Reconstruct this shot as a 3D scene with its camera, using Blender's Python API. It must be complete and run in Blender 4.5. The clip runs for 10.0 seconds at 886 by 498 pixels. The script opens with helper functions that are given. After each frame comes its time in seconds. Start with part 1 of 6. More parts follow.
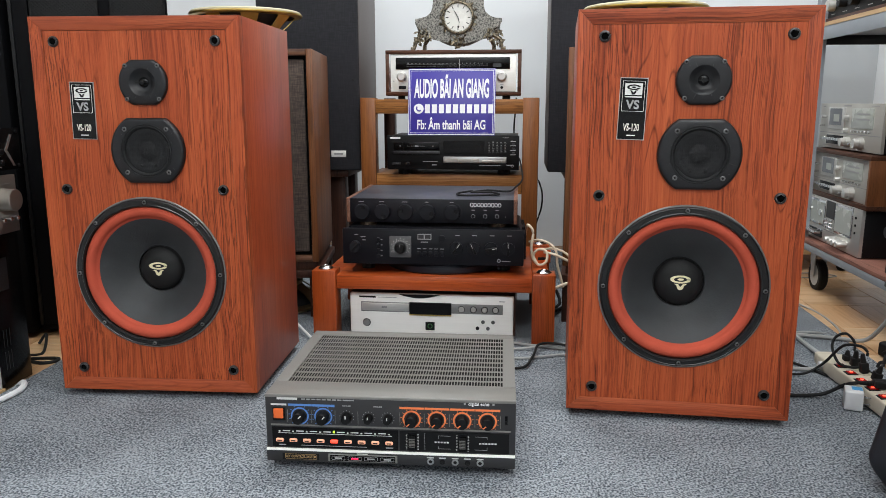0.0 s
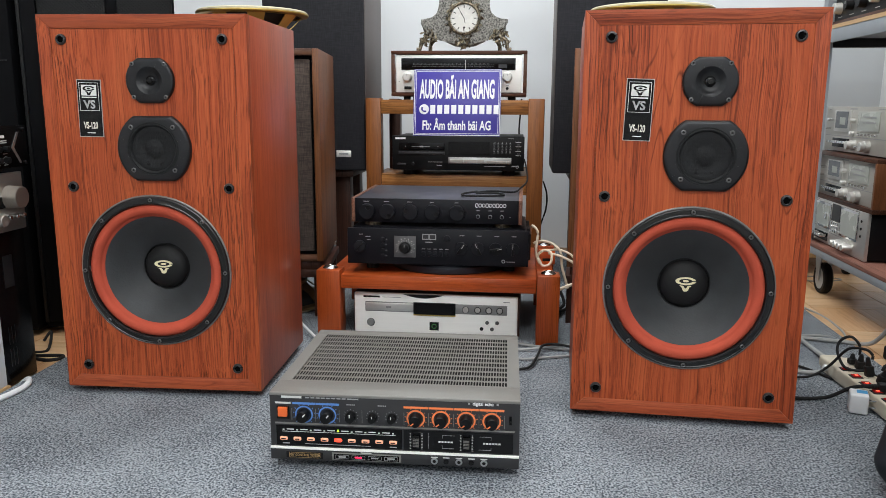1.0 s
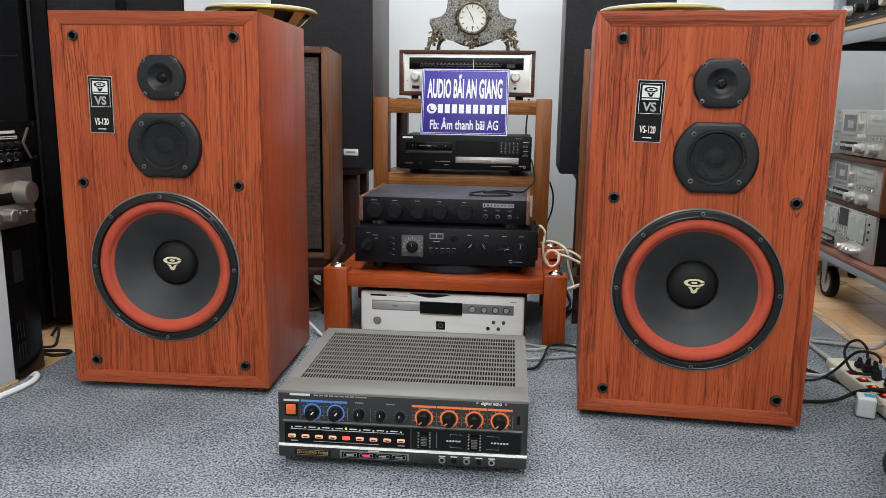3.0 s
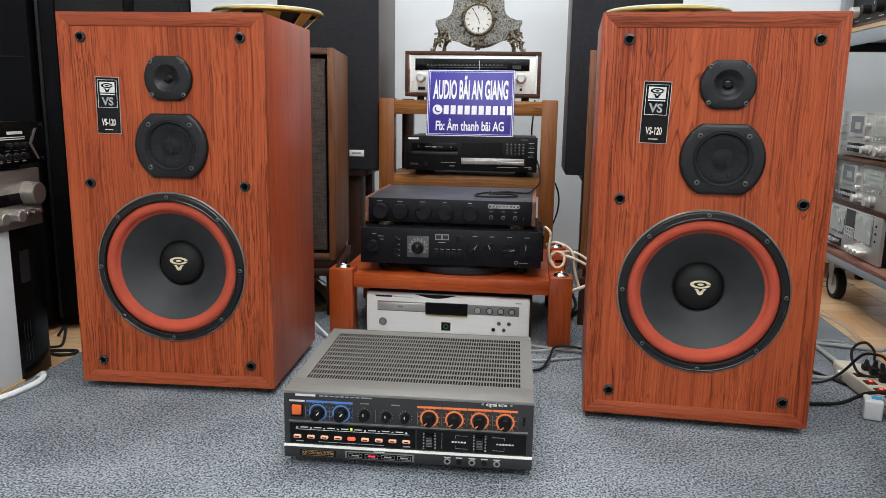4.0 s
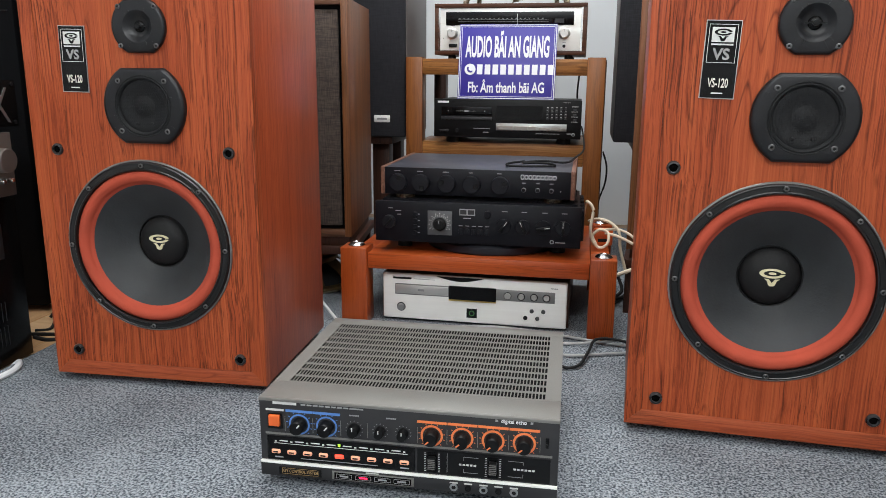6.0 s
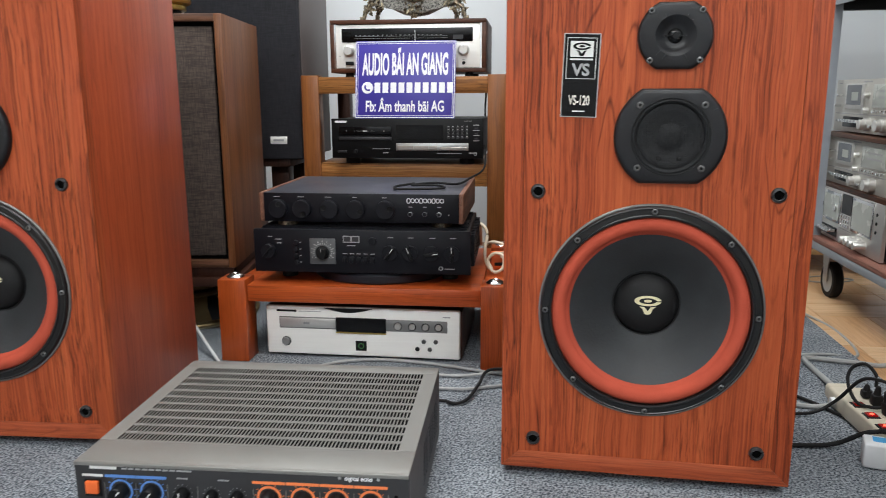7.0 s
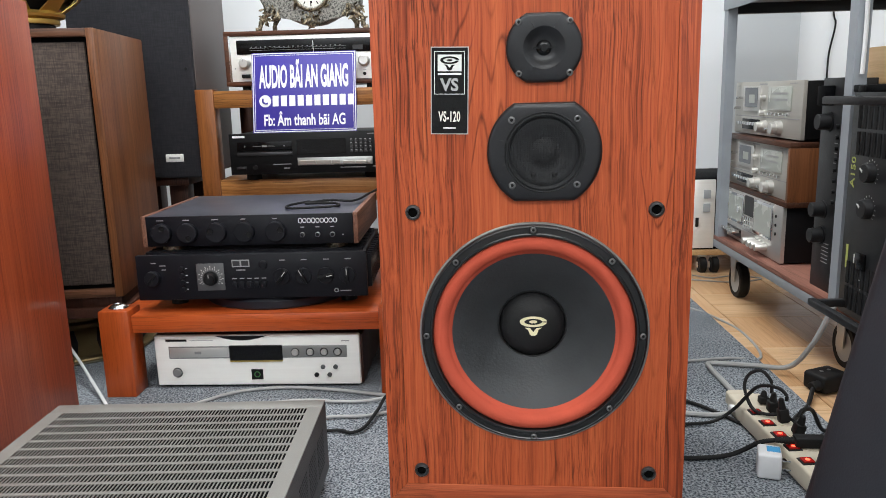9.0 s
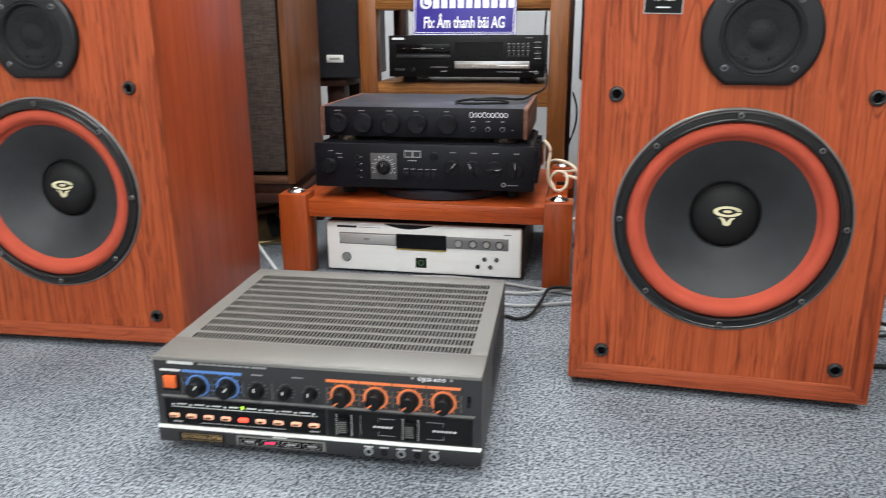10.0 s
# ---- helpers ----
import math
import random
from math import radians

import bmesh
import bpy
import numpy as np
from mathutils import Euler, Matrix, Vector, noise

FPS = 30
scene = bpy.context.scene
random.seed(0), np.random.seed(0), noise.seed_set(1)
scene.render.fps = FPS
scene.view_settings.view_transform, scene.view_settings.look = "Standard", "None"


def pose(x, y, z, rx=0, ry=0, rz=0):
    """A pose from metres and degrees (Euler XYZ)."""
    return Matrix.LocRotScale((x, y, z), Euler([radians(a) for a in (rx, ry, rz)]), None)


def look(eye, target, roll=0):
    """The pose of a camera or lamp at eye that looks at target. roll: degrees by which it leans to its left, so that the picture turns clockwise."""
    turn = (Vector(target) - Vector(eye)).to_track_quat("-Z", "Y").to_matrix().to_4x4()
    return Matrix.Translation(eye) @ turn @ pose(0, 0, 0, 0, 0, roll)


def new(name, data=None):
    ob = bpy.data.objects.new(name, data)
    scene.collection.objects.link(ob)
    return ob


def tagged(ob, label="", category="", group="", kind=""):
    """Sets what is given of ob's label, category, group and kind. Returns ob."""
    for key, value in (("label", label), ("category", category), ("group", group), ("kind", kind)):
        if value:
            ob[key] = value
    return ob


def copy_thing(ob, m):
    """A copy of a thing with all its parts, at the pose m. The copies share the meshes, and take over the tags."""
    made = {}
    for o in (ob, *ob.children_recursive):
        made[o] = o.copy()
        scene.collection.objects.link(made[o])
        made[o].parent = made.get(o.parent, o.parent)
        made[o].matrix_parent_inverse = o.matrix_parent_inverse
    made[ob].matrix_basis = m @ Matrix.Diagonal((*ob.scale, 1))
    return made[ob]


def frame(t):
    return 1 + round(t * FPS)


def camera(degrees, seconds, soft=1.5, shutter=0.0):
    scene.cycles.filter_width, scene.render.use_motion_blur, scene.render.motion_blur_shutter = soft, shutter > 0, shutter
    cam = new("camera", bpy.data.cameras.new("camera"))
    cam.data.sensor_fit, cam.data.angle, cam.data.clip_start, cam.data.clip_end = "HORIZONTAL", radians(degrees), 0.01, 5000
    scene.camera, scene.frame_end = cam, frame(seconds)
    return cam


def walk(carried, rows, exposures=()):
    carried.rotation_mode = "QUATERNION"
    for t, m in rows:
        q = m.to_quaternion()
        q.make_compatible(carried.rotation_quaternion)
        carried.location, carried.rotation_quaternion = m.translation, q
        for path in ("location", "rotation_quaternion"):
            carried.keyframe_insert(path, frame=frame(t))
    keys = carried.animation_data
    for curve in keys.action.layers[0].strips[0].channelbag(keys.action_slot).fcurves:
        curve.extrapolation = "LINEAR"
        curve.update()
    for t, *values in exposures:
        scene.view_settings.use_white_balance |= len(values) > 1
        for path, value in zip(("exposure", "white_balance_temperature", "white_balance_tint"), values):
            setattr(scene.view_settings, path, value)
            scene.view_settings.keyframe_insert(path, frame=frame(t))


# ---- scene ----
cam = camera(60.9, 10.0, soft=0.75, shutter=0.18)
PATH = [
    (0, (0.052, 0.067, 0.604), (-0.143, 2.021, 0.221), -0.05),
    (0.5, (0.050, 0.066, 0.603), (-0.149, 2.020, 0.223), 0.13),
    (1, (0.049, 0.066, 0.601), (-0.155, 2.019, 0.222), 0.31),
    (1.5, (0.046, 0.066, 0.602), (-0.159, 2.019, 0.221), 0.49),
    (2, (0.043, 0.065, 0.602), (-0.162, 2.017, 0.220), 0.71),
    (2.5, (0.039, 0.064, 0.601), (-0.169, 2.016, 0.219), 0.83),
    (4, (0.037, 0.063, 0.601), (-0.188, 2.013, 0.223), 0.89),
    (4.5, (0.038, 0.063, 0.600), (-0.202, 2.010, 0.213), 1.09),
    (5, (0.027, 0.101, 0.591), (-0.238, 2.043, 0.188), 1.14),
    (5.2, (0.025, 0.142, 0.588), (-0.253, 2.078, 0.175), 0.97),
    (6.3, (0.087, 0.328, 0.566), (-0.283, 2.239, 0.108), 0.42),
    (6.5, (0.097, 0.337, 0.567), (-0.231, 2.258, 0.118), 0.39),
    (7, (0.190, 0.416, 0.572), (-0.038, 2.360, 0.162), -0.24),
    (7.5, (0.262, 0.463, 0.594), (0.125, 2.426, 0.237), -0.73),
    (8, (0.283, 0.474, 0.606), (0.188, 2.443, 0.270), -1.26),
    (8.5, (0.281, 0.474, 0.605), (0.210, 2.440, 0.243), -1.59),
    (9, (0.275, 0.482, 0.587), (0.204, 2.440, 0.186), -1.56),
    (9.3, (0.273, 0.486, 0.584), (0.165, 2.428, 0.124), -1.45),
    (9.5, (0.263, 0.483, 0.577), (0.108, 2.411, 0.070), -1.38),
    (9.8, (0.212, 0.461, 0.538), (-0.032, 2.366, -0.013), -0.68),
    (10, (0.151, 0.422, 0.525), (-0.186, 2.309, -0.046), -0.28),
]
walk(cam, [(t, look(eye, target, roll)) for t, eye, target, roll in PATH],
     exposures=[(0, -0.19), (5, -0.18), (6.5, -0.15), (7.5, -0.03), (8.5, 0.06), (9.5, 0.18), (10, 0.21)])

# ---- light ----
world = bpy.data.worlds.new("world")
scene.world = world
world.use_nodes = True
world.node_tree.nodes["Background"].inputs[0].default_value = (0.80, 0.88, 1.0, 1)
world.node_tree.nodes["Background"].inputs[1].default_value = 0.15


def ceiling_lamp(x, y, sx, sy, watts, rz=0):
    data = bpy.data.lights.new("unseen_ceiling_light", "AREA")
    data.shape, data.size, data.size_y = "RECTANGLE", sx, sy
    data.energy, data.color = watts, (0.975, 0.990, 0.985)
    ob = new("unseen_ceiling_light", data)
    ob.matrix_world = pose(x, y, 2.86, 0, 0, rz)
    return ob


# assumed overhead lamps, out of view, added and balanced to light the room
ceiling_lamp(0.2, 1.05, 2.4, 0.25, 45)
ceiling_lamp(-0.28, 2.40, 1.3, 0.25, 54)
ceiling_lamp(0.25, -1.5, 3.0, 0.25, 118)


# ---- materials ----
def mat(name, color, rough=0.5, metal=0.0, vary=0.12, scale=60.0, bump=0.0, bump_scale=400.0, stretch=(1, 1, 1), coat=0.0, spec=0.5):
    """Paint, plastic or metal with a soft mottling and a fine relief."""
    m = bpy.data.materials.new(name)
    m.use_nodes = True
    nt = m.node_tree
    n, l = nt.nodes, nt.links
    b = n["Principled BSDF"]
    b.inputs["Roughness"].default_value, b.inputs["Metallic"].default_value = rough, metal
    b.inputs["Coat Weight"].default_value = coat
    b.inputs["Specular IOR Level"].default_value = spec
    tc, mp, no = n.new("ShaderNodeTexCoord"), n.new("ShaderNodeMapping"), n.new("ShaderNodeTexNoise")
    mp.inputs["Scale"].default_value = stretch
    l.new(tc.outputs["Object"], mp.inputs[0])
    l.new(mp.outputs[0], no.inputs["Vector"])
    no.inputs["Scale"].default_value, no.inputs["Detail"].default_value = scale, 5
    ramp = n.new("ShaderNodeMix")
    ramp.data_type = "RGBA"
    ramp.inputs[6].default_value = (*[c * (1 - vary) for c in color], 1)
    ramp.inputs[7].default_value = (*[min(1, c * (1 + vary)) for c in color], 1)
    l.new(no.outputs["Fac"], ramp.inputs[0])
    l.new(ramp.outputs[2], b.inputs["Base Color"])
    ro = n.new("ShaderNodeMapRange")
    ro.inputs[3].default_value, ro.inputs[4].default_value = max(0, rough - 0.08), min(1, rough + 0.1)
    l.new(no.outputs["Fac"], ro.inputs[0])
    l.new(ro.outputs[0], b.inputs["Roughness"])
    if bump:
        n2, bp = n.new("ShaderNodeTexNoise"), n.new("ShaderNodeBump")
        n2.inputs["Scale"].default_value = bump_scale
        l.new(mp.outputs[0], n2.inputs["Vector"])
        bp.inputs["Strength"].default_value, bp.inputs["Distance"].default_value = bump, 0.001
        l.new(n2.outputs["Fac"], bp.inputs["Height"])
        l.new(bp.outputs[0], b.inputs["Normal"])
    return m


def wood(name, dark, mid, light, along="z", rough=0.42, coat=0.06, fine=1.0, streak=0.55, bump=0.15, pores=0.40, spec=0.28, lines=0.3):
    """Veneer: long fibres, broad darker figure, thin dark pores; grain runs along one local axis."""
    m = bpy.data.materials.new(name)
    m.use_nodes = True
    nt = m.node_tree
    n, l = nt.nodes, nt.links
    b = n["Principled BSDF"]
    b.inputs["Roughness"].default_value, b.inputs["Coat Weight"].default_value = rough, coat
    b.inputs["Coat Roughness"].default_value = 0.25
    b.inputs["Specular IOR Level"].default_value = spec
    tc, info, add = n.new("ShaderNodeTexCoord"), n.new("ShaderNodeObjectInfo"), n.new("ShaderNodeVectorMath")
    off = n.new("ShaderNodeMath")
    off.operation, off.inputs[1].default_value = "MULTIPLY", 7.3
    l.new(info.outputs["Random"], off.inputs[0])
    l.new(tc.outputs["Object"], add.inputs[0])
    l.new(off.outputs[0], add.inputs[1])
    # slow wobble so that the fibres are not ruler-straight
    wob, wv = n.new("ShaderNodeTexNoise"), n.new("ShaderNodeVectorMath")
    wob.inputs["Scale"].default_value = 6.0
    l.new(add.outputs[0], wob.inputs["Vector"])
    wv.operation = "SCALE"
    wv.inputs["Scale"].default_value = 0.015
    l.new(wob.outputs["Color"], wv.inputs[0])
    sm = n.new("ShaderNodeVectorMath")
    l.new(add.outputs[0], sm.inputs[0])
    l.new(wv.outputs[0], sm.inputs[1])

    def layer(across, length, detail, rough_=0.6, dist=0.0):
        mp, no = n.new("ShaderNodeMapping"), n.new("ShaderNodeTexNoise")
        s = [across * fine] * 3
        s["xyz".index(along)] = length * fine
        mp.inputs["Scale"].default_value = s
        l.new(sm.outputs[0], mp.inputs[0])
        l.new(mp.outputs[0], no.inputs["Vector"])
        no.inputs["Scale"].default_value, no.inputs["Detail"].default_value = 1.0, detail
        no.inputs["Roughness"].default_value, no.inputs["Distortion"].default_value = rough_, dist
        return no.outputs["Fac"]

    broad, fibre, pore = layer(22, 0.9, 4, 0.6, 0.6), layer(230, 1.4, 6, 0.72), layer(450, 1.7, 4, 0.65)
    patch = layer(8, 1.5, 4, 0.6, 0.4)
    mixf = n.new("ShaderNodeMath")
    mixf.operation, mixf.inputs[1].default_value = "MULTIPLY", streak
    l.new(broad, mixf.inputs[0])
    mix2 = n.new("ShaderNodeMath")
    mix2.operation, mix2.inputs[1].default_value = "MULTIPLY_ADD", 1 - streak
    l.new(fibre, mix2.inputs[0])
    l.new(mixf.outputs[0], mix2.inputs[2])
    ramp = n.new("ShaderNodeValToRGB")
    e = ramp.color_ramp.elements
    e[0].position, e[0].color = 0.34, (*dark, 1)
    e[1].position, e[1].color = 0.66, (*light, 1)
    k = e.new(0.49)
    k.color = (*mid, 1)
    l.new(mix2.outputs[0], ramp.inputs[0])
    pr = n.new("ShaderNodeMapRange")
    pr.inputs[1].default_value, pr.inputs[2].default_value = 0.40, 0.50
    pr.inputs[3].default_value, pr.inputs[4].default_value = pores, 1.0
    l.new(pore, pr.inputs[0])
    # the dark pores gather in clusters
    gather = n.new("ShaderNodeMapRange")
    gather.inputs[1].default_value, gather.inputs[2].default_value = 0.42, 0.60
    gather.inputs[3].default_value, gather.inputs[4].default_value = 1.0, 0.16
    l.new(patch, gather.inputs[0])
    mul = n.new("ShaderNodeMix")
    mul.data_type, mul.blend_type = "RGBA", "MULTIPLY"
    l.new(gather.outputs[0], mul.inputs[0])
    l.new(ramp.outputs[0], mul.inputs[6])
    l.new(pr.outputs[0], mul.inputs[7])
    # growth lines: thin dark contours that arch and run together, strong in some bands of the board
    years, fold, thin, band = layer(6.5, 0.42, 3, 0.55, 0.12), n.new("ShaderNodeMath"), n.new("ShaderNodeMapRange"), n.new("ShaderNodeMapRange")
    times = n.new("ShaderNodeMath")
    times.operation, times.inputs[1].default_value = "MULTIPLY", 30.0
    l.new(years, times.inputs[0])
    fold.operation, fold.inputs[1].default_value = "PINGPONG", 0.5
    l.new(times.outputs[0], fold.inputs[0])
    thin.inputs[1].default_value, thin.inputs[2].default_value = 0.0, 0.11
    thin.inputs[3].default_value, thin.inputs[4].default_value = 1.0, 0.0
    l.new(fold.outputs[0], thin.inputs[0])
    band.inputs[1].default_value, band.inputs[2].default_value = 0.47, 0.66
    band.inputs[3].default_value, band.inputs[4].default_value = 0.05, lines
    l.new(layer(9.0, 3.2, 5, 0.7, 0.5), band.inputs[0])
    broken = n.new("ShaderNodeMath")
    broken.operation = "MULTIPLY"
    l.new(thin.outputs[0], broken.inputs[0])
    l.new(band.outputs[0], broken.inputs[1])
    grown = n.new("ShaderNodeMix")
    grown.data_type, grown.blend_type = "RGBA", "MULTIPLY"
    l.new(broken.outputs[0], grown.inputs[0])
    l.new(mul.outputs[2], grown.inputs[6])
    grown.inputs[7].default_value = (0.22, 0.16, 0.16, 1)
    l.new(grown.outputs[2], b.inputs["Base Color"])
    bp = n.new("ShaderNodeBump")
    bp.inputs["Strength"].default_value, bp.inputs["Distance"].default_value = bump, 0.0006
    l.new(fibre, bp.inputs["Height"])
    l.new(bp.outputs[0], b.inputs["Normal"])
    return m


def speckle(name, dark, light, scale, rough, metal=0.0):
    """Stone or tarnished metal in sharp light and dark flecks."""
    m = mat(name, light, rough, metal, 0.1, scale, 0.4, scale * 2)
    n, l = m.node_tree.nodes, m.node_tree.links
    tc, no, r = n.new("ShaderNodeTexCoord"), n.new("ShaderNodeTexNoise"), n.new("ShaderNodeValToRGB")
    no.inputs["Scale"].default_value, no.inputs["Detail"].default_value = scale, 6
    no.inputs["Roughness"].default_value = 0.7
    e = r.color_ramp.elements
    e[0].position, e[0].color = 0.40, (*dark, 1)
    e[1].position, e[1].color = 0.58, (*light, 1)
    l.new(tc.outputs["Object"], no.inputs["Vector"])
    l.new(no.outputs["Fac"], r.inputs[0])
    l.new(r.outputs[0], n["Principled BSDF"].inputs["Base Color"])
    return m


def glow(name, color, strength):
    m = bpy.data.materials.new(name)
    m.use_nodes = True
    b = m.node_tree.nodes["Principled BSDF"]
    b.inputs["Base Color"].default_value = (*color, 1)
    b.inputs["Emission Color"].default_value = (*color, 1)
    b.inputs["Emission Strength"].default_value = strength
    b.inputs["Roughness"].default_value = 0.3
    return m


def carpet_mat():
    m = bpy.data.materials.new("carpet_felt")
    m.use_nodes = True
    nt = m.node_tree
    n, l = nt.nodes, nt.links
    b = n["Principled BSDF"]
    b.inputs["Roughness"].default_value = 0.95
    b.inputs["Specular IOR Level"].default_value = 0.1
    tc = n.new("ShaderNodeTexCoord")
    a, c, d = (n.new("ShaderNodeTexNoise") for _ in range(3))
    for node, s, det in ((a, 265, 5), (c, 7, 5), (d, 110, 4)):
        node.inputs["Scale"].default_value, node.inputs["Detail"].default_value = s, det
        l.new(tc.outputs["Object"], node.inputs["Vector"])
    r = n.new("ShaderNodeValToRGB")
    e = r.color_ramp.elements
    e[0].position, e[0].color = 0.42, (0.050, 0.060, 0.074, 1)
    e[1].position, e[1].color = 0.58, (0.335, 0.364, 0.392, 1)
    mix = n.new("ShaderNodeMath")
    mix.operation, mix.inputs[1].default_value = "MULTIPLY_ADD", 0.72
    l.new(a.outputs["Fac"], mix.inputs[0])
    h = n.new("ShaderNodeMath")
    h.operation, h.inputs[1].default_value = "MULTIPLY", 0.11
    l.new(c.outputs["Fac"], h.inputs[0])
    h2 = n.new("ShaderNodeMath")
    h2.operation, h2.inputs[1].default_value = "MULTIPLY_ADD", 0.17
    l.new(d.outputs["Fac"], h2.inputs[0])
    l.new(h.outputs[0], h2.inputs[2])
    l.new(h2.outputs[0], mix.inputs[2])
    l.new(mix.outputs[0], r.inputs[0])
    l.new(r.outputs[0], b.inputs["Base Color"])
    bp = n.new("ShaderNodeBump")
    bp.inputs["Strength"].default_value, bp.inputs["Distance"].default_value = 0.8, 0.003
    l.new(a.outputs["Fac"], bp.inputs["Height"])
    l.new(bp.outputs[0], b.inputs["Normal"])
    return m


def dotted(name, color, hole, pitch, rough=0.5):
    """Perforated sheet: round dark holes on a staggered grid."""
    m = mat(name, color, rough, spec=0.2)
    nt = m.node_tree
    n, l = nt.nodes, nt.links
    b = n["Principled BSDF"]
    tc, mp, vo = n.new("ShaderNodeTexCoord"), n.new("ShaderNodeMapping"), n.new("ShaderNodeTexVoronoi")
    mp.inputs["Scale"].default_value = (1 / pitch,) * 3
    mp.inputs["Rotation"].default_value = (0, radians(45), 0)
    vo.inputs["Randomness"].default_value = 0.0
    vo.inputs["Scale"].default_value = 1.0
    l.new(tc.outputs["Object"], mp.inputs[0])
    l.new(mp.outputs[0], vo.inputs["Vector"])
    st, mx = n.new("ShaderNodeMapRange"), n.new("ShaderNodeMix")
    st.inputs[1].default_value, st.inputs[2].default_value = 0.30, 0.38
    mx.data_type = "RGBA"
    l.new(vo.outputs["Distance"], st.inputs[0])
    l.new(st.outputs[0], mx.inputs[0])
    mx.inputs[6].default_value, mx.inputs[7].default_value = (*hole, 1), (*color, 1)
    l.new(mx.outputs[2], b.inputs["Base Color"])
    bp = n.new("ShaderNodeBump")
    bp.inputs["Strength"].default_value, bp.inputs["Distance"].default_value = 0.6, 0.001
    l.new(st.outputs[0], bp.inputs["Height"])
    l.new(bp.outputs[0], b.inputs["Normal"])
    return m


def cloth(name, a, c, pitch):
    """Woven grille cloth with an uneven weave."""
    m = mat(name, a, 0.9, 0, 0.1)
    nt = m.node_tree
    n, l = nt.nodes, nt.links
    b = n["Principled BSDF"]
    tc = n.new("ShaderNodeTexCoord")
    outs = []
    for s in ((1 / pitch, 1 / pitch, 0.12 / pitch), (0.12 / pitch, 0.12 / pitch, 1 / pitch)):
        mp, no = n.new("ShaderNodeMapping"), n.new("ShaderNodeTexNoise")
        mp.inputs["Scale"].default_value = s
        no.inputs["Scale"].default_value, no.inputs["Detail"].default_value = 1, 2
        l.new(tc.outputs["Object"], mp.inputs[0])
        l.new(mp.outputs[0], no.inputs["Vector"])
        outs.append(no.outputs["Fac"])
    mx = n.new("ShaderNodeMath")
    mx.operation = "MULTIPLY"
    l.new(outs[0], mx.inputs[0])
    l.new(outs[1], mx.inputs[1])
    r = n.new("ShaderNodeValToRGB")
    e = r.color_ramp.elements
    e[0].position, e[0].color = 0.14, (*a, 1)
    e[1].position, e[1].color = 0.36, (*c, 1)
    l.new(mx.outputs[0], r.inputs[0])
    l.new(r.outputs[0], b.inputs["Base Color"])
    bp = n.new("ShaderNodeBump")
    bp.inputs["Strength"].default_value, bp.inputs["Distance"].default_value = 0.5, 0.001
    l.new(mx.outputs[0], bp.inputs["Height"])
    l.new(bp.outputs[0], b.inputs["Normal"])
    return m


CHERRY = wood("cherry_veneer", (0.155, 0.026, 0.010), (0.350, 0.067, 0.022), (0.475, 0.112, 0.037), streak=0.30, pores=0.34, rough=0.40, spec=0.19, coat=0.04, lines=0.85)
CHERRY_SIDE = wood("cherry_veneer_side", (0.19, 0.029, 0.011), (0.335, 0.059, 0.020), (0.44, 0.092, 0.033), rough=0.36, coat=0.06, streak=0.35, pores=0.70, lines=0.3)
CHERRY_X = wood("cherry_veneer_cross", (0.13, 0.021, 0.008), (0.30, 0.058, 0.020), (0.42, 0.102, 0.036), along="x", streak=0.40, pores=0.45, lines=0.7)
TABLE = wood("stained_beech", (0.19, 0.027, 0.007), (0.36, 0.061, 0.013), (0.48, 0.098, 0.023), along="x", rough=0.28, coat=0.2, streak=0.7, pores=0.65, lines=0.4)
TABLE_Z = wood("stained_beech_upright", (0.18, 0.026, 0.006), (0.33, 0.056, 0.011), (0.42, 0.083, 0.017), rough=0.28, coat=0.2, streak=0.7, pores=0.65, lines=0.4)
OAK = wood("oak", (0.10, 0.036, 0.010), (0.31, 0.125, 0.034), (0.52, 0.250, 0.085), along="x", rough=0.42, fine=0.8, pores=0.14, streak=0.35, lines=0.95)
OAK_Z = wood("oak_post", (0.11, 0.034, 0.009), (0.22, 0.074, 0.018), (0.33, 0.118, 0.030), rough=0.38, coat=0.15, streak=0.7, fine=0.8, pores=0.35)
WALNUT = wood("walnut_veneer", (0.10, 0.034, 0.012), (0.19, 0.070, 0.025), (0.26, 0.104, 0.040), rough=0.42, pores=0.6, lines=0.5)
WALNUT_EDGE = wood("walnut_edge", (0.07, 0.028, 0.014), (0.13, 0.055, 0.028), (0.18, 0.080, 0.042), along="x", rough=0.45, pores=0.6)
WALNUT_X = wood("walnut_case", (0.035, 0.012, 0.006), (0.075, 0.028, 0.014), (0.12, 0.048, 0.025), along="x", rough=0.45)
DARK_WOOD = wood("dark_wood", (0.03, 0.012, 0.008), (0.055, 0.02, 0.012), (0.085, 0.033, 0.02), rough=0.45)
TILE_WOOD = wood("wood_tile", (0.50, 0.28, 0.13), (0.66, 0.43, 0.24), (0.76, 0.54, 0.34), along="x", rough=0.28, coat=0.2, fine=0.6, bump=0.03, pores=0.8)
TILE_WOOD_Y = wood("wood_tile_crosswise", (0.42, 0.21, 0.085), (0.58, 0.34, 0.17), (0.70, 0.46, 0.27), along="y", rough=0.28, coat=0.2, fine=0.6, bump=0.03, pores=0.8)
PINE = wood("plywood_case", (0.46, 0.28, 0.13), (0.58, 0.38, 0.19), (0.66, 0.46, 0.25), along="y", pores=0.85)
SHELF_RED = wood("red_shelf_board", (0.17, 0.07, 0.05), (0.25, 0.11, 0.08), (0.32, 0.15, 0.11), along="y", rough=0.6, coat=0)
BLACK = mat("black_plastic", (0.0042, 0.0044, 0.0050), 0.45, 0, 0.25, 30, 0.15, 900, spec=0.22)
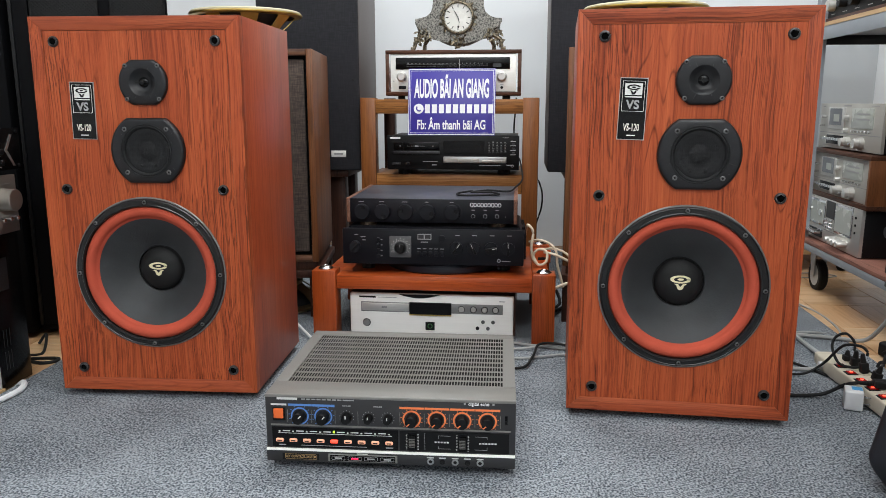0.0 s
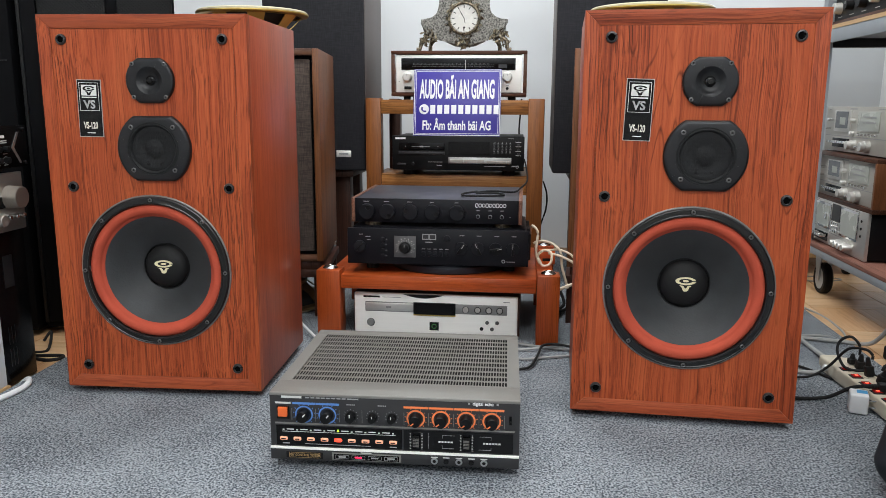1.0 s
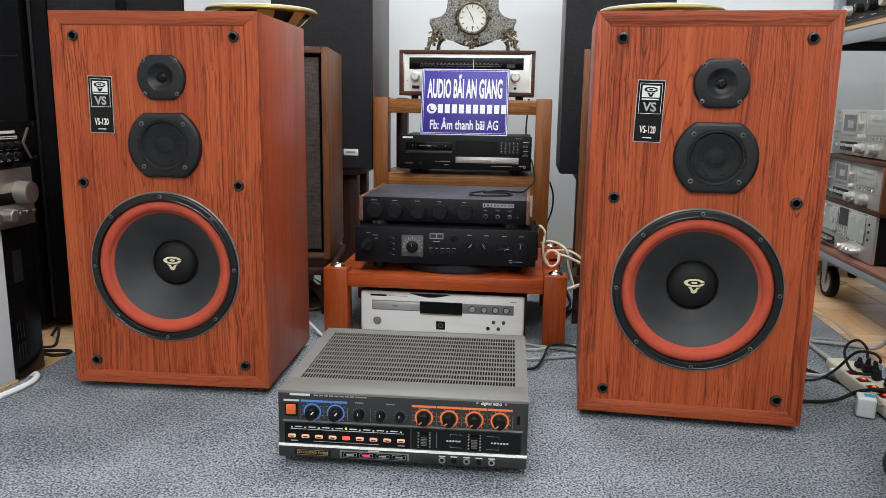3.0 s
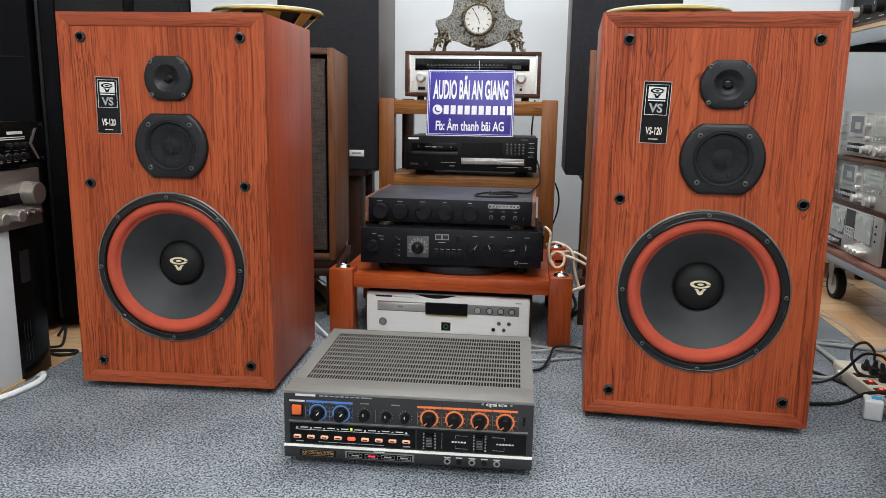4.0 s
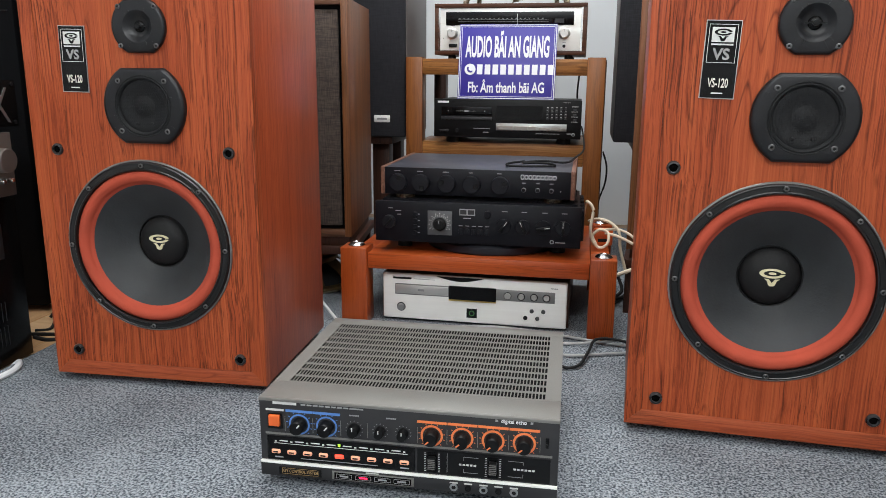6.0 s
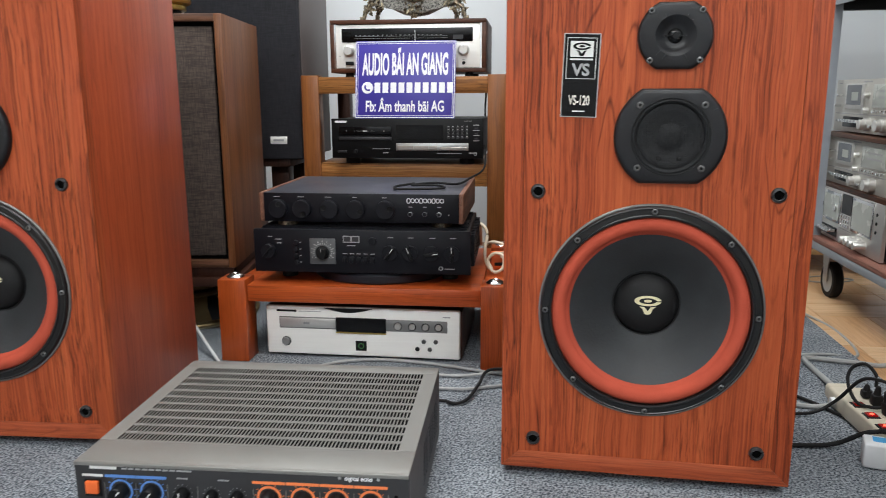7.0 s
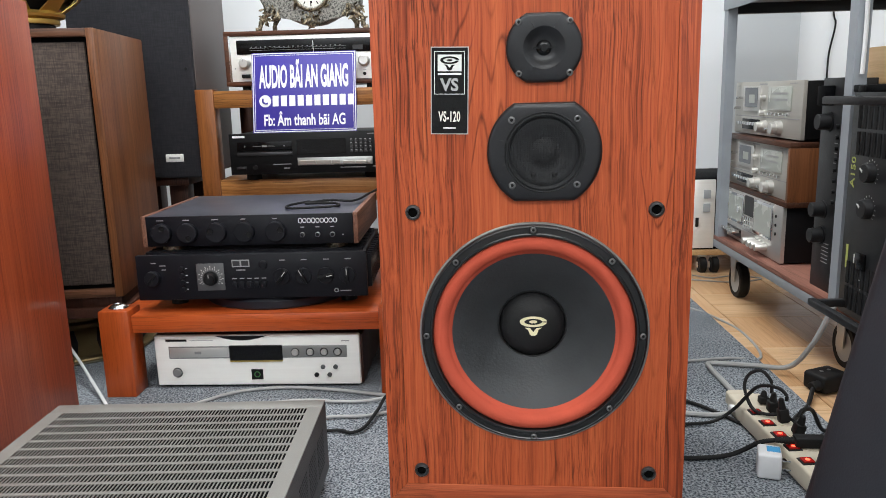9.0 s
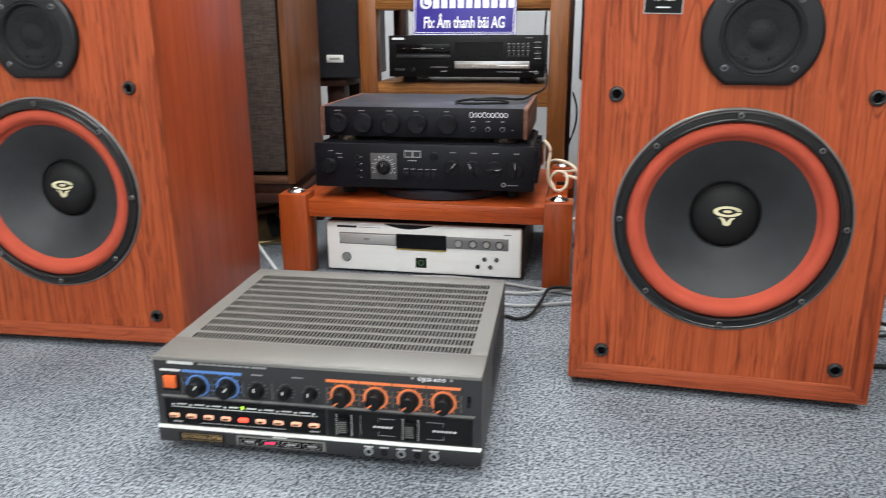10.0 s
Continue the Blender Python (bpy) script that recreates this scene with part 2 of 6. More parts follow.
BLACK_MATT = mat("black_matt_paint", (0.0030, 0.0032, 0.0040), 0.62, 0, 0.2, 14, 0.3, 500, spec=0.07)
BLACK_METAL = mat("black_metal", (0.007, 0.007, 0.008), 0.42, 0.15, 0.2, 40, 0.1, 700, spec=0.25)
AMP_BLACK = mat("amplifier_enamel", (0.0052, 0.0056, 0.0085), 0.42, 0.1, 0.2, 20, 0.1, 700, spec=0.27)
PLATE = mat("moulded_driver_plate", (0.0072, 0.0076, 0.0092), 0.36, 0, 0.3, 40, 0.2, 300, spec=0.36)
WEDGE_PAINT = mat("wedge_black_paint", (0.0160, 0.0172, 0.0220), 0.55, 0, 0.25, 12, 0.25, 500, spec=0.32)
RACK_BLACK = mat("rack_enamel", (0.013, 0.0135, 0.0150), 0.42, 0.1, 0.25, 30, 0.15, 600, spec=0.42)
RUBBER = mat("black_rubber", (0.007, 0.007, 0.0075), 0.65, spec=0.3)
CONE = mat("coated_cone", (0.025, 0.0275, 0.0295), 0.56, 0, 0.5, 22, 0.4, 260, spec=0.4)
GASKET = mat("glossy_gasket", (0.0045, 0.0046, 0.005), 0.30, 0, 0.2, 20, 0.1, 200, spec=0.45)
DUST = mat("dust_cap_felt", (0.006, 0.006, 0.0065), 0.6, 0, 0.4, 90, 0.3, 600, spec=0.3)
SURROUND = mat("red_foam_surround", (0.40, 0.066, 0.036), 0.8, 0, 0.22, 24, 0.3, 500, spec=0.2)
SILVER = mat("brushed_silver", (0.62, 0.61, 0.58), 0.36, 0.75, 0.07, 3, 0.12, 60, (1, 40, 60))
ALU = mat("champagne_aluminium", (0.96, 0.945, 0.90), 0.33, 0.15, 0.06, 4, 0.1, 60, (1, 30, 50))
RIM = mat("basket_rim", (0.24, 0.24, 0.235), 0.45, 0.8, 0.3, 30)
STEEL = mat("dull_steel", (0.45, 0.46, 0.46), 0.35, 0.85, 0.15, 50)
CHROME = mat("chrome", (0.78, 0.78, 0.78), 0.12, 1.0, 0.05)
GOLD = mat("gold_passivated_steel", (0.64, 0.46, 0.13), 0.30, 0.9, 0.15, 18)
BRASS = mat("dull_brass", (0.22, 0.16, 0.075), 0.45, 0.7, 0.35, 25)
GREY_METAL = mat("grey_painted_metal", (0.198, 0.193, 0.179), 0.45, 0.3, 0.08, 12, 0.15, 900)
# cover grey darkened for the side walls, where less light falls
SIDE_GREY = mat("shaded_side_grey", (0.055, 0.054, 0.052), 0.5, 0.2, 0.1, 12, 0.15, 900)
PANEL = mat("charcoal_panel", (0.030, 0.030, 0.032), 0.40, 0.3, 0.12, 6, 0.05, 400)
GLOSS_BLACK = mat("dark_window", (0.0045, 0.0045, 0.005), 0.16, 0, 0.2, 10, spec=0.22)
SCREW = mat("screw_head", (0.13, 0.13, 0.13), 0.38, 0.7)
SILVER_DIM = mat("aged_silver", (0.36, 0.335, 0.30), 0.36, 0.8, 0.08, 3, 0.12, 60, (1, 40, 60))
FRAME_GREY = mat("grey_enamel", (0.30, 0.33, 0.36), 0.5, 0.1, 0.15, 20, 0.15, 200)
WALL = mat("wall_paint", (0.73, 0.76, 0.785), 0.7, 0, 0.04, 3, 0.15, 90)
CEIL = mat("ceiling_paint", (0.78, 0.78, 0.78), 0.8, 0, 0.03)
WHITE = mat("white_laminate", (0.75, 0.77, 0.79), 0.4, 0, 0.04, 5)
WHITE_PLASTIC = mat("white_plastic", (0.72, 0.73, 0.74), 0.35, 0, 0.06)
GREY_PANEL = mat("grey_board", (0.44, 0.47, 0.49), 0.5, 0, 0.05, 4)
BEIGE = mat("beige_plastic", (0.55, 0.50, 0.40), 0.45, 0, 0.08)
CABLE_GREY = mat("grey_cable", (0.33, 0.335, 0.33), 0.5)
CABLE_CREAM = mat("cream_cable", (0.70, 0.58, 0.44), 0.5)
CREAM_INK = mat("warm_white_print", (0.66, 0.62, 0.55), 0.5, 0, 0.05)
ORANGE = mat("orange_plastic", (0.72, 0.13, 0.025), 0.4, 0, 0.08)
ORANGE_INK = mat("orange_print", (0.78, 0.20, 0.06), 0.5, 0, 0.05)
BLUE_INK = mat("blue_print", (0.09, 0.22, 0.54), 0.5, 0, 0.05)
INK = mat("pale_print", (0.62, 0.62, 0.60), 0.5, 0, 0.05)
DIM_INK = mat("grey_print", (0.30, 0.30, 0.30), 0.5, 0, 0.05)
CREAM = mat("cream_print", (0.72, 0.66, 0.42), 0.45, 0, 0.05)
SIGN_BLUE = mat("blue_sign_vinyl", (0.040, 0.028, 0.285), 0.38, 0, 0.04, 5)
WHITE_INK = mat("white_vinyl", (0.82, 0.82, 0.84), 0.45, 0, 0.03)
MARBLE = speckle("grey_granite", (0.032, 0.031, 0.027), (0.32, 0.31, 0.275), 190, 0.4)
BRONZE = speckle("aged_bronze", (0.030, 0.026, 0.020), (0.30, 0.25, 0.17), 110, 0.4, 0.7)
ENAMEL = mat("enamel_dial", (0.80, 0.79, 0.74), 0.25, 0, 0.03)
LIME_INK = mat("lime_print", (0.42, 0.46, 0.13), 0.5, 0, 0.05)
BLUE_TAPE = mat("blue_sticker", (0.06, 0.32, 0.62), 0.4)
GREEN = mat("green_badge", (0.05, 0.17, 0.05), 0.4)
GOLD_INK = mat("gold_print", (0.48, 0.32, 0.14), 0.45, 0.3)
PERF = dotted("perforated_steel", (0.0026, 0.0028, 0.0032), (0.0008, 0.0010, 0.0010), 0.0062)
MESH = dotted("driver_mesh", (0.012, 0.0125, 0.0135), (0.003, 0.003, 0.0034), 0.0024, 0.6)
GRILLE = cloth("brown_grille_cloth", (0.040, 0.029, 0.024), (0.092, 0.068, 0.055), 0.0028)
BLACK_CLOTH = cloth("black_grille_cloth", (0.0115, 0.0115, 0.0150), (0.0205, 0.0205, 0.0260), 0.004)
CARPET = carpet_mat()
LED = glow("red_neon", (1.0, 0.06, 0.03), 5.0)
ROCKER = mat("red_rocker", (0.38, 0.012, 0.010), 0.25)
LED_AMBER = glow("amber_key", (0.86, 0.40, 0.25), 0.30)
LED_RED_KEY = glow("lit_red_key", (1.0, 0.06, 0.03), 1.6)
LED_GREEN = glow("green_pointer", (0.45, 0.9, 0.05), 0.8)
LED_TEXT = glow("red_display", (1.0, 0.02, 0.08), 2.0)
DECK = mat("deck_silver", (0.46, 0.445, 0.405), 0.4, 0.3, 0.06, 4, 0.1, 60, (1, 30, 50))
BAND = mat("grey_band", (0.26, 0.26, 0.255), 0.4, 0.5, 0.06)
DIAL = mat("dial_grey", (0.085, 0.087, 0.09), 0.35, 0.2)
METER = mat("lit_meter_face", (0.42, 0.44, 0.40), 0.25, 0, 0.1, 20)


# ---- mesh helpers ----
def part(name, bm, material, parent=None, label="", at=None):
    """Links a bmesh as one mesh object under a thing or a part."""
    me = bpy.data.meshes.new(name)
    bmesh.ops.recalc_face_normals(bm, faces=bm.faces[:])
    bm.to_mesh(me)
    bm.free()
    me.materials.append(material)
    me.shade_smooth()
    me.set_sharp_from_angle(angle=radians(32))
    ob = new(name, me)
    ob.parent = parent
    if at is not None:
        ob.matrix_basis = at
    if label:
        ob["label"] = label
    if name in ("marking", "scale_mark", "border_line", "dial_scale", "divider", "grip_rib", "side_slots", "hour_marks", "maker_mark", "meter_face", "meter_line"):
        ob["kind"] = "stuff"
    return ob


def thing(name, m, label, category, group="", kind=""):
    ob = new(name)
    ob.empty_display_size = 0.05
    ob.matrix_basis = m
    return tagged(ob, label, category, group, kind)


def again(ob, *places):
    """More of one part at other poses, sharing its mesh."""
    for m in places:
        copy_thing(ob, m)


def at(x, y, z):
    return Matrix.Translation((x, y, z))


def front(x, z, y=0.0, turn=0):
    """A pose on a face that looks along -y: local x right, local y up, local z out of the face."""
    return Matrix.Translation((x, y, z)) @ Matrix(((1, 0, 0, 0), (0, 0, -1, 0), (0, 1, 0, 0), (0, 0, 0, 1))) @ pose(0, 0, 0, 0, 0, turn)


def box(x0, x1, y0, y1, z0, z1, bev=0.0, seg=2, bm=None):
    bm = bm or bmesh.new()
    m = Matrix.Translation(((x0 + x1) / 2, (y0 + y1) / 2, (z0 + z1) / 2)) @ Matrix.Diagonal((abs(x1 - x0), abs(y1 - y0), abs(z1 - z0), 1))
    r = bmesh.ops.create_cube(bm, size=1, matrix=m)
    if bev:
        es = list({e for v in r["verts"] for e in v.link_edges})
        bmesh.ops.bevel(bm, geom=es, offset=bev, segments=seg, affect="EDGES", profile=0.5)
    return bm


def lathe(prof, seg=48, m=None, bm=None):
    """Turns a profile of (radius, height) about local z."""
    bm = bm or bmesh.new()
    m = m or Matrix()
    rings = []
    for r, h in prof:
        if r < 1e-6:
            rings.append([bm.verts.new(m @ Vector((0, 0, h)))])
        else:
            rings.append([bm.verts.new(m @ Vector((r * math.cos(2 * math.pi * i / seg), r * math.sin(2 * math.pi * i / seg), h))) for i in range(seg)])
    for a, b in zip(rings, rings[1:]):
        for i in range(seg):
            j = (i + 1) % seg
            if len(a) == 1 and len(b) == 1:
                continue
            if len(a) == 1:
                bm.faces.new((a[0], b[i], b[j]))
            elif len(b) == 1:
                bm.faces.new((a[i], a[j], b[0]))
            else:
                bm.faces.new((a[i], a[j], b[j], b[i]))
    return bm


def disc(r, h, bev=0.0, seg=32, m=None, bm=None, r2=None):
    """A solid round button from z 0 to h."""
    r2 = r if r2 is None else r2
    return lathe([(0, 0), (r, 0), (r2, h - bev), (r2 - bev, h), (0, h)] if bev else [(0, 0), (r, 0), (r2, h), (0, h)], seg, m, bm)


def prism(pts, h, m=None, bm=None, bev=0.0):
    """A flat outline in local x, y raised from z 0 to h."""
    bm = bm or bmesh.new()
    m = m or Matrix()
    lo = [bm.verts.new(m @ Vector((x, y, 0))) for x, y in pts]
    hi = [bm.verts.new(m @ Vector((x, y, h))) for x, y in pts]
    n = len(pts)
    bm.faces.new(lo[::-1])
    top = bm.faces.new(hi)
    for i in range(n):
        bm.faces.new((lo[i], lo[(i + 1) % n], hi[(i + 1) % n], hi[i]))
    if bev:
        bmesh.ops.bevel(bm, geom=list(top.edges), offset=bev, segments=2, affect="EDGES", profile=0.5)
    return bm


def ring_flat(rx, ry, w, h, m=None, bm=None, seg=40):
    """A raised oval band."""
    bm = bm or bmesh.new()
    m = m or Matrix()
    v = []
    for i in range(seg):
        c, s = math.cos(2 * math.pi * i / seg), math.sin(2 * math.pi * i / seg)
        v.append([bm.verts.new(m @ Vector(p)) for p in ((rx * c, ry * s, 0), (rx * c, ry * s, h), ((rx - w) * c, (ry - w) * s, h), ((rx - w) * c, (ry - w) * s, 0))])
    for i in range(seg):
        a, b = v[i], v[(i + 1) % seg]
        for k in range(4):
            bm.faces.new((a[k], b[k], b[(k + 1) % 4], a[(k + 1) % 4]))
    return bm


def spline(pts, step=6):
    p = [Vector(q) for q in pts]
    p = [2 * p[0] - p[1]] + p + [2 * p[-1] - p[-2]]
    out = []
    for i in range(1, len(p) - 2):
        for k in range(step):
            t = k / step
            a, b, c, d = p[i - 1], p[i], p[i + 1], p[i + 2]
            out.append(0.5 * ((2 * b) + (c - a) * t + (2 * a - 5 * b + 4 * c - d) * t * t + (3 * b - a - 3 * c + d) * t ** 3))
    return out + [p[-2]]


def tube(pts, r, seg=8, step=6, bm=None, flat=1.0):
    """A cable swept along a smooth line."""
    bm = bm or bmesh.new()
    line = spline(pts, step)
    rings = []
    for i, q in enumerate(line):
        d = (line[min(i + 1, len(line) - 1)] - line[max(i - 1, 0)]).normalized()
        up = Vector((0, 0, 1)) if abs(d.z) < 0.95 else Vector((0, 1, 0))
        u = d.cross(up).normalized()
        w = u.cross(d)
        rings.append([bm.verts.new(q + u * r * flat * math.cos(2 * math.pi * k / seg) + w * r * math.sin(2 * math.pi * k / seg)) for k in range(seg)])
    for a, b in zip(rings, rings[1:]):
        for k in range(seg):
            bm.faces.new((a[k], a[(k + 1) % seg], b[(k + 1) % seg], b[k]))
    bm.faces.new(rings[0])
    bm.faces.new(rings[-1][::-1])
    return bm


def cable(name, pts, r, material, label, category="cable", step=6, flat=1.0):
    ob = part(name, tube(pts, r, 8, step, flat=flat), material)
    return tagged(ob, label, category)


def words(body, size, material, parent, m, wide=1.0, bold=0.0, depth=0.0004, name="lettering", align="CENTER"):
    """Raised lettering in the built-in font, as a mesh."""
    cu = bpy.data.curves.new(name, "FONT")
    cu.body, cu.size, cu.extrude, cu.offset = body, size, depth, bold * size
    cu.align_x, cu.align_y = align, "CENTER"
    cu.resolution_u = 3
    tmp = bpy.data.objects.new(name, cu)
    scene.collection.objects.link(tmp)
    me = bpy.data.meshes.new_from_object(tmp.evaluated_get(bpy.context.evaluated_depsgraph_get()))
    bpy.data.objects.remove(tmp)
    bpy.data.curves.remove(cu)
    for v in me.vertices:
        v.co.x *= wide
    me.materials.clear()
    me.materials.append(material)
    ob = new(name, me)
    ob.parent, ob.matrix_basis = parent, m
    return ob


def bars(rows, h=0.0003):
    """Plain printed bars: (x, z, width, height) on a face at y 0 that looks along -y."""
    bm = bmesh.new()
    for x, z, w, t in rows:
        box(x - w / 2, x + w / 2, -h, 0.0004, z - t / 2, z + t / 2, bm=bm)
    return bm


# ---- room ----
def structure(name, bm, material, label):
    ob = part(name, bm, material)
    return tagged(ob, label, name.split("_")[0], kind="structure")


floor = structure("floor", box(-2.2, 2.2, -2.0, 3.36, -0.10, -0.018), mat("tile_grout", (0.20, 0.13, 0.08), 0.8), "wood-look tiled floor with thin dark joints")
structure("carpet", box(-1.03, 0.905, -1.2, 3.2, -0.018, 0.0, 0.004), CARPET, "blue-grey speckled felt carpet with a cut edge")
structure("wall_north", box(-2.2, 2.2, 3.36, 3.48, -0.1, 2.9), WALL, "white painted back wall")
structure("wall_south", box(-2.2, 2.2, -2.12, -2.0, -0.1, 2.9), WALL, "white painted wall")
structure("wall_west", box(-2.32, -2.2, -2.12, 3.48, -0.1, 2.9), WALL, "white painted side wall")
structure("wall_east", box(2.2, 2.32, -2.12, 3.48, -0.1, 2.9), WALL, "white painted side wall")
structure("ceiling", box(-2.32, 2.32, -2.12, 3.48, 2.9, 3.0), CEIL, "plain white ceiling")


# ---- large loudspeakers in cherry veneer ----
def logo_shape(s, m, h=0.0006):
    """An oval ring, open at one side, over a forked wedge, for the maker's mark."""
    n = 36
    pts = [(0.5 * s * math.cos(a), 0.15 * s + 0.20 * s * math.sin(a)) for a in [0.10 + (2 * math.pi - 0.28) * i / n for i in range(n + 1)]]
    pts += [(0.33 * s * math.cos(a), 0.15 * s + 0.115 * s * math.sin(a)) for a in [0.14 + (2 * math.pi - 0.36) * i / n for i in range(n, -1, -1)]]
    bm = prism(pts, h, m)
    prism([(0.15 * s * math.cos(2 * math.pi * k / 20), 0.15 * s + 0.055 * s * math.sin(2 * math.pi * k / 20)) for k in range(20)], h, m, bm)
    prism([(-0.31 * s, -0.075 * s), (-0.12 * s, -0.085 * s), (0, -0.24 * s), (0.12 * s, -0.085 * s), (0.31 * s, -0.075 * s), (0.19 * s, -0.16 * s), (0.13 * s, -0.33 * s), (0.06 * s, -0.38 * s), (-0.06 * s, -0.38 * s), (-0.13 * s, -0.33 * s), (-0.19 * s, -0.16 * s)], h, m, bm)
    return bm


def rounded_plate(r, half_h, n=14):
    """A disc cut flat at top and bottom."""
    a0 = math.asin(half_h / r)
    pts = []
    for s in (0, 1):
        for i in range(n + 1):
            a = -a0 + 2 * a0 * i / n + math.pi * s
            pts.append((r * math.cos(a), r * math.sin(a)))
    return pts


def ring_plate(r, half_h, hole, h):
    """A flat-topped driver plate with rounded edge and a round opening."""
    bm = holed(rounded_plate(r, half_h), 0, 0, hole, h)
    bm.normal_update()
    edges = [e for e in bm.edges if all(abs(v.co.z - h) < 1e-6 and v.co.xy.length > hole * 1.2 for v in e.verts) and len(e.link_faces) == 2 and abs(e.calc_face_angle(0)) > 0.5]
    bmesh.ops.bevel(bm, geom=edges, offset=h * 0.55, segments=3, affect="EDGES", profile=0.5)
    return bm


def holed(pts, cx, cy, r, h, m=None, seg=64):
    """A flat outline with one round hole, raised from z 0 to h."""
    bm, m = bmesh.new(), m or Matrix()
    angles = sorted({round(2 * math.pi * i / seg, 6) for i in range(seg)} | {round(math.atan2(y - cy, x - cx) % (2 * math.pi), 6) for x, y in pts})
    cols = []
    for a in angles:
        dx, dy, best = math.cos(a), math.sin(a), 1e9
        for (x0, y0), (x1, y1) in zip(pts, pts[1:] + pts[:1]):
            ex, ey = x1 - x0, y1 - y0
            den = dx * ey - dy * ex
            if abs(den) > 1e-12:
                s = ((x0 - cx) * ey - (y0 - cy) * ex) / den
                u = ((x0 - cx) * dy - (y0 - cy) * dx) / den
                if s > 0 and -1e-5 <= u <= 1 + 1e-5:
                    best = min(best, s)
        cols.append([bm.verts.new(m @ Vector((cx + k * dx, cy + k * dy, z))) for k, z in ((r, 0), (r, h), (best, h), (best, 0))])
    for a, b in zip(cols, cols[1:] + cols[:1]):
        for k in range(4):
            bm.faces.new((a[k], b[k], b[(k + 1) % 4], a[(k + 1) % 4]))
    return bm


def screw(parent, places, r=0.0042, material=None):
    bm = lathe([(0, 0), (r, 0), (r, 0.0016), (r * 0.72, 0.0026), (r * 0.50, 0.0026), (r * 0.42, 0.0006), (0, 0.0006)], 14)
    s = part("screw", bm, material or SCREW, parent, at=places[0])
    part("recess", disc(r * 0.46, 0.0010, seg=10), RUBBER, s)
    again(s, *places[1:])


def big_speaker(m, label, badge):
    """Three-way cabinet, origin at the middle of its front lower edge on the floor."""
    W, H, D, Z0 = 0.411, 0.7485, 0.338, 0.016
    t = thing("floor_speaker", m, label, "loudspeaker", "pair of cherry loudspeakers")
    w = W / 2
    for s in (-1, 1):
        part("side_panel", box(s * w, s * (w - 0.019), 0.0192, D, Z0, Z0 + H, 0.0012), CHERRY_SIDE, t, "smooth cherry veneer side")
    for z in (Z0, Z0 + H - 0.019):
        part("top_panel" if z > 0.1 else "bottom_panel", box(-w + 0.0192, w - 0.0192, 0.0192, D, z, z + 0.019), CHERRY_X, t)
    part("back_panel", box(-w + 0.0192, w - 0.0192, D - 0.016, D - 0.001, Z0 + 0.0192, Z0 + H - 0.0192), BLACK_MATT, t)
    # mitred frame round the baffle
    f = 0.026
    for name, pts, mt in (("frame_board", [(-w, Z0 + H), (w, Z0 + H), (w - f, Z0 + H - f), (-w + f, Z0 + H - f)], CHERRY_X),
                          ("frame_board", [(-w, Z0), (-w + f, Z0 + f), (w - f, Z0 + f), (w, Z0)], CHERRY_X),
                          ("frame_board", [(-w, Z0), (-w, Z0 + H), (-w + f, Z0 + H - f), (-w + f, Z0 + f)], CHERRY),
                          ("frame_board", [(w, Z0), (w - f, Z0 + f), (w - f, Z0 + H - f), (w, Z0 + H)], CHERRY)):
        part(name, prism(pts, 0.019, front(0, 0, 0.019), bev=0.0008), mt, t)
    part("baffle", holed([(-w + f + 0.0005, Z0 + f + 0.0005), (w - f - 0.0005, Z0 + f + 0.0005), (w - f - 0.0005, Z0 + H - f - 0.0005), (-w + f + 0.0005, Z0 + H - f - 0.0005)], 0.0, 0.266, 0.144, 0.018, front(0, 0, 0.0192)), CHERRY, t, "cherry veneer front board")
    for sx in (-1, 1):
        for y in (0.05, D - 0.05):
            part("foot", disc(0.018, 0.0165, m=at(sx * (w - 0.05), y, 0)), RUBBER, t)
    # sockets of the missing grille
    sock = part("grille_socket", lathe([(0.0062, 0.0012), (0.0064, 0.0046), (0.0070, 0.0052), (0.0092, 0.0046), (0.0103, 0.0028), (0.0103, 0)], 28), mat("socket_rim", (0.022, 0.022, 0.023), 0.28), t, at=front(-0.1583, 0.718, 0.001))
    part("bore", disc(0.0063, 0.0014, seg=20), mat("socket_bore", (0.002, 0.002, 0.002), 0.9, spec=0.05), sock)
    again(sock, *[front(x, z, 0.001) for x in (-0.1583, 0.1583) for z in (0.718, 0.435, 0.0645) if (x, z) != (-0.1583, 0.718)])
    # woofer
    wf = part("woofer", lathe([(0.147, 0), (0.1545, 0), (0.1545, 0.0026), (0.1535, 0.0036), (0.147, 0.0036)], 96), RIM, t, "silver basket rim", at=front(0, 0.266, 0.001))
    part("gasket", lathe([(0.1355, -0.005), (0.1358, 0.0072), (0.1368, 0.0088), (0.1390, 0.0092), (0.1404, 0.0076), (0.1474, 0.0074), (0.1486, 0.0082), (0.1504, 0.0072), (0.1520, 0.0042), (0.1520, 0)], 96), GASKET, wf, "black gasket ring")
    roll = [(0.1372 - 0.0222 * (0.5 - 0.5 * math.cos(math.pi * i / 14)), -0.0035 + 0.0112 * math.sin(math.pi * i / 14)) for i in range(15)]
    part("surround", lathe([(0.1378, -0.0045)] + roll[:-1] + [(0.1142, -0.0024), (0.1118, -0.0040), (0.1102, -0.0064)], 96), SURROUND, wf, "red foam surround")
    part("cone", lathe([(0.1125, -0.0050), (0.1105, -0.0060), (0.095, -0.0152), (0.075, -0.030), (0.055, -0.0435), (0.044, -0.0510), (0.030, -0.058)], 96), CONE, wf, "dark grey coated cone")
    part("glue_ring", lathe([(0.0490, -0.0474), (0.0482, -0.0462), (0.0470, -0.0466), (0.0462, -0.0490)], 64), DUST, wf)
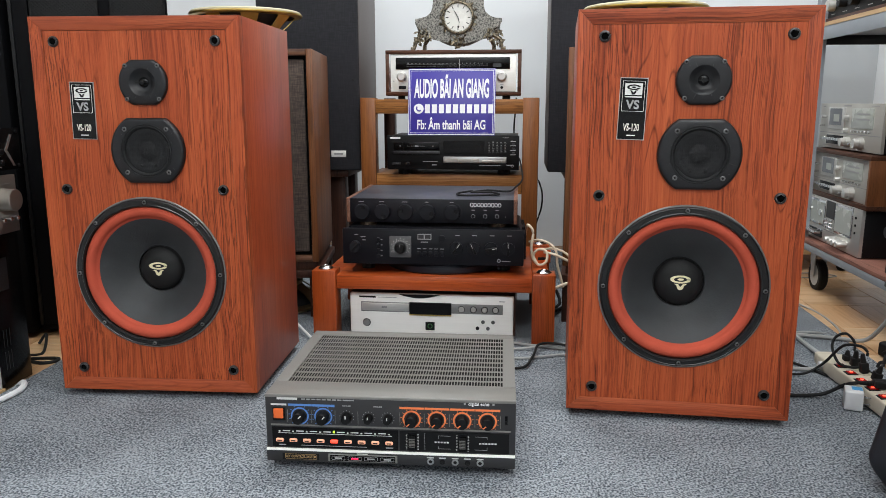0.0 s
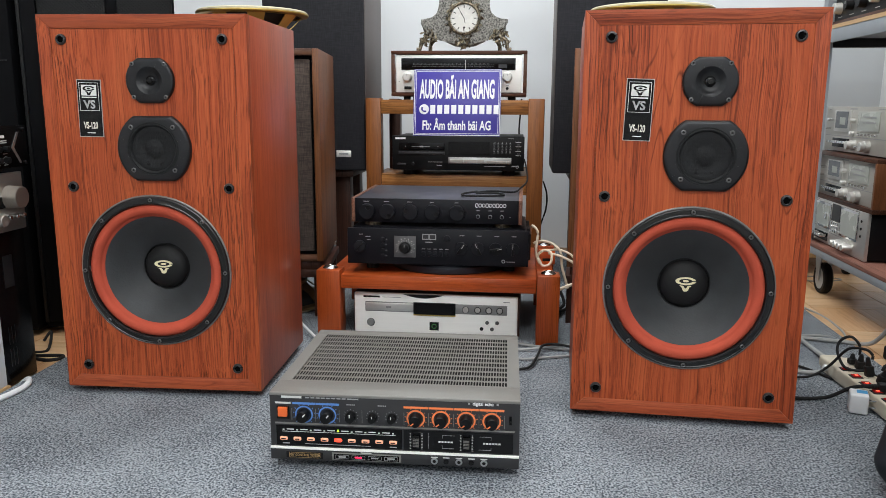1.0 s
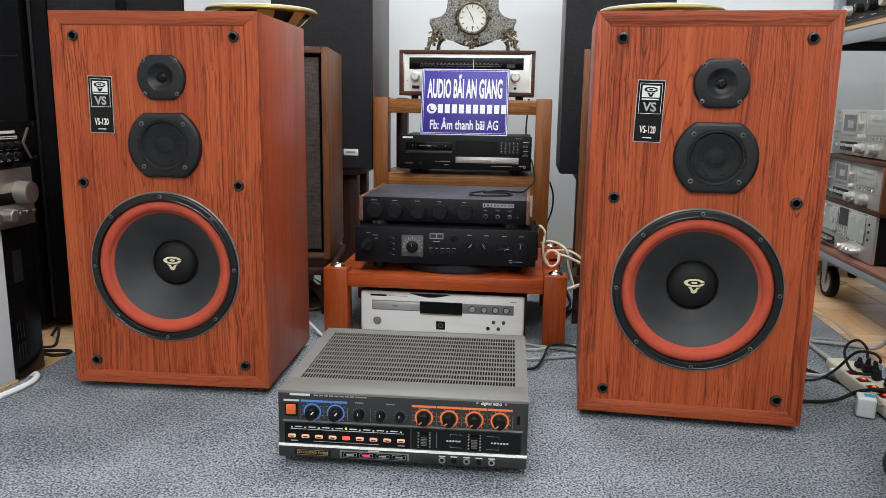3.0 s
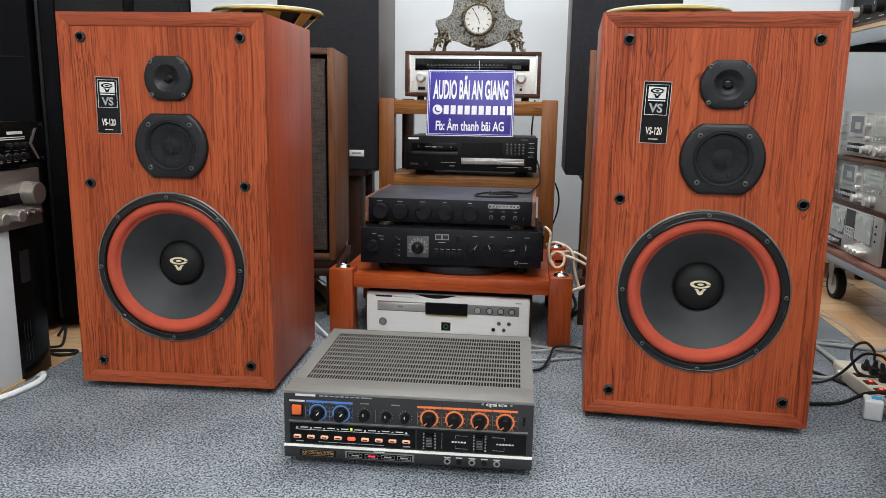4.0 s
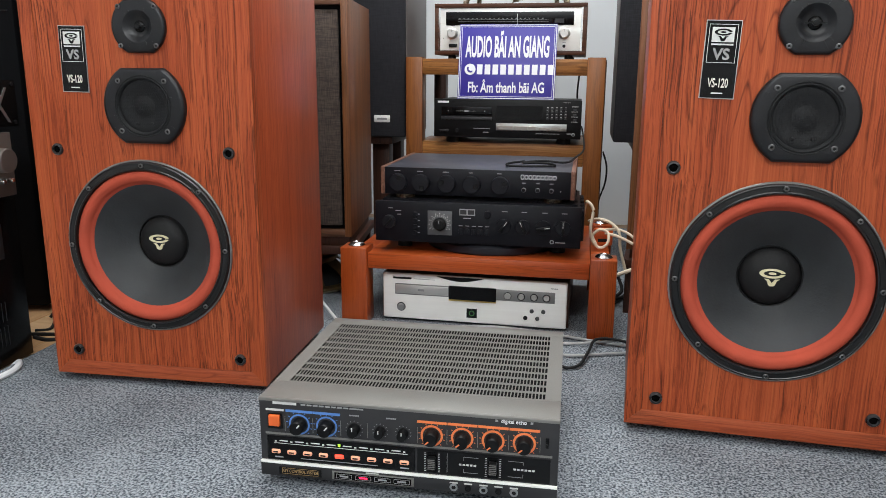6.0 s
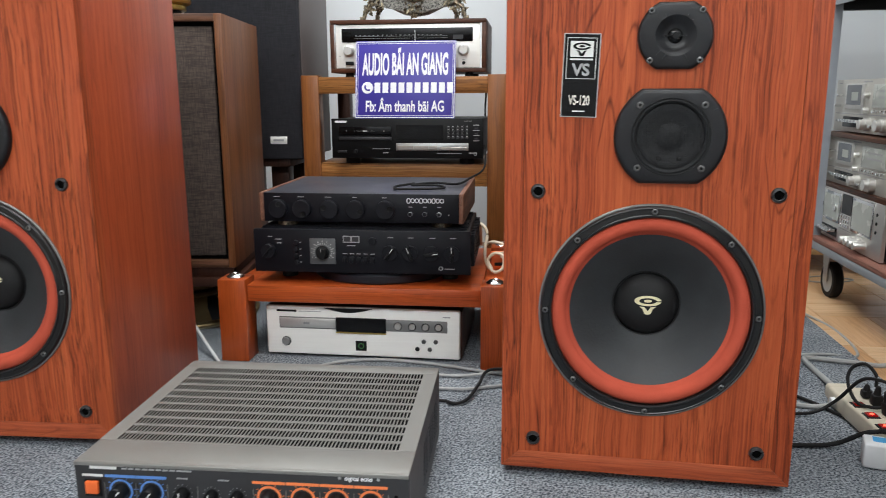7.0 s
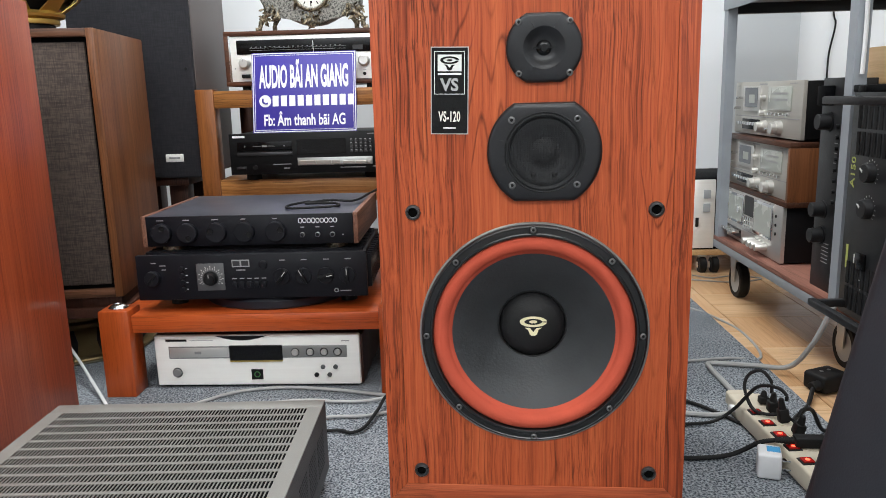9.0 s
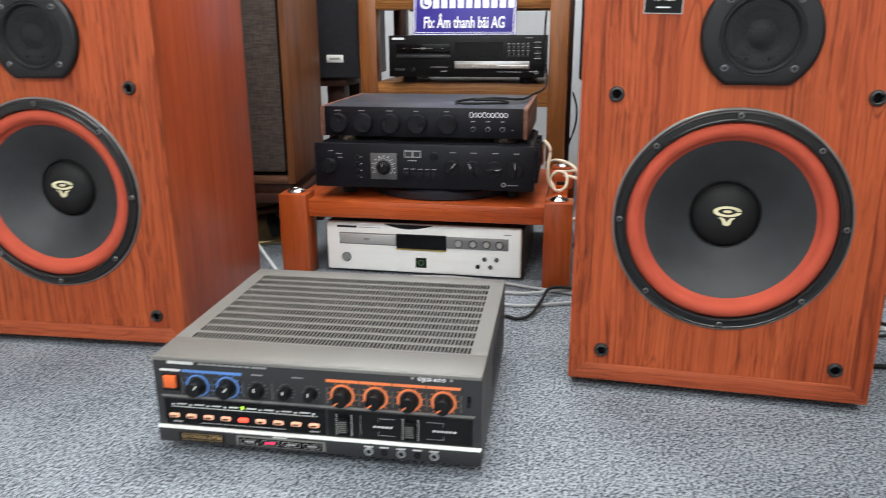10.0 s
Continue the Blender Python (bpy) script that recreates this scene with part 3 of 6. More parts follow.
    dome = [(0.0455 * math.cos(a), -0.0500 + 0.020 * math.sin(a)) for a in [math.pi / 2 * i / 9 for i in range(10)]]
    part("dust_cap", lathe([(0.0472, -0.0496), (0.0464, -0.0475)] + dome[:-1] + [(0, -0.030)], 48), DUST, wf)
    part("emblem", logo_shape(0.0378, at(0.001, 0.0025, -0.0312), 0.0014), CREAM, wf, "cream maker's mark")
    for k in range(8):
        pm = Matrix.Rotation(math.pi / 4 * k, 4, "Z")
        part("screw_pocket", prism([(-0.0060, 0.1395), (0.0060, 0.1395), (0.0058, 0.1462), (0.0038, 0.1490), (0, 0.1500), (-0.0038, 0.1490), (-0.0058, 0.1462)], 0.0080, pm), RUBBER, wf)
    screw(wf, [Matrix.Rotation(math.pi / 4 * k + math.pi / 2, 4, "Z") @ at(0.1446, 0, 0.0080) for k in range(8)], 0.0042)
    # midrange
    md = part("midrange", ring_plate(0.0735, 0.0627, 0.0512, 0.0115), PLATE, t, "black midrange driver", at=front(0.0145, 0.5115, 0.0012))
    part("foam_ring", lathe([(0.0520, 0.0112), (0.0508, 0.0122), (0.0490, 0.0114), (0.0470, 0.0122), (0.0450, 0.0112), (0.0436, 0.0092), (0.0430, 0.006)], 64), MESH, md, "fine black mesh")
    part("mesh_cover", lathe([(0.0438, 0.0072), (0.040, 0.0082), (0.034, 0.0072), (0.026, 0.0058), (0.020, 0.0050), (0.0172, 0.0052), (0.014, 0.0068), (0.009, 0.0080), (0.004, 0.0086), (0, 0.0087)], 64), MESH, md, "fine black mesh")
    for x in (-0.014, 0.013):
        part("lead_solder", lathe([(0, 0.0066), (0.0030, 0.0070), (0.0022, 0.0086), (0, 0.0090)], 12, at(x, -0.029, 0)), DUST, md)
    screw(md, [at(x, y, 0.0108) for x in (-0.0413, 0.0413) for y in (-0.0415, 0.0415)], 0.0047)
    # tweeter
    tw = part("tweeter", ring_plate(0.0477, 0.0424, 0.0262, 0.009), PLATE, t, "black horn tweeter", at=front(0.0142, 0.6412, 0.0012))
    part("horn", lathe([(0.0276, 0.0086), (0.0264, 0.0091), (0.0240, 0.0080), (0.0200, 0.0046), (0.0160, 0.0024), (0.0125, 0.0010), (0.0, 0.0008)], 40), PLATE, tw)
    part("dome", lathe([(0.0098, 0.0008), (0.0090, 0.0022), (0.007, 0.0034), (0.004, 0.0042), (0, 0.0044)], 28), GLOSS_BLACK, tw, "glossy black dome")
    bm = box(-0.0145, 0.0145, -0.0008, 0.0008, 0.0066, 0.0080)
    disc(0.0042, 0.0092, seg=16, bm=bm)
    part("phase_plug", bm, BLACK, tw)
    screw(tw, [at(x, y, 0.0084) for x in (-0.0316, 0.0316) for y in (-0.0312, 0.0312)], 0.0042)
    # badge
    bd = part("badge", box(-0.0242, 0.0242, -0.0012, 0.0006, -0.0548, 0.0548), STEEL, t, "black and silver name plate", at=badge)
    part("plate_face", box(-0.0230, 0.0230, -0.0018, 0.0, -0.0536, 0.0536), GLOSS_BLACK, bd)
    bm = bmesh.new()
    for x0, x1, z0, z1 in ((-0.0195, 0.0195, 0.0485, 0.0492), (-0.0195, 0.0195, -0.0043, -0.0036), (-0.0195, -0.0188, -0.0043, 0.0492), (0.0188, 0.0195, -0.0043, 0.0492)):
        box(x0, x1, -0.0022, -0.001, z0, z1, bm=bm)
    part("border_line", bm, INK, bd)
    part("mark_field", box(-0.0152, 0.0152, -0.0022, -0.001, 0.0245, 0.0450), INK, bd, "pale grey field")
    part("emblem", logo_shape(0.024, front(0, 0.0345, -0.0021), 0.0005), GLOSS_BLACK, bd)
    part("marking", bars([(0, 0.0212, 0.030, 0.0022)], 0.0022), INK, bd)
    words("VS", 0.0215, DIM_INK, bd, front(0, 0.0070, -0.0019), wide=1.0, bold=0.03)
    words("VS-120", 0.0180, CREAM_INK, bd, front(0, -0.0330, -0.0019), wide=0.54, bold=0.022)
    part("marking", bars([(0, -0.0468, 0.016, 0.0018)], 0.0021), INK, bd)
    return t


big_speaker(pose(-0.6798, 1.4818, 0, 0, 0, 1.84), "cherry-veneered three-way loudspeaker with red-edged woofer, grille removed, beside low table", pose(-0.1108, 0.0008, 0.5880, 0, 0.8, 0))
big_speaker(pose(0.3586, 1.4608, 0, 0, 0, -3.14), "cherry-veneered three-way loudspeaker with red-edged woofer, grille removed, near power strip", pose(-0.1055, 0.0008, 0.5915, 0, 1.6, 0))


# ---- mixing amplifier on the carpet ----
def knob(parent, r, h, x, z, y, material, label="", pointer=INK, turn=0, skirt=0.0, name="knob"):
    prof = [(0, 0)]
    if skirt:
        prof += [(r + skirt, 0), (r + skirt, 0.0025)]
    prof += [(r, 0.003 if skirt else 0), (r * 0.93, h - 0.0012), (r * 0.86, h), (0, h)]
    k = part(name, lathe(prof, 28), material, parent, label, at=front(x, z, y, turn))
    if pointer:
        part("pointer", box(-r * 0.09, r * 0.09, r * 0.25, r * 0.85, h - 0.0002, h + 0.0005), pointer, k)
    return k


def ticks(n, r, length, w, a0=225, a1=-45):
    bm = bmesh.new()
    for i in range(n):
        a = a0 + (a1 - a0) * i / (n - 1)
        box(r, r + length, -w / 2, w / 2, 0, 0.0003, bm=bm)
        vs = bm.verts[-8:]
        bmesh.ops.rotate(bm, verts=vs, cent=(0, 0, 0), matrix=Matrix.Rotation(radians(a), 3, "Z"))
    return bm


def mixing_amp(m):
    W, D, H, Z = 0.412, 0.352, 0.119, 0.014
    t = thing("mixing_amplifier", m, "charcoal karaoke mixing amplifier with vented grey top, lying on the carpet", "amplifier")
    w = W / 2
    part("chassis", box(-w + 0.004, w - 0.004, 0.012, D, Z, Z + H - 0.030), BLACK_MATT, t)
    # cover: side walls, plain borders and the slotted field as bars
    part("side_panel", box(-w, -w + 0.002, 0.012, D, Z + 0.006, Z + H - 0.0025), SIDE_GREY, t)
    part("side_panel", box(w - 0.002, w, 0.012, D, Z + 0.006, Z + H - 0.0025), SIDE_GREY, t)
    zt = Z + H
    x0, x1, y0, y1 = -w + 0.021, w - 0.021, 0.060, D - 0.028
    bm = box(-w, w, 0.004, y0, zt - 0.0025, zt, 0.0008)
    box(-w, w, y1, D, zt - 0.0025, zt, 0.0008, bm=bm)
    box(-w, x0, y0, y1, zt - 0.0025, zt, bm=bm)
    box(x1, w, y0, y1, zt - 0.0025, zt, bm=bm)
    part("top_cover", bm, GREY_METAL, t, "grey metal cover")
    rows, cols = 11, 76
    bm = bmesh.new()
    py, px = (y1 - y0) / rows, (x1 - x0) / cols
    for j in range(rows + 1):
        yc = y0 + j * py
        box(x0, x1, max(y0, yc - 0.0027), min(y1, yc + 0.0027), zt - 0.0011, zt - 0.0001, bm=bm)
    for j in range(rows):
        for i in range(cols + 1):
            xc = x0 + i * px
            box(max(x0, xc - 0.0008), min(x1, xc + 0.0008), y0 + j * py + 0.0027, y0 + (j + 1) * py - 0.0027, zt - 0.0011, zt - 0.0001, bm=bm)
    part("vent_grid", bm, GREY_METAL, t, "slotted vent field")["kind"] = "stuff"
    part("back_panel", box(-w + 0.0025, w - 0.0025, D - 0.003, D - 0.001, Z + 0.004, zt - 0.003), BLACK_METAL, t)
    part("foot", disc(0.020, Z, m=at(-w + 0.05, 0.05, 0)), RUBBER, t)
    for x, y in ((w - 0.05, 0.05), (-w + 0.05, D - 0.05), (w - 0.05, D - 0.05)):
        part("foot", disc(0.020, Z, m=at(x, y, 0)), RUBBER, t)
    # front panel
    fp = part("front_panel", box(-w, w, 0.0, 0.014, Z + 0.004, zt - 0.0015, 0.0012), PANEL, t, "charcoal front panel")
    part("top_lip", box(-w, w, -0.0015, 0.004, zt - 0.0045, zt + 0.0004, 0.0008), GREY_METAL, t)
    X = lambda u: -w + u * W
    V = lambda v: zt - v * H
    part("key_panel", box(X(0.025), X(0.535), -0.0012, 0.002, V(0.765), V(0.475)), GLOSS_BLACK, fp, "black key panel")
    part("key_panel", box(X(0.542), X(0.975), -0.0012, 0.002, V(0.765), V(0.475)), BLACK, fp)
    part("silver_strip", box(-w, w, -0.0042, 0.003, V(0.815), V(0.785), 0.0008), ALU, fp, "bright aluminium strip")
    part("lower_panel", box(-w, w, -0.0030, 0.003, Z + 0.003, V(0.818), 0.0008), PANEL, fp)
    part("groove", box(X(0.02), X(0.98), -0.0006, 0.002, V(0.455), V(0.430)), GREY_METAL, fp)
    # power key
    pw = part("power_surround", box(X(0.030), X(0.080), -0.0016, 0.001, V(0.375), V(0.190)), BLACK, fp)
    part("power_key", box(X(0.036), X(0.074), -0.0055, 0.001, V(0.335), V(0.200), 0.0008), ORANGE, pw, "orange power key")
    # coloured heading bars
    part("heading", bars([(X(0.055), V(0.145), 0.026, 0.0030)], 0.0006), INK, fp)
    for u in (0.140, 0.235):
        part("heading", bars([(X(u), V(0.145), 0.0385, 0.0036)], 0.0006), BLUE_INK, fp, "blue heading bar")
    for u in (0.590, 0.690, 0.790, 0.890):
        part("heading", bars([(X(u), V(0.145), 0.0400, 0.0036)], 0.0006), ORANGE_INK, fp, "orange heading bar")
    bm = bars([(X(0.09), V(0.055), 0.034, 0.0040)], 0.0006)
    part("marking", bm, INK, fp)
    part("marking", bars([(X(0.155 + 0.021 * k), V(0.058), 0.0066, 0.0020) for k in range(9)] + [(X(0.345), V(0.058), 0.013, 0.002)], 0.0006), DIM_INK, fp)
    words("digital echo", 0.0082, WHITE_INK, fp, front(X(0.855), V(0.058), -0.0004), wide=0.9, bold=0.01)
    part("marking", bars([(X(0.800), V(0.058), 0.0035, 0.003), (X(0.912), V(0.058), 0.0035, 0.003)], 0.0006), DIM_INK, fp)
    part("marking", bars([(X(u + d), V(0.140), 0.0022, 0.0018) for u in (0.33, 0.455) for d in (-0.014, -0.007, 0, 0.007, 0.014)], 0.0006), DIM_INK, fp)
    # knobs with printed scales
    for u in (0.140, 0.235):
        part("scale", lathe([(0.0126, 0), (0.0150, 0), (0.0150, 0.0004), (0.0126, 0.0004)], 40, front(X(u), V(0.305), -0.0002)), BLUE_INK, fp, "blue scale ring")
        part("scale_mark", ticks(11, 0.0166, 0.0022, 0.0010), BLUE_INK, fp, at=front(X(u), V(0.305), -0.0002))
        knob(fp, 0.0102, 0.016, X(u), V(0.305), -0.0002, BLACK, "black knob", turn=-40)
    for u in (0.590, 0.690, 0.790, 0.890):
        part("scale", lathe([(0.0122, 0), (0.0152, 0), (0.0152, 0.0004), (0.0122, 0.0004)], 40, front(X(u), V(0.305), -0.0002)), ORANGE_INK, fp, "orange scale ring")
        part("scale_mark", ticks(11, 0.0162, 0.0022, 0.0010), ORANGE_INK, fp, at=front(X(u), V(0.305), -0.0002))
        knob(fp, 0.0102, 0.016, X(u), V(0.305), -0.0002, BLACK, "black knob", pointer=ORANGE_INK, turn=130)
    for u, r in ((0.330, 0.0086), (0.418, 0.0074), (0.495, 0.0074)):
        part("scale_mark", ticks(11, r + 0.0022, 0.0014, 0.0007), DIM_INK, fp, at=front(X(u), V(0.305), -0.0002))
        knob(fp, r, 0.013, X(u), V(0.305), -0.0002, BLACK, "small black knob")
    part("switch_slot", box(X(0.958), X(0.968), -0.0006, 0.001, V(0.34), V(0.22)), GLOSS_BLACK, fp)
    part("switch_tip", box(X(0.9595), X(0.9665), -0.004, 0.001, V(0.33), V(0.29), 0.0004), BLACK, fp)
    # divider lines
    part("divider", bars([(X(u), V(0.31), 0.0006, 0.022) for u in (0.09, 0.187, 0.283, 0.375, 0.543, 0.64, 0.74, 0.84, 0.94)], 0.0006), GREY_METAL, fp)
    # key scale and lit keys
    part("marking", bars([(X(0.28), V(0.560), 0.190, 0.0007)] + [(X(0.055 + 0.0555 * k), V(0.535), 0.0030, 0.0022) for k in range(9) if k != 4] + [(X(0.083 + 0.0555 * k), V(0.527), 0.0125, 0.0016) for k in range(8)], 0.0016), INK, fp)
    part("pointer_light", bars([(X(0.277), V(0.525), 0.0034, 0.0040)], 0.0018), LED_GREEN, fp, "green pointer light")
    for k in range(9):
        u = 0.055 + 0.0555 * k
        part("key_button", box(X(u) - 0.0066, X(u) + 0.0066, -0.0034, 0.001, V(0.665) - 0.0032, V(0.665) + 0.0032, 0.0022, 3), LED_RED_KEY if k == 4 else LED_AMBER, fp, "lit red key" if k == 4 else "amber key")
        part("marking", bars([(X(u), V(0.665), 0.0075, 0.0018)], 0.0040), LED_RED_KEY if k == 4 else BLACK, fp)
    part("marking", bars([(X(0.275), V(0.735), 0.110, 0.0008), (X(0.065), V(0.735), 0.012, 0.0018), (X(0.50), V(0.735), 0.012, 0.0018)], 0.0016), DIM_INK, fp)
    # sliders
    for u in (0.592, 0.792):
        part("slider_slot", box(X(u) - 0.0065, X(u) + 0.0065, -0.0018, 0.001, V(0.755), V(0.505)), GLOSS_BLACK, fp)
        part("slider_knob", box(X(u) - 0.0050, X(u) + 0.0050, -0.0085, 0.001, V(0.700), V(0.550), 0.001), BLACK, fp)
        part("scale_mark", bars([(X(u) + s * 0.0095, V(0.52 + 0.022 * k), 0.0024, 0.0006) for s in (-1, 1) for k in range(11)], 0.0016), INK, fp)
        bm = bmesh.new()
        for k in range(6):
            box(X(u) - 0.0048, X(u) + 0.0048, -0.0092, -0.008, V(0.570 + 0.022 * k) - 0.0005, V(0.570 + 0.022 * k) + 0.0005, bm=bm)
        part("grip_rib", bm, GREY_METAL, fp)
    part("marking", bars([(X(0.642), V(0.62), 0.0005, 0.028)] + [(X(u), V(v), 0.020, 0.0005) for u in (0.72, 0.865) for v in (0.53, 0.72)] + [(X(0.696), V(0.55), 0.0005, 0.005), (X(0.696), V(0.70), 0.0005, 0.005), (X(0.889), V(0.55), 0.0005, 0.005), (X(0.889), V(0.70), 0.0005, 0.005)], 0.0016), DIM_INK, fp)
    part("marking", bars([(X(0.685 + 0.012 * k), V(0.625), 0.0034, 0.0026) for k in range(5)] + [(X(0.862 + 0.012 * k), V(0.625), 0.0034, 0.0026) for k in range(6)], 0.0016), INK, fp)
    # lower strip
    pl = part("name_plate", box(X(0.065), X(0.215), -0.0038, 0.001, V(0.945), V(0.850)), BLACK, fp)
    part("border_line", bars([(X(0.14), V(v), 0.052, 0.0005) for v in (0.862, 0.933)] + [(X(u), V(0.8975), 0.0005, 0.0080) for u in (0.077, 0.203)], 0.0040), GOLD_INK, pl)
    words("KEY CONTROL SYSTEM", 0.0062, GOLD_INK, pl, front(X(0.14), V(0.8975), -0.0038), wide=0.80, bold=0.008)
    ds = part("selector_frame", box(X(0.252), X(0.532), -0.0042, 0.001, V(0.950), V(0.842), 0.0006), GREY_METAL, fp, "grey selector frame")
    part("selector_window", box(X(0.260), X(0.524), -0.0047, 0.001, V(0.938), V(0.856)), GLOSS_BLACK, ds)
    for k in range(4):
        part("selector_field", bars([(X(0.294 + 0.066 * k), V(0.872), 0.022, 0.0004), (X(0.294 + 0.066 * k), V(0.922), 0.022, 0.0004), (X(0.294 + 0.066 * k) - 0.011, V(0.897), 0.0004, 0.0056), (X(0.294 + 0.066 * k) + 0.011, V(0.897), 0.0004, 0.0056)], 0.0050), DIM_INK, ds)
        part("marking", bars([(X(0.294 + 0.066 * k), V(0.897), 0.012, 0.0024)], 0.0051), LED_TEXT if k == 1 else DIM_INK, ds)
    part("marking", bars([(X(0.39), V(0.832), 0.018, 0.0016)], 0.0034), INK, fp)
    for k, u in enumerate((0.665, 0.712, 0.763, 0.812, 0.862)):
        big = k % 2 == 0
        part("jack", lathe([(0.0030, -0.004), (0.0030, 0.0012), (0.0052, 0.0012), (0.0058, 0)] if big else [(0.0024, -0.004), (0.0024, 0.0008), (0.0044, 0.0008), (0.0046, 0)], 24, front(X(u), V(0.908), -0.0030)), STEEL if big else BLACK, fp, "chrome microphone jack" if big else "black jack")
        part("jack_bore", disc(0.0031, 0.0006, seg=16, m=front(X(u), V(0.908), -0.0026)), RUBBER, fp)
    part("marking", bars([(X(u), V(0.850), 0.011, 0.0018) for u in (0.665, 0.712, 0.763, 0.812, 0.862)], 0.0034), INK, fp)
    # side slots of the cover
    bm = bmesh.new()
    for k in range(9):
        for s in (0, 1, 2):
            box(w - 0.001, w + 0.0004, 0.14 + s * 0.065, 0.19 + s * 0.065, Z + 0.03 + k * 0.0065, Z + 0.0335 + k * 0.0065, bm=bm)
    part("side_vent", bm, BLACK_METAL, t)
    return t


mixing_amp(pose(-0.1505, 1.2075, 0, 0, 0, 1.2))


# ---- low table ----
def low_table():
    t = thing("low_table", at(0, 0, 0), "orange-stained wooden low table with chrome bolt caps on square legs", "table")
    for x0, x1 in ((-0.4695, -0.4085), (0.0925, 0.1495)):
        for y0 in (1.905, 2.301):
            part("leg", box(x0, x1, y0, y0 + 0.059, 0, 0.1812, 0.002), TABLE_Z, t)
            part("bolt_cap", lathe([(0, 0), (0.019, 0), (0.0195, 0.002), (0.015, 0.006), (0.0085, 0.0085), (0.007, 0.0075), (0, 0.0075)], 28, at((x0 + x1) / 2, y0 + 0.03, 0.1809)), CHROME, t, "chrome bolt cap")
    part("tabletop", box(-0.408, 0.092, 1.915, 2.352, 0.1325, 0.1695, 0.003), TABLE, t)
    part("side_rail", box(-0.452, -0.409, 1.965, 2.300, 0.1325, 0.1660, 0.002), TABLE, t)
    part("side_rail", box(0.093, 0.136, 1.965, 2.300, 0.1325, 0.1660, 0.002), TABLE, t)


low_table()


def feet(t, w, d, z, r=0.018, material=RUBBER, y=0.05):
    f = part("foot", disc(r, z, bev=0.001), material, t, at=at(-w + 0.05, y, 0))
    again(f, at(w - 0.05, y, 0), at(-w + 0.05, d - 0.05, 0), at(w - 0.05, d - 0.05, 0))


# ---- silver disc player under the table ----
def disc_player(m):
    W, D, Z, H = 0.428, 0.31, 0.006, 0.1085
    t = thing("disc_player", m, "champagne silver disc player with dark sides under the low table", "disc player")
    w = W / 2
    part("case", box(-w - 0.004, w + 0.004, 0.012, D, Z, Z + H - 0.004, 0.001), DARK_WOOD, t, "dark case")
    feet(t, w, D, Z)
    fp = part("front_panel", box(-w, w, 0, 0.013, Z, Z + H, 0.004, 3), ALU, t, "brushed silver front")
    part("top_recess", prism([(-0.055 + 0.11 * i / 12, -0.010 * math.sin(math.pi * i / 12) - 0.0002) for i in range(13)][::-1], 0.0006, front(-0.03, Z + H - 0.001, 0.0002)), BLACK, fp)
    zc = Z + 0.0725
    part("tray_band", box(-0.184, 0.187, -0.0012, 0.002, zc - 0.013, zc + 0.013, 0.0005), BAND, fp, "grey band")
    part("tray", box(-0.182, -0.058, -0.0035, 0.002, zc - 0.0105, zc + 0.0105, 0.001), SILVER, fp, "disc tray")
    part("tray_mark", bars([(-0.122, zc, 0.014, 0.0055)], 0.0038), DIM_INK, fp)
    part("display", box(-0.056, 0.054, -0.0030, 0.002, zc - 0.017, zc + 0.0145), GLOSS_BLACK, fp, "black display window")
    part("display_edge", box(-0.056, 0.054, -0.0042, 0.002, zc - 0.020, zc - 0.0172), GOLD, fp)
    for k, x in enumerate((0.080, 0.111, 0.140, 0.168)):
        part("button_ring", lathe([(0.0070, 0.0), (0.0088, 0), (0.0088, 0.0008), (0.0070, 0.0008)], 24, front(x, zc - 0.001, -0.001)), RUBBER, fp)
        part("button", disc(0.0074 if k == 0 else 0.0064, 0.004, 0.0012, m=front(x, zc - 0.001, -0.001)), SILVER, fp, "silver push button")
    part("button_ring", lathe([(0.009, 0.0), (0.0105, 0), (0.0105, 0.0008), (0.009, 0.0008)], 28, front(-0.170, Z + 0.029, 0)), RUBBER, fp)
    part("button", disc(0.009, 0.005, 0.0015, m=front(-0.170, Z + 0.029, 0)), BAND, fp, "round power button")
    bd = part("format_badge", box(-0.014, 0.010, -0.0012, 0.001, Z + 0.013, Z + 0.035), BLACK, fp)
    part("badge_ring", ring_flat(0.0065, 0.0065, 0.0018, 0.0004, front(-0.002, Z + 0.024, -0.0012)), GREEN, bd)
    for x, z, mt in ((0.136, 0.039, SCREW), (0.162, 0.039, SCREW), (0.122, 0.022, RUBBER), (0.149, 0.022, SCREW)):
        part("button", disc(0.0048, 0.0030, 0.0008, seg=18, m=front(x, Z + z, 0)), mt, fp)
    part("marking", bars([(-0.167, Z + H - 0.010, 0.044, 0.0045)], 0.0005), BLACK, fp)
    part("marking", bars([(-0.115, Z + H - 0.0105, 0.050, 0.0012), (0.185, Z + H - 0.014, 0.016, 0.002)], 0.0005), DIM_INK, fp)


disc_player(pose(-0.1677, 1.9475, 0, 0, 0, -0.8))


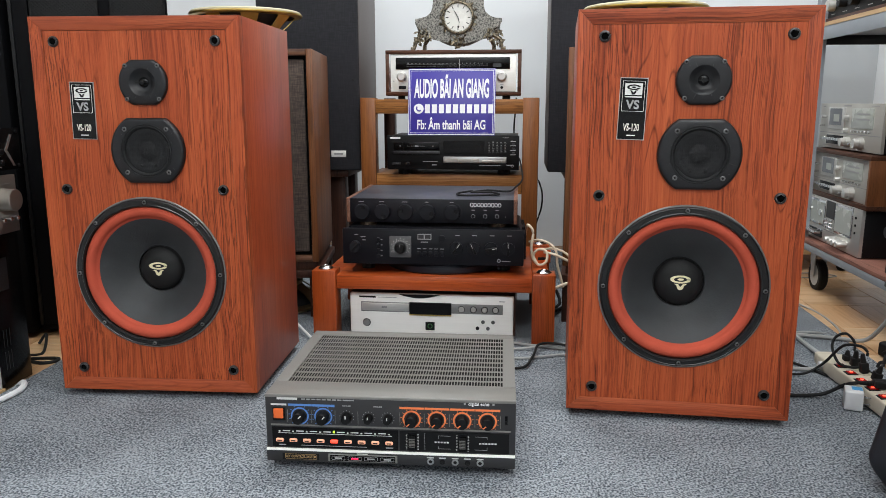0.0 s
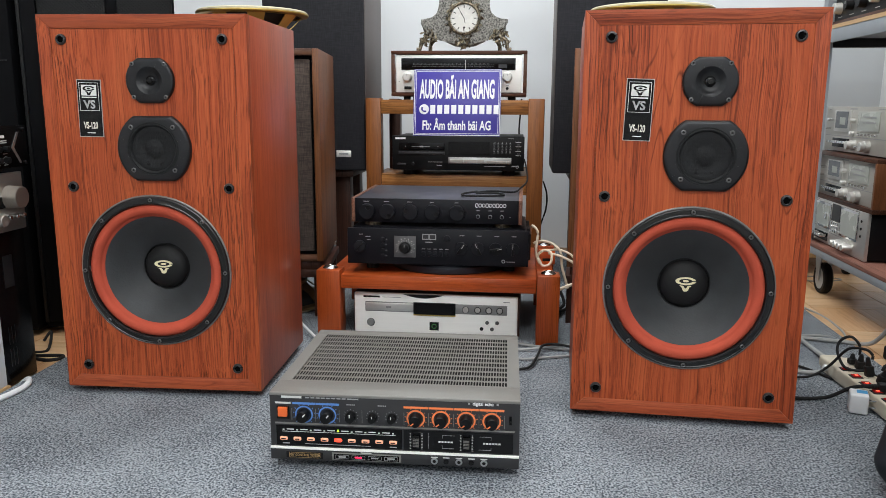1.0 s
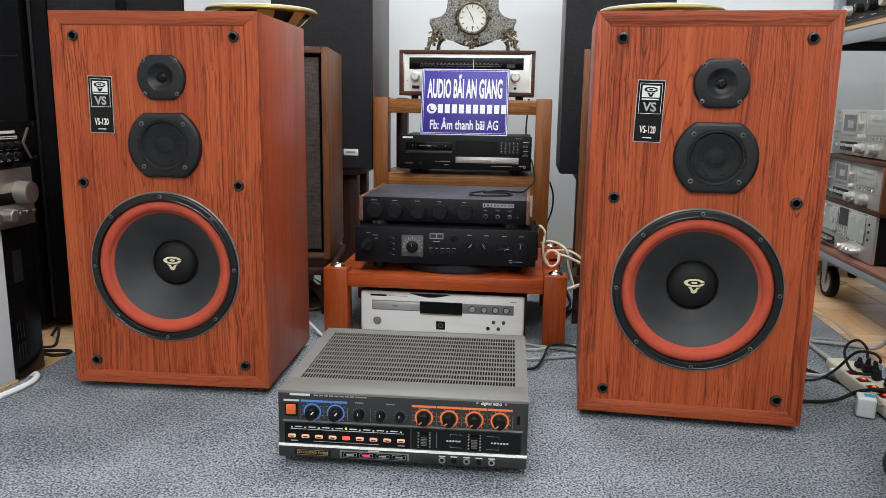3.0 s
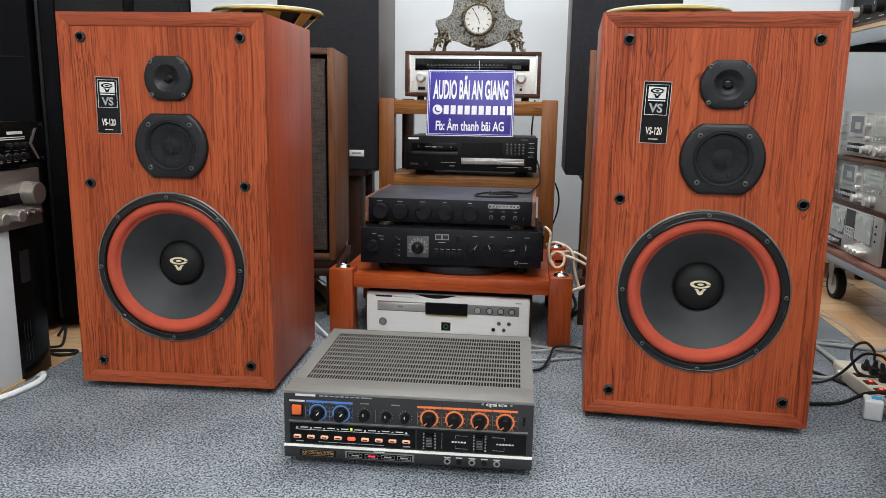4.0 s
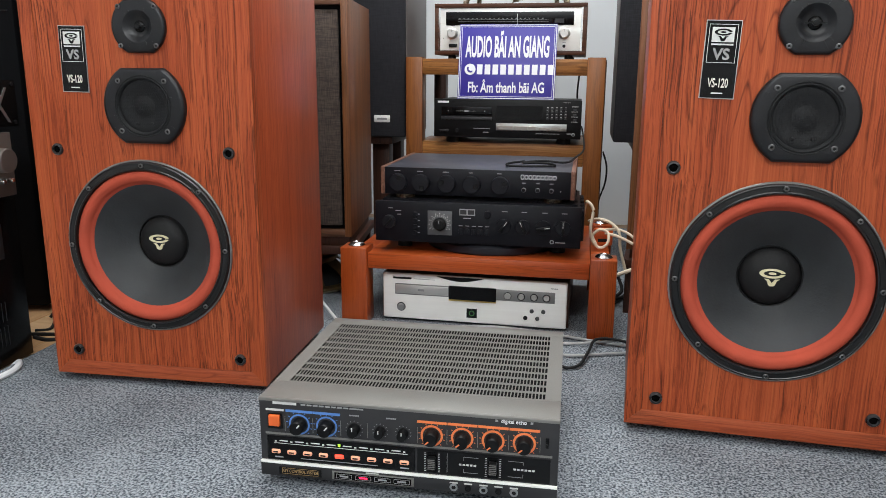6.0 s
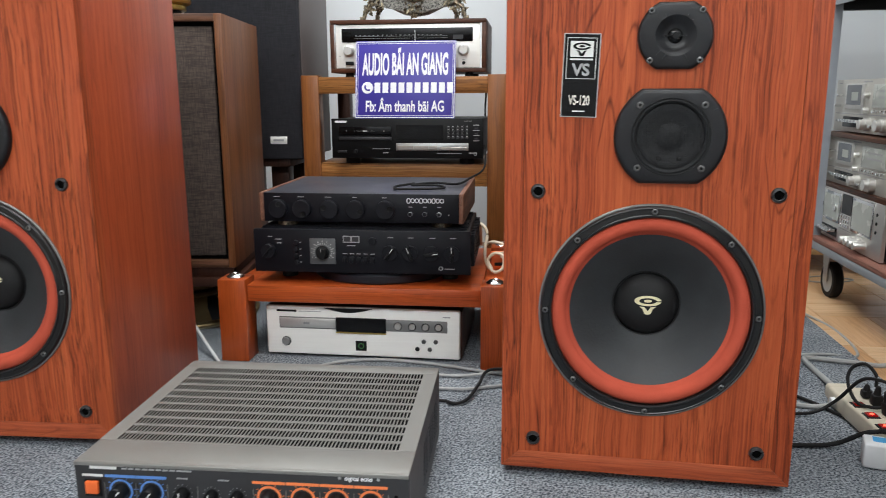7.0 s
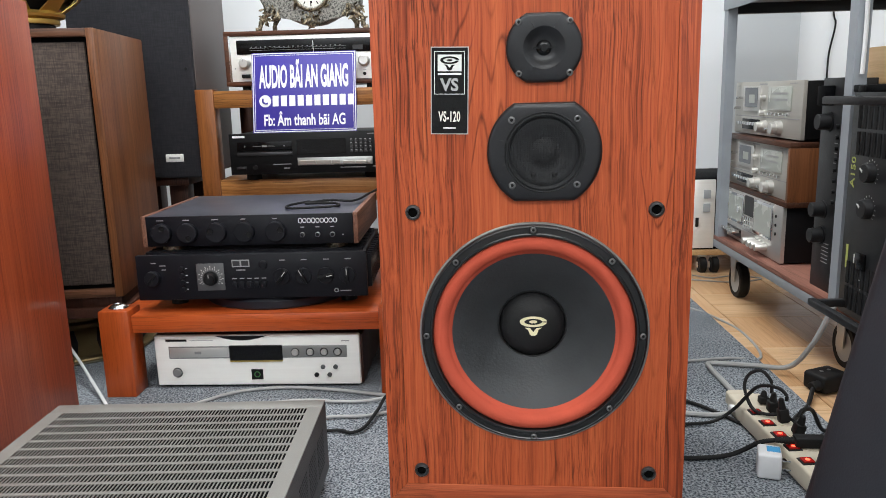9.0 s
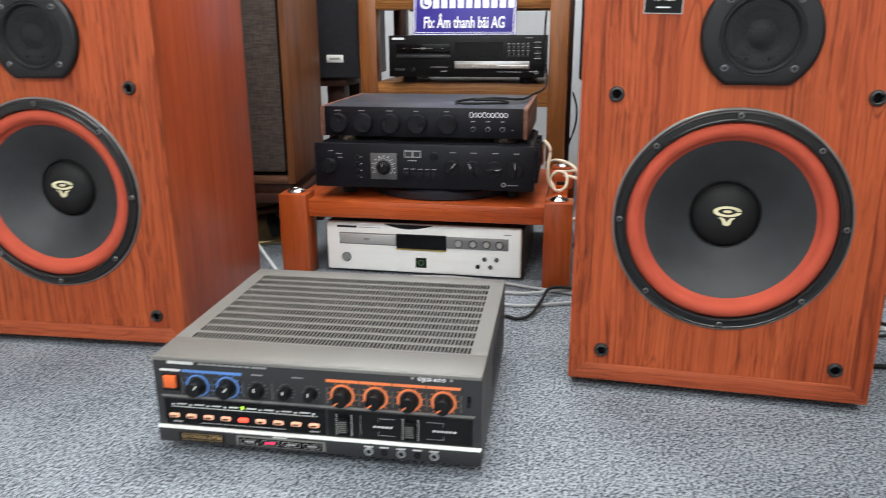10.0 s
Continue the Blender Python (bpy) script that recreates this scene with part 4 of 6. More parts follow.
# ---- black control amplifier on the table ----
def control_amp(m):
    W, D, Z, H = 0.461, 0.281, 0.0275, 0.0915
    t = thing("control_amplifier", m, "wide black amplifier with round dial standing on the low table", "amplifier")
    w = W / 2
    part("case", box(-w + 0.004, w - 0.004, 0.010, D, Z + 0.004, Z + H - 0.004, 0.001), AMP_BLACK, t)
    for k in range(14):
        part("top_fin", box(-w + 0.010, w - 0.010, 0.03 + k * 0.017, 0.039 + k * 0.017, Z + H - 0.006, Z + H + 0.001), AMP_BLACK, t)
    for k in range(12):
        part("heat_sink_rib", box(w - 0.0042, w + 0.006, 0.03 + k * 0.020, 0.038 + k * 0.020, Z + 0.012, Z + H - 0.012), AMP_BLACK, t)
    feet(t, w, D, Z, 0.017, RUBBER, 0.085)
    fp = part("front_panel", box(-w, w, 0, 0.012, Z, Z + H, 0.0015), AMP_BLACK, t)
    X = lambda u: -w + u * W
    V = lambda v: Z + H * (1 - v)
    k = part("selector", disc(0.0150, 0.012, 0.001, m=None), AMP_BLACK, fp, at=front(X(0.072), V(0.50), 0, -40))
    part("pointer", box(-0.0022, 0.0022, -0.014, 0.014, 0.0118, 0.0165, 0.0008), BLACK, k)
    part("marking", bars([(X(0.077), V(0.17), 0.010, 0.0018), (X(0.115), V(0.23), 0.013, 0.0018), (X(0.12), V(0.32), 0.009, 0.0018)]), DIM_INK, fp)
    for i in range(4):
        part("push_button", disc(0.0052, 0.006, 0.0008, seg=18, m=front(X(0.200), V(0.30 + 0.155 * i), 0)), AMP_BLACK, fp)
        part("marking", bars([(X(0.218), V(0.30 + 0.155 * i), 0.004, 0.0018)]), DIM_INK, fp)
    dl = part("dial_plate", box(X(0.262), X(0.382), -0.0012, 0.001, V(0.80), V(0.20), 0.0004), DIAL, fp, "grey dial plate")
    part("scale_mark", ticks(19, 0.0175, 0.004, 0.0009, 215, -35), INK, dl, at=front(X(0.322), V(0.53), -0.0012))
    part("scale_mark", ticks(11, 0.0225, 0.003, 0.0014, 205, -25), INK, dl, at=front(X(0.322), V(0.53), -0.0012))
    kn = part("volume_knob", lathe([(0, 0), (0.0150, 0), (0.0150, 0.002), (0.0115, 0.003), (0.011, 0.014), (0.010, 0.015), (0, 0.015)], 32), BLACK, dl, at=front(X(0.322), V(0.53), -0.0012))
    part("pointer", box(-0.0008, 0.0008, 0.004, 0.010, 0.0148, 0.0154), DIM_INK, kn)
    part("meter", box(X(0.418), X(0.494), -0.0010, 0.001, V(0.29), V(0.13)), DIM_INK, fp, "small grey meter")
    part("meter_face", bars([(X(0.437), V(0.21), 0.014, 0.010), (X(0.475), V(0.21), 0.014, 0.010)], 0.0014), PANEL, fp)
    part("marking", bars([(X(0.455), V(0.36), 0.018, 0.002)]), DIM_INK, fp)
    part("round_button", disc(0.0085, 0.004, 0.001, m=front(X(0.553), V(0.25), 0)), AMP_BLACK, fp)
    part("marking", bars([(X(0.425 + 0.032 * i), V(0.55), 0.009, 0.0016) for i in range(5)]), DIM_INK, fp)
    for i in range(5):
        part("key", box(X(0.425 + 0.032 * i) - 0.0045, X(0.425 + 0.032 * i) + 0.0045, -0.004, 0.001, V(0.76), V(0.62), 0.0008), AMP_BLACK, fp)
    for u, a in ((0.632, 35), (0.725, -25), (0.822, 80), (0.915, 0)):
        k = part("tone_knob", lathe([(0, 0), (0.0165, 0), (0.0165, 0.003), (0.0155, 0.004), (0, 0.004)], 32), AMP_BLACK, fp, at=front(X(u), V(0.52), 0, -a))
        part("pointer", box(-0.0030, 0.0030, -0.0155, 0.0155, 0.0038, 0.0135, 0.001), BLACK, k)
        part("pointer_line", box(-0.0006, 0.0006, 0.003, 0.0150, 0.0134, 0.0139), INK, k)
        part("marking", bars([(X(u + 0.005), V(0.16), 0.012, 0.0018)]), DIM_INK, fp)
    part("jack", lathe([(0.0028, -0.003), (0.0028, 0.001), (0.0044, 0.001), (0.0048, 0)], 20, front(X(0.865), V(0.86), 0)), STEEL, fp)
    part("marking", bars([(X(0.905), V(0.87), 0.022, 0.0020)]), DIM_INK, fp)


control_amp(pose(-0.161, 1.932, 0.1695, 0, 0, 1.0))


t = thing("swivel_plate", at(-0.145, 2.096, 0.1695), "low black round swivel plate under the wide black amplifier", "swivel plate")
part("plate", lathe([(0, 0), (0.156, 0), (0.160, 0.004), (0.160, 0.018), (0.152, 0.0275), (0, 0.0275)], 56), mat("blue_black_plastic", (0.006, 0.008, 0.014), 0.42), t)


# ---- slim amplifier with wooden cheeks ----
def slim_amp(m):
    W, D, Z, H = 0.440, 0.318, 0.010, 0.063
    t = thing("slim_amplifier", m, "slim black amplifier with wooden cheeks stacked on the black amplifier", "amplifier")
    w = W / 2
    # the lid's colour is lifted to paint in the bluish sheen on top
    part("case", box(-w + 0.010, w - 0.010, 0.006, D, Z + 0.002, Z + H - 0.001, 0.001), mat("sheen_black_lid", (0.060, 0.062, 0.078), 0.38, 0.3, 0.2, 10), t, "black lid with its bluish sheen put into the colour")
    for s in (-1, 1):
        part("cheek", box(s * w, s * (w - 0.0098), 0.0, D, Z, Z + H, 0.0015), WALNUT_Y, t, "walnut cheek")
    for x in (-w + 0.05, w - 0.05):
        for y in (0.035, D - 0.05):
            part("foot", disc(0.022, Z, 0.001, m=at(x, y, 0)), BRONZE, t, "dull brass foot")
    fp = part("front_panel", box(-w + 0.0100, w - 0.0100, -0.001, 0.008, Z + 0.001, Z + H - 0.001, 0.001), AMP_BLACK, t)
    X = lambda u: -w + u * W
    V = lambda v: Z + H * (1 - v)
    for u, a in ((0.095, 20), (0.215, 160), (0.350, -70), (0.480, 110), (0.625, 70)):
        k = part("knob", lathe([(0, 0), (0.0205, 0), (0.0200, 0.010), (0.0185, 0.011), (0, 0.011)], 36), AMP_BLACK, fp, "round black knob", at=front(X(u), V(0.55), -0.001, -a))
        part("finger_dimple", lathe([(0, 0.0112), (0.0045, 0.0112), (0.006, 0.0122), (0.0065, 0.0108)], 18, at(0, 0.011, 0)), BLACK, k)
        part("marking", bars([(X(u - 0.005), V(0.14), 0.014 if u < 0.4 else 0.010, 0.0018)], 0.0012), DIM_INK, fp)
    for u in (0.745, 0.815, 0.883):
        part("push_button", lathe([(0.0050, 0), (0.0050, 0.004), (0.0042, 0.005), (0, 0.005)], 18, front(X(u), V(0.68), -0.001)), STEEL, fp, "chrome-edged push button")
        part("button_face", disc(0.0040, 0.0056, seg=16, m=front(X(u), V(0.68), -0.001)), AMP_BLACK, fp)
        part("marking", bars([(X(u), V(0.44), 0.008, 0.0020)], 0.0012), DIM_INK, fp)
    bm = bmesh.new()
    for i in range(9):
        ring_flat(0.0042, 0.0050 if i % 3 else 0.0058, 0.0013, 0.0004, front(X(0.737) + i * 0.0088, V(0.23), -0.001), bm, 18)
    part("maker_mark", bm, WHITE_INK, fp, "pale round-lettered mark as plain rings")
    part("lamp", disc(0.0012, 0.001, seg=10, m=front(X(0.930), V(0.70), -0.001)), INK, fp)


WALNUT_Y = wood("walnut_cheek", (0.12, 0.05, 0.03), (0.22, 0.10, 0.065), (0.32, 0.165, 0.11), along="y")
slim_amp(pose(-0.168, 1.964, 0.2890, 0, 0, 0.0))
cable("loose_cable", [(-0.071, 2.097, 0.3679), (-0.106, 2.058, 0.3659), (-0.096, 2.013, 0.3659), (-0.037, 2.018, 0.3659), (0.003, 2.038, 0.3659), (-0.017, 2.067, 0.3679), (-0.071, 2.058, 0.3689), (-0.027, 2.097, 0.3698), (0.027, 2.087, 0.3689), (0.047, 2.186, 0.3708), (0.065, 2.4, 0.37), (0.062, 2.54, 0.395), (0.055, 2.59, 0.42)], 0.0026, RUBBER, "thin black cable looped on the slim amplifier")


# ---- oak rack ----
def rack():
    t = thing("oak_rack", at(0, 0, 0), "oak equipment rack with square posts standing behind the low table", "rack")
    for x0, x1 in ((-0.478, -0.427), (0.064, 0.116)):
        part("post", box(x0, x1, 2.590, 2.640, 0, 0.618, 0.002), OAK_Z, t)
        part("rear_post", box(x0 + 0.02, x1 + 0.01, 2.93, 2.975, 0, 0.618, 0.002), DARK_WOOD, t)
        part("side_rail", box(x0 + 0.008, x1 - 0.008, 2.640, 2.930, 0.568, 0.606, 0.002), OAK_Z, t)
        part("side_rail", box(x0 + 0.008, x1 - 0.008, 2.640, 2.930, 0.318, 0.356, 0.002), OAK_Z, t)
    for z0, z1, n in ((0.566, 0.613, 1), (0.300, 0.366, 1)):
        part("front_rail", box(-0.427, 0.064, 2.594, 2.618, z0, z1, 0.002), OAK, t, "oak front rail with open grain")
        part("rear_rail", box(-0.407, 0.084, 2.94, 2.965, z0, z1, 0.002), OAK, t)
    part("shelf", box(-0.427, 0.064, 2.618, 2.940, 0.350, 0.364, 0.001), OAK, t)


rack()


# ---- black disc player with keypad ----
def black_player(m):
    W, D, Z, H = 0.436, 0.30, 0.018, 0.112
    t = thing("black_disc_player", m, "black disc player with grey key strip on the oak rack", "disc player")
    w = W / 2
    part("case", box(-w + 0.003, w - 0.003, 0.010, D, Z, Z + H - 0.003, 0.001), BLACK_METAL, t)
    feet(t, w, D, Z, 0.021)
    fp = part("front_panel", box(-w, w, 0, 0.012, Z, Z + H, 0.0012), BLACK, t)
    X = lambda u: -w + u * W
    V = lambda v: Z + H * (1 - v)
    part("tray", box(X(0.05), X(0.40), -0.002, 0.002, V(0.42), V(0.20), 0.0008), GLOSS_BLACK, fp)
    part("tray_lip", box(X(0.05), X(0.40), -0.004, 0.002, V(0.54), V(0.46), 0.0008), PANEL, fp)
    part("marking", bars([(X(0.22), V(0.31), 0.060, 0.0008), (X(0.225), V(0.31), 0.012, 0.0045), (X(0.10), V(0.31), 0.003, 0.003), (X(0.35), V(0.31), 0.003, 0.003)], 0.0024), DIM_INK, fp)
    part("display", box(X(0.43), X(0.74), -0.0015, 0.002, V(0.52), V(0.16)), GLOSS_BLACK, fp, "dark display window")
    for r in range(4):
        for c in range(5):
            part("number_key", box(X(0.775 + 0.030 * c) - 0.0038, X(0.775 + 0.030 * c) + 0.0038, -0.003, 0.001, V(0.22 + 0.085 * r) - 0.0030, V(0.22 + 0.085 * r) + 0.0012, 0.0005, 1), PANEL, fp)
    part("marking", bars([(X(0.775 + 0.030 * c), V(0.187 + 0.085 * r), 0.0045, 0.0014) for r in range(4) for c in range(5)], 0.0006), INK, fp)
    part("key_strip", box(X(0.43), X(0.905), -0.0025, 0.002, V(0.80), V(0.615), 0.0005), STEEL, fp, "grey metal key strip")
    for u0, u1 in ((0.44, 0.545), (0.55, 0.645), (0.65, 0.70), (0.72, 0.795), (0.80, 0.865), (0.872, 0.898)):
        part("key", box(X(u0), X(u1), -0.0045, 0.001, V(0.78), V(0.68 if u0 < 0.7 else 0.71), 0.0005, 1), SILVER_DIM, fp)
    part("marking", bars([(X(0.063), V(0.075), 0.034, 0.0058)], 0.0006), WHITE_INK, fp)
    part("marking", bars([(X(0.33), V(0.76), 0.050, 0.0018), (X(0.36), V(0.86), 0.016, 0.003), (X(0.78), V(0.87), 0.07, 0.0018), (X(0.93), V(0.86), 0.02, 0.003), (X(0.90), V(0.06), 0.02, 0.0015)], 0.0006), DIM_INK, fp)
    part("marking", bars([(X(0.955), V(0.16 + 0.13 * k), 0.018, 0.0016) for k in range(4)], 0.0006), INK, fp)
    for k in range(3):
        part("side_key", box(X(0.945), X(0.968), -0.003, 0.001, V(0.27 + 0.13 * k), V(0.22 + 0.13 * k), 0.0004, 1), PANEL, fp)
    part("jack", lathe([(0.003, -0.002), (0.003, 0.001), (0.0046, 0.001), (0.005, 0)], 18, front(X(0.95), V(0.88), 0)), STEEL, fp)
    part("power_key", box(X(0.04), X(0.10), -0.004, 0.001, V(0.86), V(0.80), 0.0005), PANEL, fp)
    part("knob", disc(0.006, 0.006, 0.001, m=front(X(0.16), V(0.83), 0)), BLACK_METAL, fp)


black_player(pose(-0.164, 2.556, 0.366, 0, 0, 0.3))


# ---- tuner in a wooden case ----
def tuner(m):
    W, D, Z, H = 0.452, 0.30, 0.012, 0.148
    t = thing("tuner", m, "silver-faced vintage tuner in a walnut case on the oak rack", "tuner")
    w = W / 2
    c = 0.012
    part("case_top", box(-w, w, 0, D, Z + H - c, Z + H, 0.0015), WALNUT_X, t)
    part("case_bottom", box(-w, w, 0, D, Z, Z + c, 0.0015), WALNUT_X, t)
    for s in (-1, 1):
        part("case_side", box(s * w, s * (w - c), 0.0005, D, Z + c, Z + H - c, 0.001), WALNUT_X, t)
    part("case_back", box(-w + c, w - c, D - 0.01, D, Z + c, Z + H - c), BLACK, t)
    feet(t, w, D, Z, 0.012, RUBBER, 0.025)
    fp = part("front_panel", box(-w + c + 0.001, w - c - 0.001, 0.006, 0.016, Z + c + 0.001, Z + H - c - 0.001, 0.001), ALU, t, "silver front panel")
    part("trim", box(-w + c, -w + c + 0.005, 0.002, 0.012, Z + c, Z + H - c), CHROME, fp)
    part("trim", box(w - c - 0.005, w - c, 0.002, 0.012, Z + c, Z + H - c), CHROME, fp)
    gl = part("dial_glass", box(-w + 0.034, w - 0.038, 0.003, 0.008, Z + H - 0.062, Z + H - 0.024, 0.0005), GLOSS_BLACK, fp, "dark dial glass")
    part("dial_scale", bars([(-0.02, Z + H - 0.052, 0.27, 0.0006), (-0.02, Z + H - 0.046, 0.27, 0.0005)] + [(-0.15 + 0.013 * k, Z + H - 0.043, 0.004, 0.0018) for k in range(20)], 0.0003), DIM_INK, gl).matrix_basis = at(0, 0.0028, 0)
    part("pointer", box(0.022, 0.0232, 0.0015, 0.004, Z + H - 0.060, Z + H - 0.030), WHITE_INK, gl)
    part("lamp_window", box(0.132, 0.160, 0.002, 0.004, Z + H - 0.056, Z + H - 0.044), PANEL, gl)
    for x in (-0.172, 0.162):
        k = part("tuning_knob", lathe([(0, 0), (0.0165, 0), (0.0165, 0.004), (0.0135, 0.006), (0.0128, 0.018), (0.0115, 0.0195), (0, 0.0195)], 36), SILVER, fp, "turned aluminium knob", at=front(x, Z + 0.062, 0.006))
        part("pointer", box(-0.0006, 0.0006, 0.004, 0.0115, 0.0194, 0.0199), DIM_INK, k)
    part("switch", box(-0.182, -0.158, 0.000, 0.008, Z + 0.022, Z + 0.032, 0.001), BLACK, fp)
    part("jack", disc(0.0046, 0.002, 0.0006, m=front(0.162, Z + 0.026, 0.006)), RUBBER, fp)
    part("marking", bars([(-0.172, Z + 0.085, 0.012, 0.0016), (0.162, Z + 0.036, 0.010, 0.0014), (-0.20, Z + H - 0.10, 0.003, 0.003)], 0.0004), DIM_INK, fp).matrix_basis = at(0, 0.006, 0)


tuner(pose(-0.1695, 2.622, 0.613, 0, 0, 0))


# ---- mantel clock ----
def clock(m):
    t = thing("mantel_clock", m, "speckled grey stone mantel clock with bronze leaf mounts on the tuner", "clock")
    half = [(0.0, 0.004), (0.035, 0.009), (0.060, 0.020), (0.080, 0.030), (0.108, 0.033), (0.128, 0.036), (0.138, 0.058), (0.141, 0.084), (0.146, 0.087), (0.146, 0.094), (0.108, 0.094), (0.098, 0.100), (0.086, 0.112), (0.081, 0.128), (0.081, 0.236), (0.072, 0.244), (0.0, 0.250)]
    outline = half + [(-x, z) for x, z in half[-2:0:-1]]
    part("body", prism(outline, 0.055, front(0, 0.012, 0.0275), bev=0.006), MARBLE, t, "speckled grey stone body")
    dz = 0.108
    bz = part("bezel", lathe([(0.046, 0), (0.055, 0), (0.0555, 0.004), (0.053, 0.009), (0.049, 0.010), (0.0465, 0.007), (0.0455, 0.002)], 48), BRONZE, t, "aged bronze bezel", at=front(0, dz, -0.027))
    part("dial", disc(0.0465, 0.003, seg=48), ENAMEL, bz, "white enamel dial")
    bm = bmesh.new()
    for k in range(12):
        box(0.0325, 0.0415, -0.0014, 0.0014, 0.003, 0.0034, bm=bm)
        bmesh.ops.rotate(bm, verts=bm.verts[-8:], cent=(0, 0, 0), matrix=Matrix.Rotation(math.pi / 6 * k, 3, "Z"))
    ring_flat(0.0445, 0.0445, 0.0006, 0.0034, bm=bm)
    part("hour_marks", bm, BLACK, bz)
    for name, a, ln in (("hour_pointer", 285, 0.020), ("minute_pointer", 120, 0.032)):
        bm = prism([(-0.004, -0.0009), (ln * 0.6, -0.0013), (ln, 0), (ln * 0.6, 0.0013), (-0.004, 0.0009)], 0.0008)
        part(name, bm, BLACK, bz, at=at(0, 0, 0.0042) @ pose(0, 0, 0, 0, 0, a))
    part("winding_hole", disc(0.0035, 0.0036, seg=16, m=at(0.001, -0.030, 0)), RUBBER, bz)
    # leafy bronze mounts: clusters of curled leaves
    rnd = random.Random(4)

    def leaves(parent, cx, cz, n, spread, size, y=-0.028):
        bm = bmesh.new()
        for _ in range(n):
            a, d = rnd.uniform(0, 6.28), spread * math.sqrt(rnd.random())
            px, pz, ln = cx + d * math.cos(a), cz + d * 0.7 * math.sin(a), size * rnd.uniform(0.6, 1.2)
            lm = Matrix.Translation((px, y + rnd.uniform(-0.006, 0.003), pz)) @ Euler((rnd.uniform(-0.9, 0.9), rnd.uniform(0, 6.28), rnd.uniform(-0.9, 0.9))).to_matrix().to_4x4()
            lathe([(0, -ln), (ln * 0.28, -ln * 0.5), (ln * 0.36, 0), (ln * 0.22, ln * 0.6), (0, ln)], 7, lm @ Matrix.Diagonal((1, 0.4, 1, 1)), bm)
        return part("bronze_mount", bm, BRONZE, parent, "bronze leaf mount")

    for s in (-1, 1):
        leaves(t, s * 0.118, 0.050, 46, 0.030, 0.010)
        leaves(t, s * 0.137, 0.030, 22, 0.017, 0.009)
        foot = tube([(s * 0.120, -0.028, 0.050), (s * 0.142, -0.030, 0.036), (s * 0.146, -0.032, 0.018), (s * 0.150, -0.034, 0.007), (s * 0.160, -0.036, 0.0065)], 0.0065, 8, 5)
        part("claw_foot", foot, BRONZE, t)
        part("rear_foot", tube([(s * 0.105, 0.022, 0.045), (s * 0.118, 0.024, 0.025), (s * 0.120, 0.024, 0.006)], 0.007, 8, 4), BRONZE, t)
    leaves(t, 0, 0.028, 22, 0.026, 0.011, -0.029)
    leaves(t, 0, 0.185, 18, 0.030, 0.012, -0.029)
    for k in range(16):
        a = 2 * math.pi * k / 16
        leaves(t, 0.060 * math.cos(a), dz + 0.060 * math.sin(a) * 1.0, 3, 0.005, 0.009, -0.029)


clock(pose(-0.158, 2.715, 0.774, 0, 0, 0))


# ---- blue shop sign ----
def sign(m):
    t = thing("shop_sign", m, "blue vinyl shop sign with white lettering leaning on the tuner", "sign")
    W, H = 0.288, 0.219
    part("board", box(-W / 2, W / 2, 0, 0.003, 0, H, 0.0006), SIGN_BLUE, t)
    bm = bmesh.new()
    for i, k in ((0.0016, 0.0022), (0.0072, 0.0012)):
        for x0, x1, z0, z1 in ((-W / 2 + i, W / 2 - i, H - i - k, H - i), (-W / 2 + i, W / 2 - i, i, i + k), (-W / 2 + i, -W / 2 + i + k, i + k, H - i - k), (W / 2 - i - k, W / 2 - i, i + k, H - i - k)):
            box(x0, x1, -0.0004, 0.001, z0, z1, bm=bm)
    part("border_line", bm, WHITE_INK, t)
    words("AUDIO BÃI AN GIANG", 0.084, WHITE_INK, t, front(0, 0.1500, -0.0002), wide=0.29, bold=0.032)
    ic = part("phone_icon", disc(0.0165, 0.0004, seg=32), WHITE_INK, t, at=front(-0.1085, 0.0870, -0.0001))
    part("handset", tube([(-0.006, 0.007, 0.0006), (-0.0065, -0.001, 0.0006), (0.0, -0.0065, 0.0006), (0.0075, -0.006, 0.0006)], 0.0026, 6, 4), SIGN_BLUE, ic)
    for k in range(10):
        part("number_bar", bars([(-0.0795 + 0.0232 * k, 0.0870, 0.0165, 0.029)], 0.0005), WHITE_INK, t)
    words("Fb: Âm thanh bãi AG", 0.043, WHITE_INK, t, front(0, 0.0330, -0.0002), wide=0.62, bold=0.020)


sign(pose(-0.1705, 2.560, 0.4965, -10.0, 0, -1))


